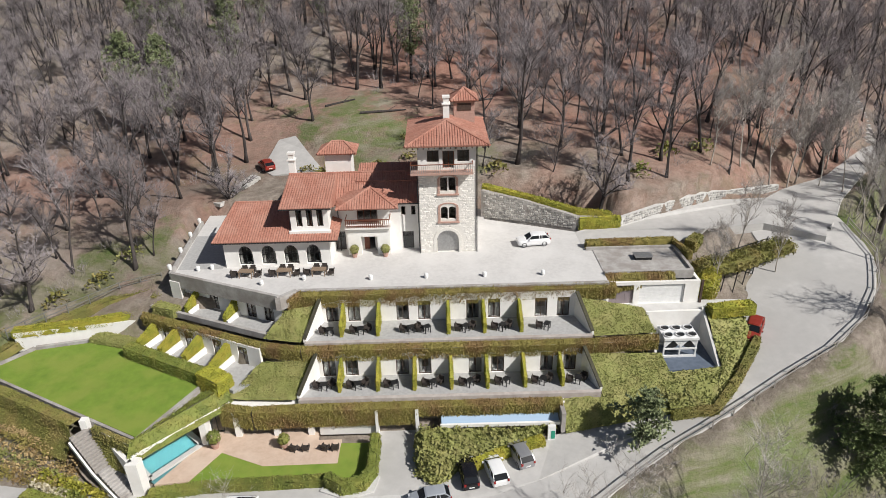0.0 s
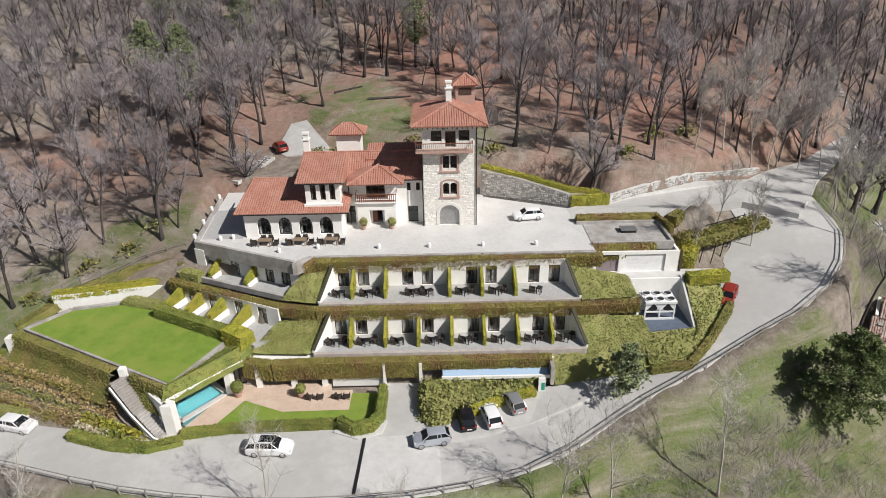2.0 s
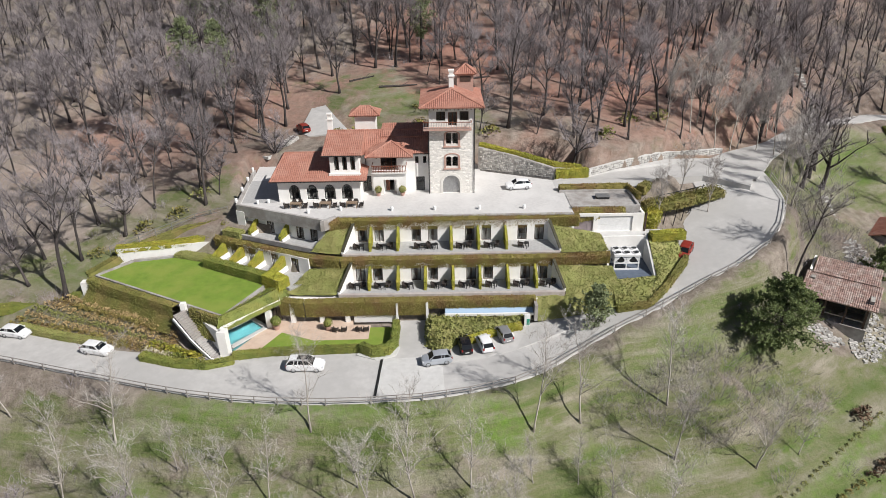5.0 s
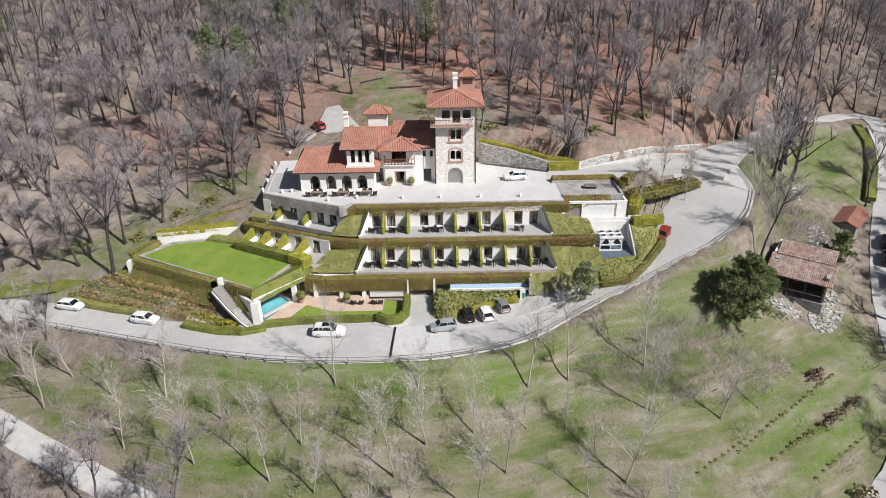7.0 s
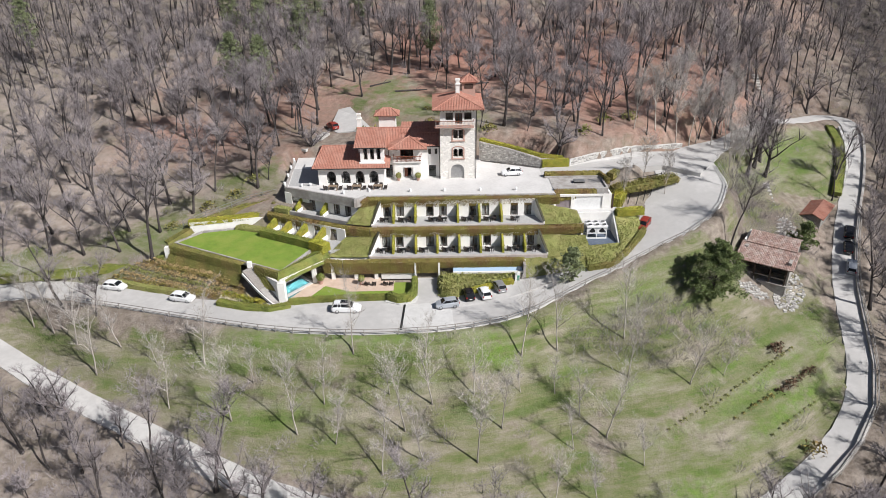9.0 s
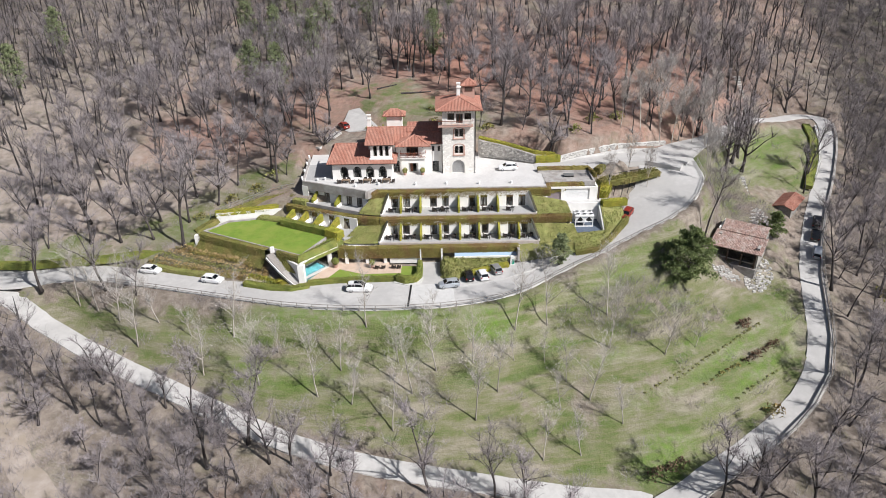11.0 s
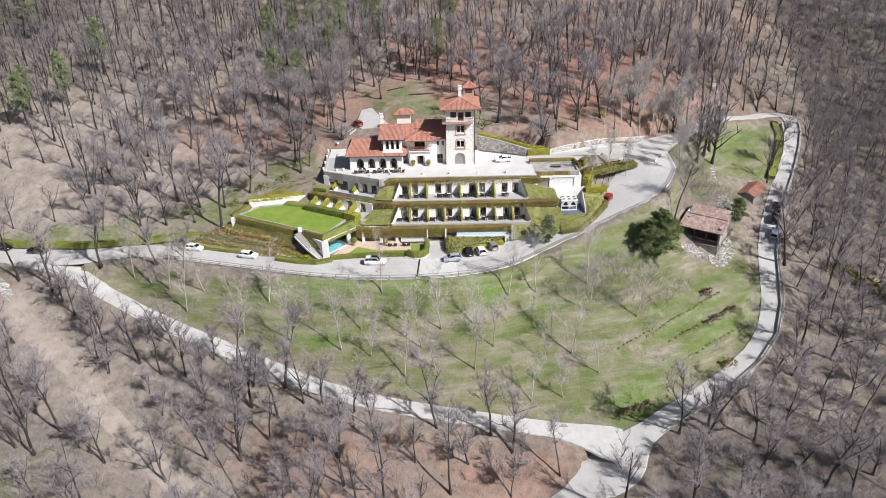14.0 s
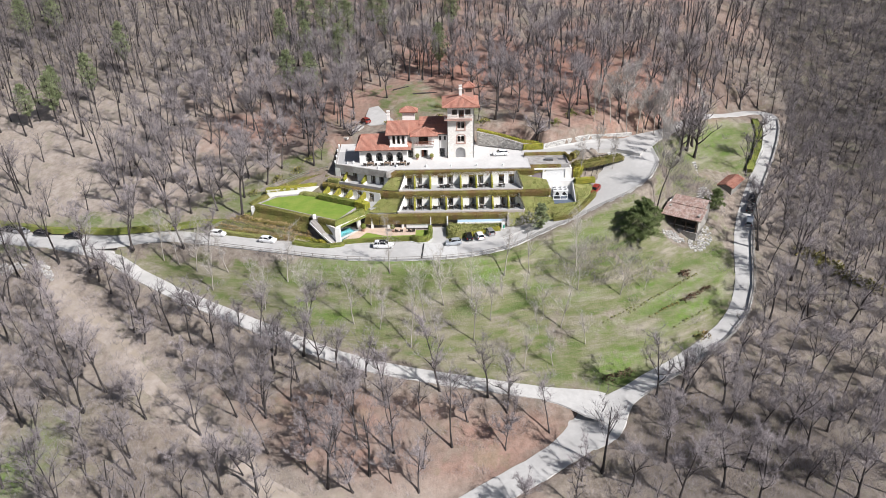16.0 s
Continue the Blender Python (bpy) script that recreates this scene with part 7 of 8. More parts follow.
def stone_wall(name, label, line, hs, thick, mat, stone, seed, category="wall"):
    """A wall along a line with height at each corner, its face set with rough stones."""
    r = random.Random(seed)
    t = thing(name, label, category, at=tuple(line[0]))
    core = Build()
    st = Build()
    for (p, q), (h0, h1) in zip(zip(line, line[1:]), zip(hs, hs[1:])):
        p, q = Vector(p), Vector(q)
        d = (q - p)
        L = math.hypot(d.x, d.y)
        u = Vector((d.x, d.y, 0)).normalized()
        n = Vector((u.y, -u.x, 0))
        core.extrude([tuple(p - Vector((0, 0, 0.8))), tuple(q - Vector((0, 0, 0.8))), tuple(q + Vector((0, 0, h1))), tuple(p + Vector((0, 0, h0)))], (0, 0, 0), tuple(-n * thick))
        z = 0.0
        while z < max(h0, h1):
            rowh = r.uniform(0.22, 0.36)
            x = r.uniform(-0.2, 0)
            while x < L:
                w = r.uniform(0.28, 0.62)
                f = min(1, max(0, (x + w / 2) / L))
                if z + rowh < h0 + (h1 - h0) * f + 0.12 and x + w < L + 0.1 and x > 0:
                    g = p + u * x
                    zb = p.z + (q.z - p.z) * f + z
                    k = r.uniform(0.02, 0.09)
                    a = [(0.03, 0.03), (w - 0.03, r.uniform(0.02, 0.06)), (w - 0.03, rowh - 0.03), (r.uniform(0.02, 0.08), rowh - 0.03)]
                    base = [g + u * i + Vector((0, 0, zb - g.z + j)) + n * 0.0 for i, j in a]
                    top = [g + u * (i * 0.86 + w * 0.07) + Vector((0, 0, zb - g.z + j * 0.86 + rowh * 0.07)) + n * k for i, j in a]
                    st.add(base + top, [(4, 5, 6, 7), (0, 1, 5, 4), (1, 2, 6, 5), (2, 3, 7, 6), (3, 0, 4, 7)])
                x += w
            z += rowh
    part("wall_core", core, mat, t)
    s = part("stones", st, stone, t)
    tagged(s, kind="stuff")
    return t


STONE_FACE = material("rough_wall_stones", (0.50, 0.48, 0.45), (0.32, 0.31, 0.29), 3.0, 0.95, bump=0.4, island=0.35)
TOWER_FACE = material("pale_wall_stones", (0.84, 0.81, 0.76), (0.70, 0.67, 0.62), 2.0, 0.95, bump=0.25, island=0.16)
stone_wall("retaining_wall", "rough grey stone retaining wall behind the terrace", [(7.3, 9.6, 0), (12.5, 7.6, 0), (18.2, 5.2, 0), (23.8, 5.9, 0)], (3.5, 2.8, 1.6, 1.0), 0.6, CONCRETE, STONE_FACE, 3)
stone_wall("retaining_wall", "pale low stone wall along the upper drive", [(23.8, 5.9, 0.0), (30, 9.6, -0.05), (36.5, 13.3, -0.3), (43, 15.8, -0.8), (49, 18.6, -1.0)], (1.0, 1.2, 1.3, 1.1, 0.7), 0.5, LIGHT_SLAB, STONE_FACE, 4)
hedge("bright yellow-green hedge on top of the retaining wall", [(7.6, 10.6, 3.4), (12.7, 8.5, 2.7), (18.6, 6.1, 1.6), (22.5, 6.4, 1.0)], 0.9, 0.55, HEDGE_YELLOW)
hedge("yellow-green climber on the retaining wall", [(18.6, 5.1, 0.2), (23.5, 5.6, 0.2)], 0.4, 1.2, HEDGE_YELLOW)

# stones on the tower's face
st = Build()
r_ = random.Random(17)
z = 0.05
while z < 9.2:
    rowh = r_.uniform(0.16, 0.26)
    x = 0.02
    while x < 6.0:
        w = min(r_.uniform(0.18, 0.46), 6.08 - x)
        blocked = any(x < hi and x + w > lo and z < zh and z + rowh > zl for lo, hi, zl, zh in ((1.42, 4.56, 0, 3.05), (1.95, 4.25, 3.5, 5.95), (1.95, 4.25, 6.7, 9.1)))
        if not blocked and w > 0.15:
            k = r_.uniform(0.008, 0.035)
            if r_.random() < 0.25:
                x += w
                continue
            st.add([(x + 0.02, -0.001, z + 0.02), (x + w - 0.02, -0.001, z + 0.02), (x + w - 0.02, -0.001, z + rowh - 0.02), (x + 0.02, -0.001, z + rowh - 0.02),
                    (x + 0.05, -k, z + 0.05), (x + w - 0.05, -k, z + 0.04), (x + w - 0.04, -k, z + rowh - 0.05), (x + 0.05, -k, z + rowh - 0.04)],
                   [(4, 5, 6, 7), (0, 1, 5, 4), (1, 2, 6, 5), (2, 3, 7, 6), (3, 0, 4, 7)])
        x += w
    z += rowh
tagged(part("stonework", st, TOWER_FACE, villa, "rough pale stones of the tower face"), kind="stuff")


# ---- terrace furniture, lamps and pots ----
def wicker_chair(x, y, z, turn):
    t = thing("armchair", "dark woven armchair at an outdoor table", "chair", "dark woven chairs")
    part("seat", Build().box(-0.28, 0.28, -0.28, 0.28, 0.30, 0.44), WICKER, t)
    part("backrest", Build().extrude([(-0.30, 0.24, 0.3), (-0.30, 0.34, 0.3), (-0.30, 0.42, 0.86), (-0.30, 0.34, 0.86)], (0, 0, 0), (0.6, 0, 0)), WICKER, t)
    for s in (-1, 1):
        part("armrest", Build().box(s * 0.33 - 0.05, s * 0.33 + 0.05, -0.28, 0.32, 0.28, 0.64), WICKER, t)
        for yy in (-0.24, 0.26):
            part("leg", Build().box(s * 0.27 - 0.03, s * 0.27 + 0.03, yy - 0.03, yy + 0.03, 0, 0.30), WICKER, t)
    t.matrix_world = pose(x, y, z, 0, 0, turn) @ Matrix.Scale(0.9, 4)
    return t


def table(x, y, z, turn, w=1.5, d=0.85, mat=None, label="rectangular wooden table on the terrace"):
    t = thing("table", label, "table", "outdoor tables")
    mat = mat or TABLE_WOOD
    for i in range(5):
        part("tabletop_slat", Build().box(-w / 2, w / 2, -d / 2 + i * d / 5 + 0.008, -d / 2 + (i + 1) * d / 5 - 0.008, 0.71, 0.75), mat, t)
    part("table_frame", Build().box(-w / 2 + 0.05, w / 2 - 0.05, -d / 2 + 0.05, d / 2 - 0.05, 0.63, 0.709), mat, t)
    for sx in (-1, 1):
        for sy in (-1, 1):
            part("leg", Build().box(sx * (w / 2 - 0.09) - 0.04, sx * (w / 2 - 0.09) + 0.04, sy * (d / 2 - 0.09) - 0.04, sy * (d / 2 - 0.09) + 0.04, 0, 0.63), mat, t)
    t.matrix_world = pose(x, y, z, 0, 0, turn)
    return t


for x in (-18.2, -14.2, -10.6):
    table(x, -4.6, 0.0, -4)
    for dx, dy, a in ((-0.4, 0.85, 0), (0.45, 0.85, 0), (-1.25, 0, 90), (1.25, 0, -90)):
        wicker_chair(x + dx, -4.6 + dy, 0.0, a)
for i, x in enumerate((-11.7, -10.6, -8.8, -7.9)):
    wicker_chair(x, -19.3, -10.2, 180 if i % 2 else 160)
for k, r in enumerate(ROWS_OF_ROOMS):
    for i, x in enumerate((-8.9, -5.9, -1.0, 0.6, 4.4, 8.0, 12.4)) if k == 0 else enumerate((-9.2, -6.0, -2.5, 1.1, 4.6, 8.0, 11.5, 14.8)):
        y = r["yf"] + 1.25
        table(x, y, r["floor"], 10 * i, 0.7, 0.6, METAL_DARK, "small dark metal table on a balcony")
        wicker_chair(x - 0.7, y + 0.2, r["floor"], 70)
        if (i + k) % 3:
            wicker_chair(x + 0.6, y + 0.45, r["floor"], -40)


def lamp(x, y, z, h=0.55, label="short white lantern on the paving"):
    t = thing("lantern", label, "lamp", "white lanterns")
    part("base", Build().lathe((x, y, z), [(0.16, 0), (0.17, 0.06), (0.10, 0.10)], 12), WHITE_METAL, t)
    part("shade", Build().lathe((x, y, z), [(0.15, 0.10), (0.22, 0.16), (0.22, h - 0.08), (0.14, h)], 12), WHITE_METAL, t)
    return t


for x, y in ((-5.1, -5.9), (0.6, -5.9), (6.6, -5.9), (12.6, -5.9), (-23.8, -2.9), (-22.4, -2.6), (-16.2, -6.4), (-12.0, -5.6)):
    lamp(x, y, 0.0)
for i in range(4):
    f = i / 3
    lamp(-26.6 - 0.9 * f, -3.3 + 12.4 * f, 0.45, 0.6, "white globe lantern on the terrace parapet")


def pot_plant(x, y, z, s=1.0, label="clipped round bush in a stone pot beside the door", mat=None):
    t = thing("potted_bush", label, "plant", "potted bushes")
    part("pot", Build().lathe((x, y, z), [(0.22 * s, 0), (0.34 * s, 0.45 * s), (0.36 * s, 0.5 * s), (0.3 * s, 0.48 * s)], 14), STONE_PINK, t)
    leaf = Build()
    for i in range(int(420 * s)):
        d = Vector((nrng.normal(), nrng.normal(), nrng.normal())).normalized()
        c = Vector((x, y, z + 0.95 * s)) + d * 0.5 * s * (0.75 + 0.3 * nrng.random())
        e = d.cross(Vector((nrng.normal(), nrng.normal(), nrng.normal()))).normalized() * 0.07
        f = d.cross(e).normalized() * 0.09 + d * 0.04
        leaf.add([c - e, c + f, c + e, c - f], [(0, 1, 2, 3)])
    part("bush", leaf, mat or SEDGE, t)
    return t


pot_plant(-7.3, -0.65, 0.0)
pot_plant(-3.9, -0.65, 0.0)
pot_plant(-19.0, -18.6, -10.2, 1.3, "leafy bush in a pot by the pool", HEDGE_GREEN)
pot_plant(-12.6, -18.9, -10.2, 1.1, "leafy bush in a pot on the patio", HEDGE_GREEN)

# chiller in the plant yard
ch = thing("chiller", "large white rooftop chiller unit with fans on a frame", "machine", at=(25.3, -11.2, -6.15))
for x in (23.7, 25.25, 26.8):
    for y in (-12.2, -10.2):
        part("frame_post", Build().box(x - 0.07, x + 0.07, y - 0.07, y + 0.07, -6.15, -4.0), WHITE_METAL, ch)
for y in (-12.3, -10.25):
    part("frame_base", Build().box(23.6, 26.9, y, y + 0.15, -6.15, -5.95), WHITE_METAL, ch)
part("frame_rail", Build().box(23.6, 26.9, -12.3, -12.18, -5.25, -5.1), WHITE_METAL, ch)
for i, x in enumerate((23.75, 25.3)):
    for y0 in (-12.2,):
        part("coil", Build().extrude([(x, y0, -4.15), (x + 1.5, y0, -4.15), (x + 1.12, y0, -5.0), (x + 0.75, y0, -5.1), (x + 0.38, y0, -5.0)], (0, 0, 0), (0, 2.0, 0)), METAL_DARK, ch, "dark condenser coil")
        for s in (0, 1):
            part("coil_panel", Build().extrude([(x + s * 1.5, y0 - 0.05, -4.15), (x + 0.75, y0 - 0.05, -4.15 - 0.0), (x + s * 1.5, y0 - 0.05, -5.05)], (0, 0, 0), (0, 0.04, 0)), WHITE_METAL, ch)
part("top_panel", Build().box(23.55, 26.95, -12.4, -10.0, -4.15, -3.9), WHITE_METAL, ch)
for x in (24.1, 25.25, 26.4):
    for y in (-11.8, -10.6):
        fan = part("fan_ring", Build().lathe((x, y, -3.9), [(0.46, 0), (0.46, 0.16), (0.40, 0.16), (0.40, 0.02)], 20), WHITE_METAL, ch)
        part("fan_grille", Build().lathe((x, y, -3.9), [(0.40, 0.05), (0.05, 0.10)], 16), METAL_DARK, fan)
part("side_box", Build().box(24.2, 26.2, -9.95, -9.3, -6.15, -4.4), WHITE_METAL, ch)

# sign totem, deck skylight, steps
sg = thing("sign_totem", "white sign pillar with a green panel beside the car park", "sign", at=(11.8, -18.9, -10.2))
part("pillar", Build().box(11.45, 12.15, -19.0, -18.7, -10.3, -8.5), WHITE_METAL, sg)
part("panel", Build().box(11.75, 12.1, -19.03, -19.003, -9.9, -9.0), GREEN_PAINT, sg, "green sign panel")
part("foot", Build().box(11.2, 12.4, -19.3, -18.5, -10.36, -10.25), LIGHT_SLAB, sg)
dk = thing("roof_hatch", "small grey hatch box on the roof deck", "hatch", at=(23.6, -3, 0.06))
part("curb", Build().box(22.9, 24.6, -3.4, -2.4, 0.06, 0.4), METAL_DARK, dk)
part("lid", Build().box(22.8, 24.7, -3.5, -2.3, 0.4, 0.5), METAL_GREY, dk)


def stairs(name, label, p, q, width, count, mat):
    """Steps from p up to q."""
    t = thing(name, label, "stairs", at=p)
    p, q = Vector(p), Vector(q)
    d = q - p
    u = Vector((d.x, d.y, 0)).normalized()
    n = Vector((-u.y, u.x, 0)) * width / 2
    for i in range(count):
        a = p + d * (i / count)
        b = p + d * ((i + 1.15) / count)
        zt = p.z + d.z * (i + 1) / count
        poly = [(a - n), (b - n), (b + n), (a + n)]
        part("step", Build().prism([(v.x, v.y) for v in poly[::1]], zt - 0.45, zt), mat, t)
    return t


stairs("stairs", "pale grey steps curving down from the lawn gate", (-27.1, -22.3, -8.5), (-29.6, -20.5, -6.3), 1.7, 12, WOOD_GREY)
stairs("stairs", "pale curved garden steps beside the pool", (-24.6, -23.9, -10.35), (-27.0, -22.4, -8.6), 1.5, 10, CONCRETE)
rimw = Build()
cw = [(-30.1, -21.4, -6.7), (-27.7, -23.2, -8.5), (-26.3, -24.1, -9.4), (-25.2, -24.8, -10.0), (-24.4, -25.0, -10.2), (-23.7, -24.6, -10.2)]
for p, q in zip(cw, cw[1:]):
    rimw.beam(p, q, 0.16, 0.4)
part("garden_stair_wall", rimw, PLASTER, hotel, "curved white wall beside the steps")
part("lawn_gate_pier", Build().box(-29.6, -29.0, -20.1, -19.5, -7.2, -5.45), PLASTER, hotel, "white pier at the lawn edge")
part("lawn_gate_pier", Build().box(-44.9, -43.9, -13.3, -12.4, -8.4, -6.2), PLASTER, hotel)
stairs("stairs", "rough stone steps climbing the slope beside the villa", (-26.4, 12.6, 1.5), (-22.6, 18.8, 3.0), 1.5, 12, RUBBLE)
stairs("stairs", "old stone steps between barn and upper lane", (60.5, -4.2, height(60.5, -4.2)), (64.0, 12.4, height(64, 12.4)), 1.5, 16, RUBBLE)
stairs("stairs", "white stone steps up into the wood", (76.5, 42.0, height(76.5, 42)), (78.5, 56.0, height(78.5, 56)), 2.2, 16, RUBBLE)

# yard behind the villa
yard = [(-13.6, 19.4), (-20.6, 19.8), (-22.6, 22.0), (-21.6, 29.8), (-19.0, 29.6), (-16.6, 25.0)]
structure("back_yard", Build().prism(yard[::-1], [height(*p) - 0.5 for p in yard[::-1]], [height(*p) + 0.12 for p in yard[::-1]]), ASPHALT, "pale paved yard behind the villa")

# ---- flower beds on the slope below the lawn ----
def bed_row(label, p, q, count, mat, size, seed, w=0.5):
    """A row of small plants, too many to count, as one object."""
    r = random.Random(seed)
    leaf = Build()
    for i in range(count):
        f = (i + r.uniform(-0.2, 0.2)) / count
        x, y = p[0] + (q[0] - p[0]) * f, p[1] + (q[1] - p[1]) * f
        g = Vector((x, y, height(x, y)))
        s = size * r.uniform(0.75, 1.25)
        for k in range(46):
            a, u = r.uniform(0, math.tau), r.random()
            c = g + Vector((math.cos(a) * w * s * u, math.sin(a) * w * s * u, 0.55 * s * (1 - u * u) * r.uniform(0.4, 1.1)))
            d = Vector((r.gauss(0, 1), r.gauss(0, 1), r.gauss(0.5, 0.7))).normalized() * 0.2 * s
            e = d.cross(Vector((r.gauss(0, 1), r.gauss(0, 1), r.gauss(0, 1)))).normalized() * 0.09 * s
            leaf.add([c - e, c + d * 0.5 + e, c + d, c - d * 0.3 - e], [(0, 1, 2, 3)])
    tagged(part("bedding_plants", leaf, mat), label, "plants", "", "stuff")


for k in range(7):
    f = k / 6
    p = (-47.0 - 7.0 * f, -13.6 - 1.8 * f)
    q = (-29.8 + 0.5 * f, -21.2 - 2.6 * f)
    bed_row(*(("russet bedding plants in a row on the slope", p, q, 32, RED_PLANT) if k in (0, 2, 4) else ("olive-green bedding plants in a row on the slope", p, q, 32, (SEDGE if k == 3 else VINE))), 1.1, 40 + k)
bed_row("cream flowering shrubs below the lawn", (-33.5, -22.6), (-27.0, -25.0), 16, PALE_FLOWER, 1.3, 60)
bed_row("yellow-green shrubs below the lawn", (-33.0, -21.6), (-26.4, -24.4), 16, HEDGE_YELLOW, 1.6, 61)
bed_row("yellow-green shrubs below the lawn", (-31.0, -23.4), (-26.4, -25.2), 12, HEDGE_GREEN, 1.6, 62)
hedge("low clipped hedge between the flower bed and the drive", [(-33.5, -26.4 + 2.6, -10.3), (-29.0, -25.3, -10.4), (-25.4, -25.8, -10.4), (-22.6, -24.9, -10.4)], 1.1, 0.6, HEDGE_GREEN)
hedge("low grey-green hedge along the drive", [(-52.0, -16.6, -10.6), (-45.0, -19.2, -10.6), (-39.5, -20.6, -10.6)], 1.0, 0.55, SEDGE)
hedge("long rough hedge on the bank above the drive", [(-110, -5.5, -12.8), (-92, -12.0, -12.0), (-76, -14.6, -11.3), (-62, -14.0, -10.6), (-50, -13.2, -9.6), (-45.2, -12.9, -8.6)], 1.4, 0.9, HEDGE_GREEN, density=30)
hedge("low green hedge on the bank behind the lawn", [(-46, -9.5, -7.6), (-41, -5.2, -5.6), (-34.5, -2.2, -4.2), (-29.2, -1.6, -3.0)], 1.5, 0.7, IVY, density=40)
hedge("dark hedge at the corner of the terrace", [(-28.6, -3.6, -3.6), (-28.2, 3.0, -2.4)], 1.4, 0.9, IVY)
hedge("clipped hedge on the terrace bank", [(-28.2, -4.9, -3.4), (-25.6, -6.0, -3.4)], 1.3, 0.7, SEDGE)

# trellis and climbers right of the garage
tr = thing("trellis", "dark metal trellis frames beside the garage", "trellis", at=(33.5, -4, -2))
for i, (x, y) in enumerate(((30.6, -4.5), (32.2, -4.2), (33.8, -3.6), (35.4, -2.4), (37.0, -1.0), (38.6, 0.6))):
    zz = height(x, y)
    part("upright", Build().beam((x, y, zz - 0.2), (x + 0.9, y + 1.2, zz + 3.2), 0.10), METAL_DARK, tr)
for h in (1.0, 2.0, 3.0):
    f = h / 3.4
    part("cross_bar", Build().beam((30.6 + 0.9 * f, -4.5 + 1.2 * f, height(30.6, -4.5) + h), (38.6 + 0.9 * f, 0.6 + 1.2 * f, height(38.6, 0.6) + h), 0.08), METAL_DARK, tr)
hedge("loose green climber on the trellis bank", [(29.5, -3.4, -1.5), (33.2, -2.8, -1.3), (37, -0.6, -1.4), (42, 2.2, -1.6)], 2.2, 0.8, IVY, density=60, size=0.25, thick=0.6)
hedge("bright leafy shrubs beside the garage", [(29.4, -6.6, -2.8), (30.8, -4.2, -2.0)], 1.6, 1.3, HEDGE_YELLOW, size=0.2, thick=0.4)
hedge("dark shrubs on the forecourt edge", [(29.6, -0.6, -0.2), (31.2, 1.2, -0.2)], 1.3, 1.0, IVY)

# ---- barn and shed ----
def local(o, ang, z):
    return Matrix.Translation((o[0], o[1], z)) @ Matrix.Rotation(ang, 4, "Z")


def moved(b, M):
    b.v = [tuple(M @ Vector(p)) for p in b.v]
    return b


barn = thing("barn", "old stone barn with a worn clay-tile roof and open front", "building", at=(54, -11, -14))
MB = local((49.3, -12.2), math.atan2(-4.3, 6.0), 0.5)
bz = -14.0
part("barn_wall", moved(Build().box(0.2, 0.7, 2.4, 8.6, bz - 1.5, -9.2), MB), STONE_GREY, barn, "rough stone side wall")
part("barn_wall", moved(Build().box(7.3, 7.8, 0.4, 8.6, bz - 1.5, -9.6), MB), STONE_GREY, barn)
part("barn_wall", moved(Build().box(0.7, 7.3, 8.1, 8.6, bz - 1.5, -9.0), MB), STONE_GREY, barn)
part("inner_wall", moved(Build().box(0.7, 7.3, 4.2, 4.5, bz - 1.5, -9.3), MB), ROOM_SHADE, barn)
part("barn_floor", moved(Build().box(0.0, 7.8, 0.0, 8.6, bz - 1.5, bz + 0.3), MB), CONCRETE, barn)
for x in (0.3, 2.7, 5.1, 7.4):
    part("post", moved(Build().box(x - 0.12, x + 0.12, 0.2, 0.44, bz + 0.3, -10.5), MB), WOOD_DARK, barn)
part("beam", moved(Build().box(0, 7.8, 0.2, 0.44, -10.6, -10.35), MB), WOOD_DARK, barn)
part("front_rail", moved(Build().box(0.4, 7.3, 0.25, 0.38, bz + 1.2, bz + 1.35), MB), WOOD_GREY, barn)
for k, pts in enumerate(([(-0.5, -0.6, -10.45), (8.4, -0.6, -10.45), (8.4, 3.9, -9.0), (-0.5, 3.9, -9.0)], [(0.2, 3.6, -8.95), (7.9, 3.6, -8.95), (7.9, 6.6, -7.9), (0.2, 6.6, -7.9)], [(7.9, 9.6, -9.2), (0.2, 9.6, -9.2), (0.2, 6.6, -7.9), (7.9, 6.6, -7.9)])):
    b = Build()
    roof_plane(b, pts, 0.24, 0.09)
    part("roof", moved(b, MB), TILE_OLD, barn, "weathered mottled clay tiles")
part("gable_trim", moved(Build().beam((-0.1, 3.8, -9.0), (-0.1, 8.6, -9.0), 0.3, 0.5), MB), PLASTER, barn)

shed = thing("shed", "small shed with a dull red tiled roof", "building", at=(71.5, 6, -12))
MS = local((68.0, 4.2), math.atan2(-0.67, 0.74), 0)
part("shed_wall", moved(Build().box(0.2, 0.5, 0.3, 7.0, -13.4, -9.6).box(3.1, 3.4, 0.3, 7.0, -13.4, -9.9).box(0.5, 3.1, 0.3, 0.6, -13.4, -9.7).box(0.5, 3.1, 6.7, 7.0, -13.4, -9.3), MS), STONE_GREY, shed)
b = Build()
roof_plane(b, [(3.9, -0.2, -9.9), (3.9, 7.5, -9.5), (1.8, 7.5, -8.7), (1.8, -0.2, -9.1)], 0.26)
roof_plane(b, [(-0.3, 7.5, -9.5), (-0.3, -0.2, -9.9), (1.8, -0.2, -9.1), (1.8, 7.5, -8.7)], 0.26)
part("roof", moved(b, MS), TILE_RED, shed, "dull red clay tiles")


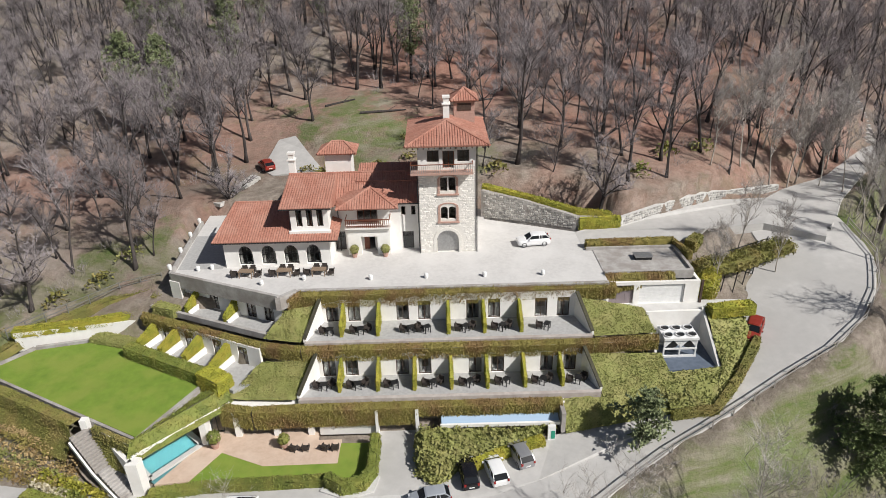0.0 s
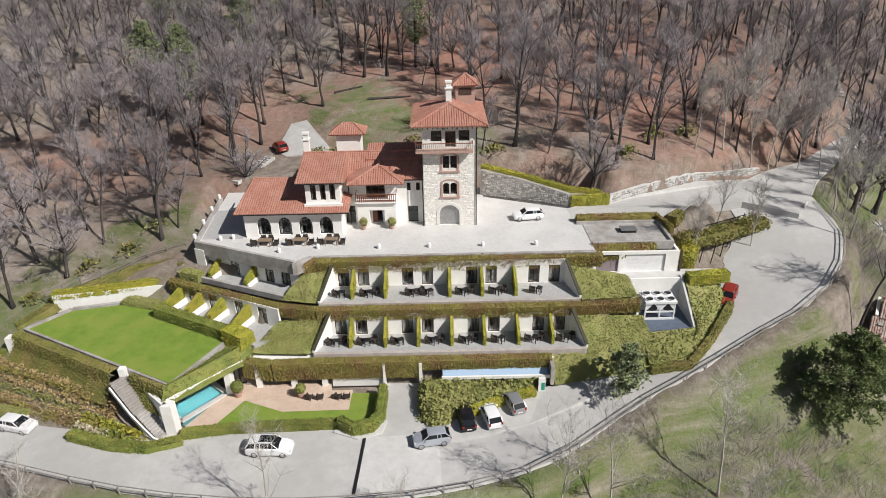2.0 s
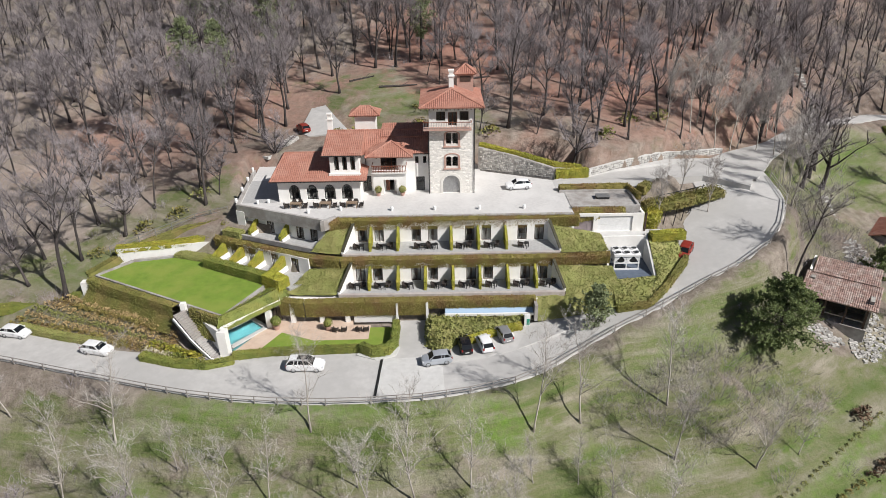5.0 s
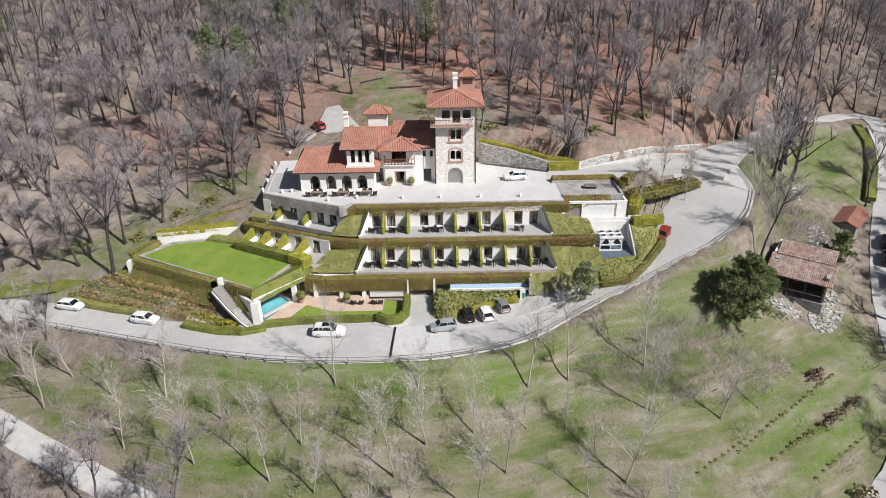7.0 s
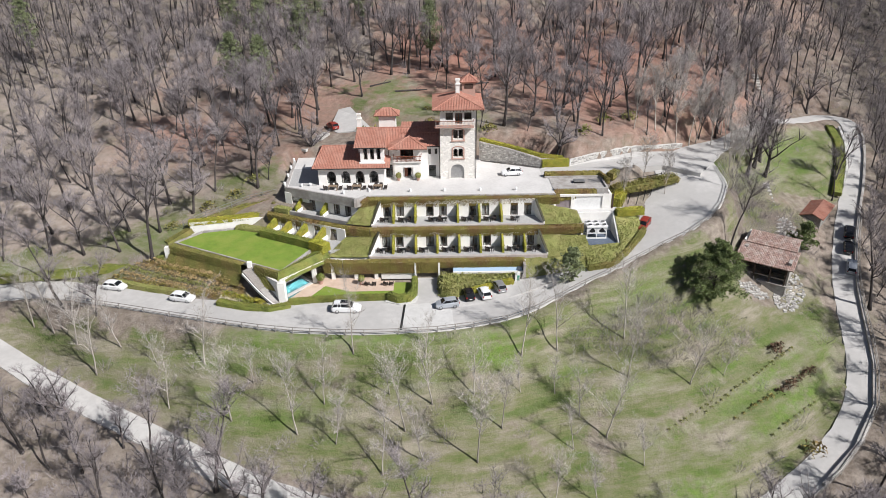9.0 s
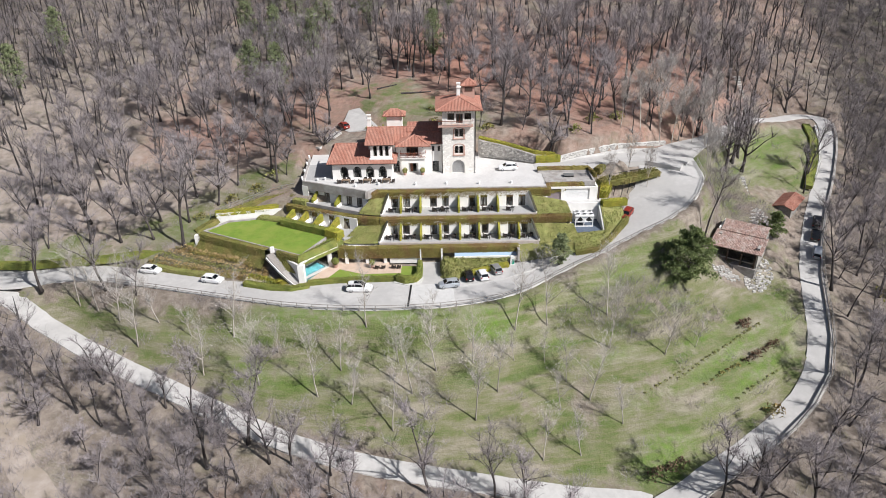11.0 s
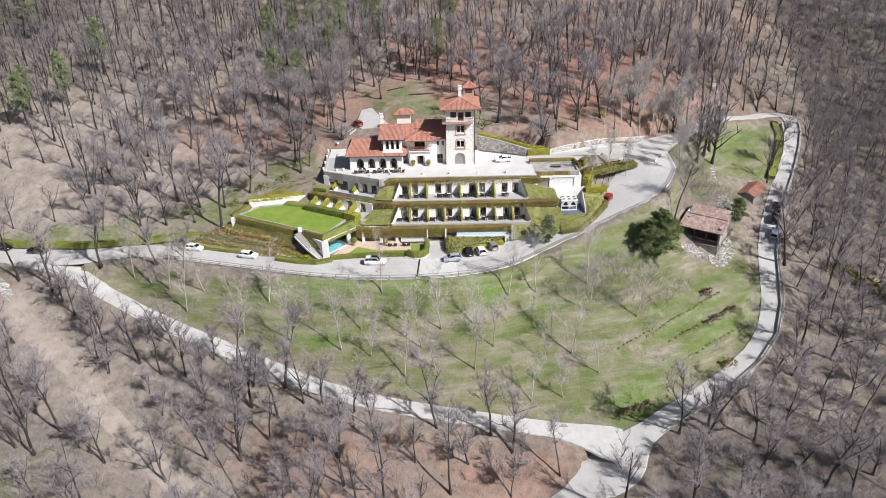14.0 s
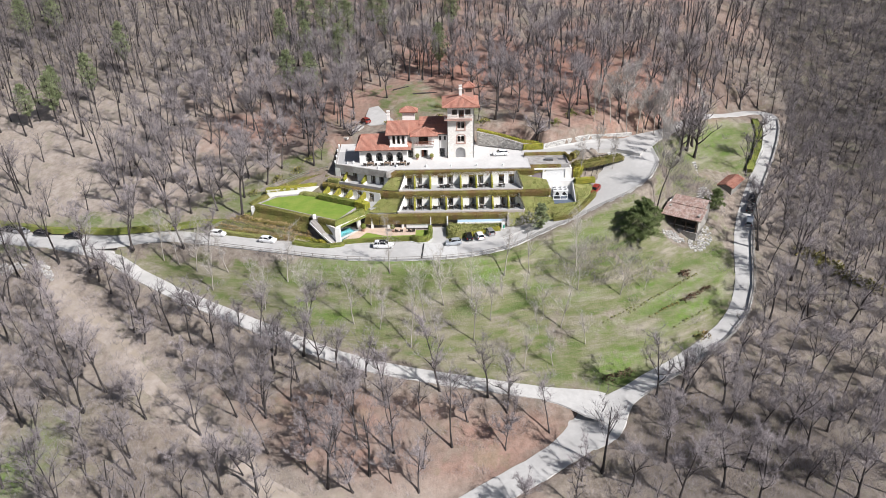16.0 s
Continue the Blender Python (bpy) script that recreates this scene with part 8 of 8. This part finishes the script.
def rubble(label, cx, cy, rx, ry, count, seed, size=0.35, turn=0.0):
    """A heap of loose stones."""
    r = random.Random(seed)
    b = Build()
    for i in range(count):
        a, u = r.uniform(0, math.tau), math.sqrt(r.random())
        ex, ey = math.cos(a) * rx * u, math.sin(a) * ry * u
        x, y = cx + ex * math.cos(turn) - ey * math.sin(turn), cy + ex * math.sin(turn) + ey * math.cos(turn)
        s = size * r.uniform(0.5, 1.4)
        zz = height(x, y) + 0.05
        v = [(x + s * sx * r.uniform(0.3, 0.6), y + s * sy * r.uniform(0.3, 0.6), zz + s * sz * r.uniform(0.25, 0.5)) for sx in (-1, 1) for sy in (-1, 1) for sz in (-1, 1)]
        b.add(v, [(0, 1, 3, 2), (4, 6, 7, 5), (0, 4, 5, 1), (2, 3, 7, 6), (0, 2, 6, 4), (1, 5, 7, 3)])
    tagged(part("rubble", b, RUBBLE), label, "stones", "", "stuff")


rubble("pale loose stones on the slope below the barn", 57.2, -15.4, 4.6, 2.2, 240, 1, turn=0.9)
rubble("pale stones beside the shed", 63.5, -1.5, 1.6, 3.6, 110, 2)
rubble("stones at the foot of the barn", 50.5, -16.6, 2.6, 1.3, 90, 3)
rubble("pale stones down the bank from the drive", -87.0, -26.0, 4.6, 0.8, 130, 5, 0.4, -0.85)
rubble("pale stones along the inner edge of the drive", -80.0, -13.7, 19.0, 0.45, 170, 6, 0.45, -0.09)
rubble("pale stones at the bend of the lane", -97, -24.5, 5.0, 2.0, 120, 4)
stone_wall("retaining_wall", "pale stone wall on the inner side of the lane", [(82.5, 16.0, -9.6), (88.0, 24.5, -8.2), (92.0, 33.0, -6.6), (95.2, 42.0, -5.0)], (0.9, 0.9, 0.9, 0.7), 0.5, LIGHT_SLAB, STONE_FACE, 7)
stone_wall("kerb_wall", "low dark stone wall on the outer edge of the lane", [(p[0], p[1], p[2]) for p in offset_line("top", 0.29, 0.74, -1, 0.05, 5)][::-1], [0.5] * len(offset_line("top", 0.29, 0.74, -1, 0.05, 5)), 0.4, CONCRETE, STONE_FACE, 8)
hedge("yellow-green grass hedge along the inner edge of the lane", [(79.5, 13.0, -9.6), (86.0, 24.0, -7.4), (90.5, 34.0, -5.6), (92.5, 42.0, -4.4)], 1.8, 0.5, HEDGE_GREEN, density=35)

# low vineyard rows on the meadow
BROWN_LEAF = material("withered_brown_leaf", (0.20, 0.125, 0.075), (0.12, 0.075, 0.05), 1.5, 0.85, island=0.3)
for p, q, count, mt, size in (((35.9, -38.4), (53.7, -26.2), 20, SEDGE, 0.7), ((40, -38.8), (47.5, -34.4), 7, VINE, 0.9), ((48, -34.2), (55.5, -29.6), 9, BROWN_LEAF, 1.5), ((49.5, -27.8), (51.5, -26.2), 3, BROWN_LEAF, 1.9), ((30, -41.2), (38, -36.4), 9, SEDGE, 0.6), ((44.5, -40.6), (54, -34.2), 9, SEDGE, 0.7)):
    bed_row("low brown shrubs in a row on the meadow", p, q, count, mt, size, 80 + count)
bed_row("dark green evergreen thicket under the bare trees", (80, -18.5), (91.5, -30.5), 16, IVY, 3.4, 97, 0.6)
bed_row("brown undergrowth beside the lane", (28.5, -51.8), (34, -49.6), 7, BROWN_LEAF, 1.6, 98, 0.8)
for i, (x, y, s, mt) in enumerate(((-36, 0.5, 2.2, IVY), (-41, -1.0, 2.0, IVY), (-33.5, 3.2, 1.8, SEDGE), (-46, -5.5, 1.8, IVY), (4, 13.5, 2.2, HEDGE_GREEN), (-3, 14.5, 2.0, IVY), (-13.4, 14.2, 2.2, IVY), (10, 14.5, 2.4, IVY), (33, 18, 2.2, HEDGE_GREEN), (28, 13, 2.0, HEDGE_GREEN), (38, 20, 2.4, SEDGE), (50, -42, 2.0, VINE))):
    bed_row("low evergreen shrubs on the slope", (x - 0.6, y), (x + 0.6, y + 0.5), 2, mt, s, 100 + i, 0.7)


for i, (x, y, turn, ln) in enumerate(((-6, 33, 0.2, 7.0), (2, 30, -0.3, 5.5), (-13, 37, 0.5, 5.0), (8, 36, 0.1, 6.0))):
    d = Vector((math.cos(turn), math.sin(turn), 0)) * ln / 2
    a, c = Vector((x, y, 0)) - d, Vector((x, y, 0)) + d
    a.z, c.z = height(a.x, a.y) + 0.14, height(c.x, c.y) + 0.14
    log = thing("fallen_log", "fallen grey tree trunk lying in the clearing", "log", "fallen logs", at=tuple(a))
    part("trunk", Build().tube([a, a.lerp(c, 0.5), c], [0.22, 0.18, 0.10], 7), BARK, log)
    part("snag", Build().tube([a.lerp(c, 0.6), a.lerp(c, 0.75) + Vector((0.3, 0.2, 0.7))], [0.07, 0.03], 5), BARK, log)
for i, (x, y, s) in enumerate(((-15.5, 19.5, 1.9), (-12.8, 17.0, 2.0), (-10.5, 16.5, 1.7), (-5.5, 17.0, 1.9), (-1.5, 18.5, 1.8), (3.0, 17.0, 2.2), (-2, 24, 1.4), (4, 26, 1.5))):
    bed_row("dark evergreen shrubs behind the villa", (x - 0.6, y), (x + 0.7, y + 0.3), 2, IVY, s, 130 + i, 0.7)

# dirt track through the lower wood
dt = TRACK
b = Build()
for i, p in enumerate(dt):
    d = dt[min(i + 1, len(dt) - 1)] - dt[max(i - 1, 0)]
    s = Vector((d.y, -d.x, 0)).normalized()
    for u in (-1.5, -0.5, 0.5, 1.5):
        w = u * (1.1 + 0.5 * noise.noise(Vector((i * 0.35, u, 1.0))))
        x, y = p.x + s.x * w, p.y + s.y * w
        b.v.append((x, y, height(x, y) + 0.10 - 0.06 * abs(u)))
b.n = len(b.v)
b.f = [(i * 4 + k, i * 4 + k + 1, i * 4 + k + 5, i * 4 + k + 4) for i in range(len(dt) - 1) for k in range(3)]
structure("dirt_track", b, material("dry_earth", (0.40, 0.345, 0.30), (0.31, 0.26, 0.22), 0.8, 0.95, bump=0.4, c=(0.30, 0.25, 0.19), c_scale=0.3, c_amount=0.6), "pale dry earth track through the lower wood")
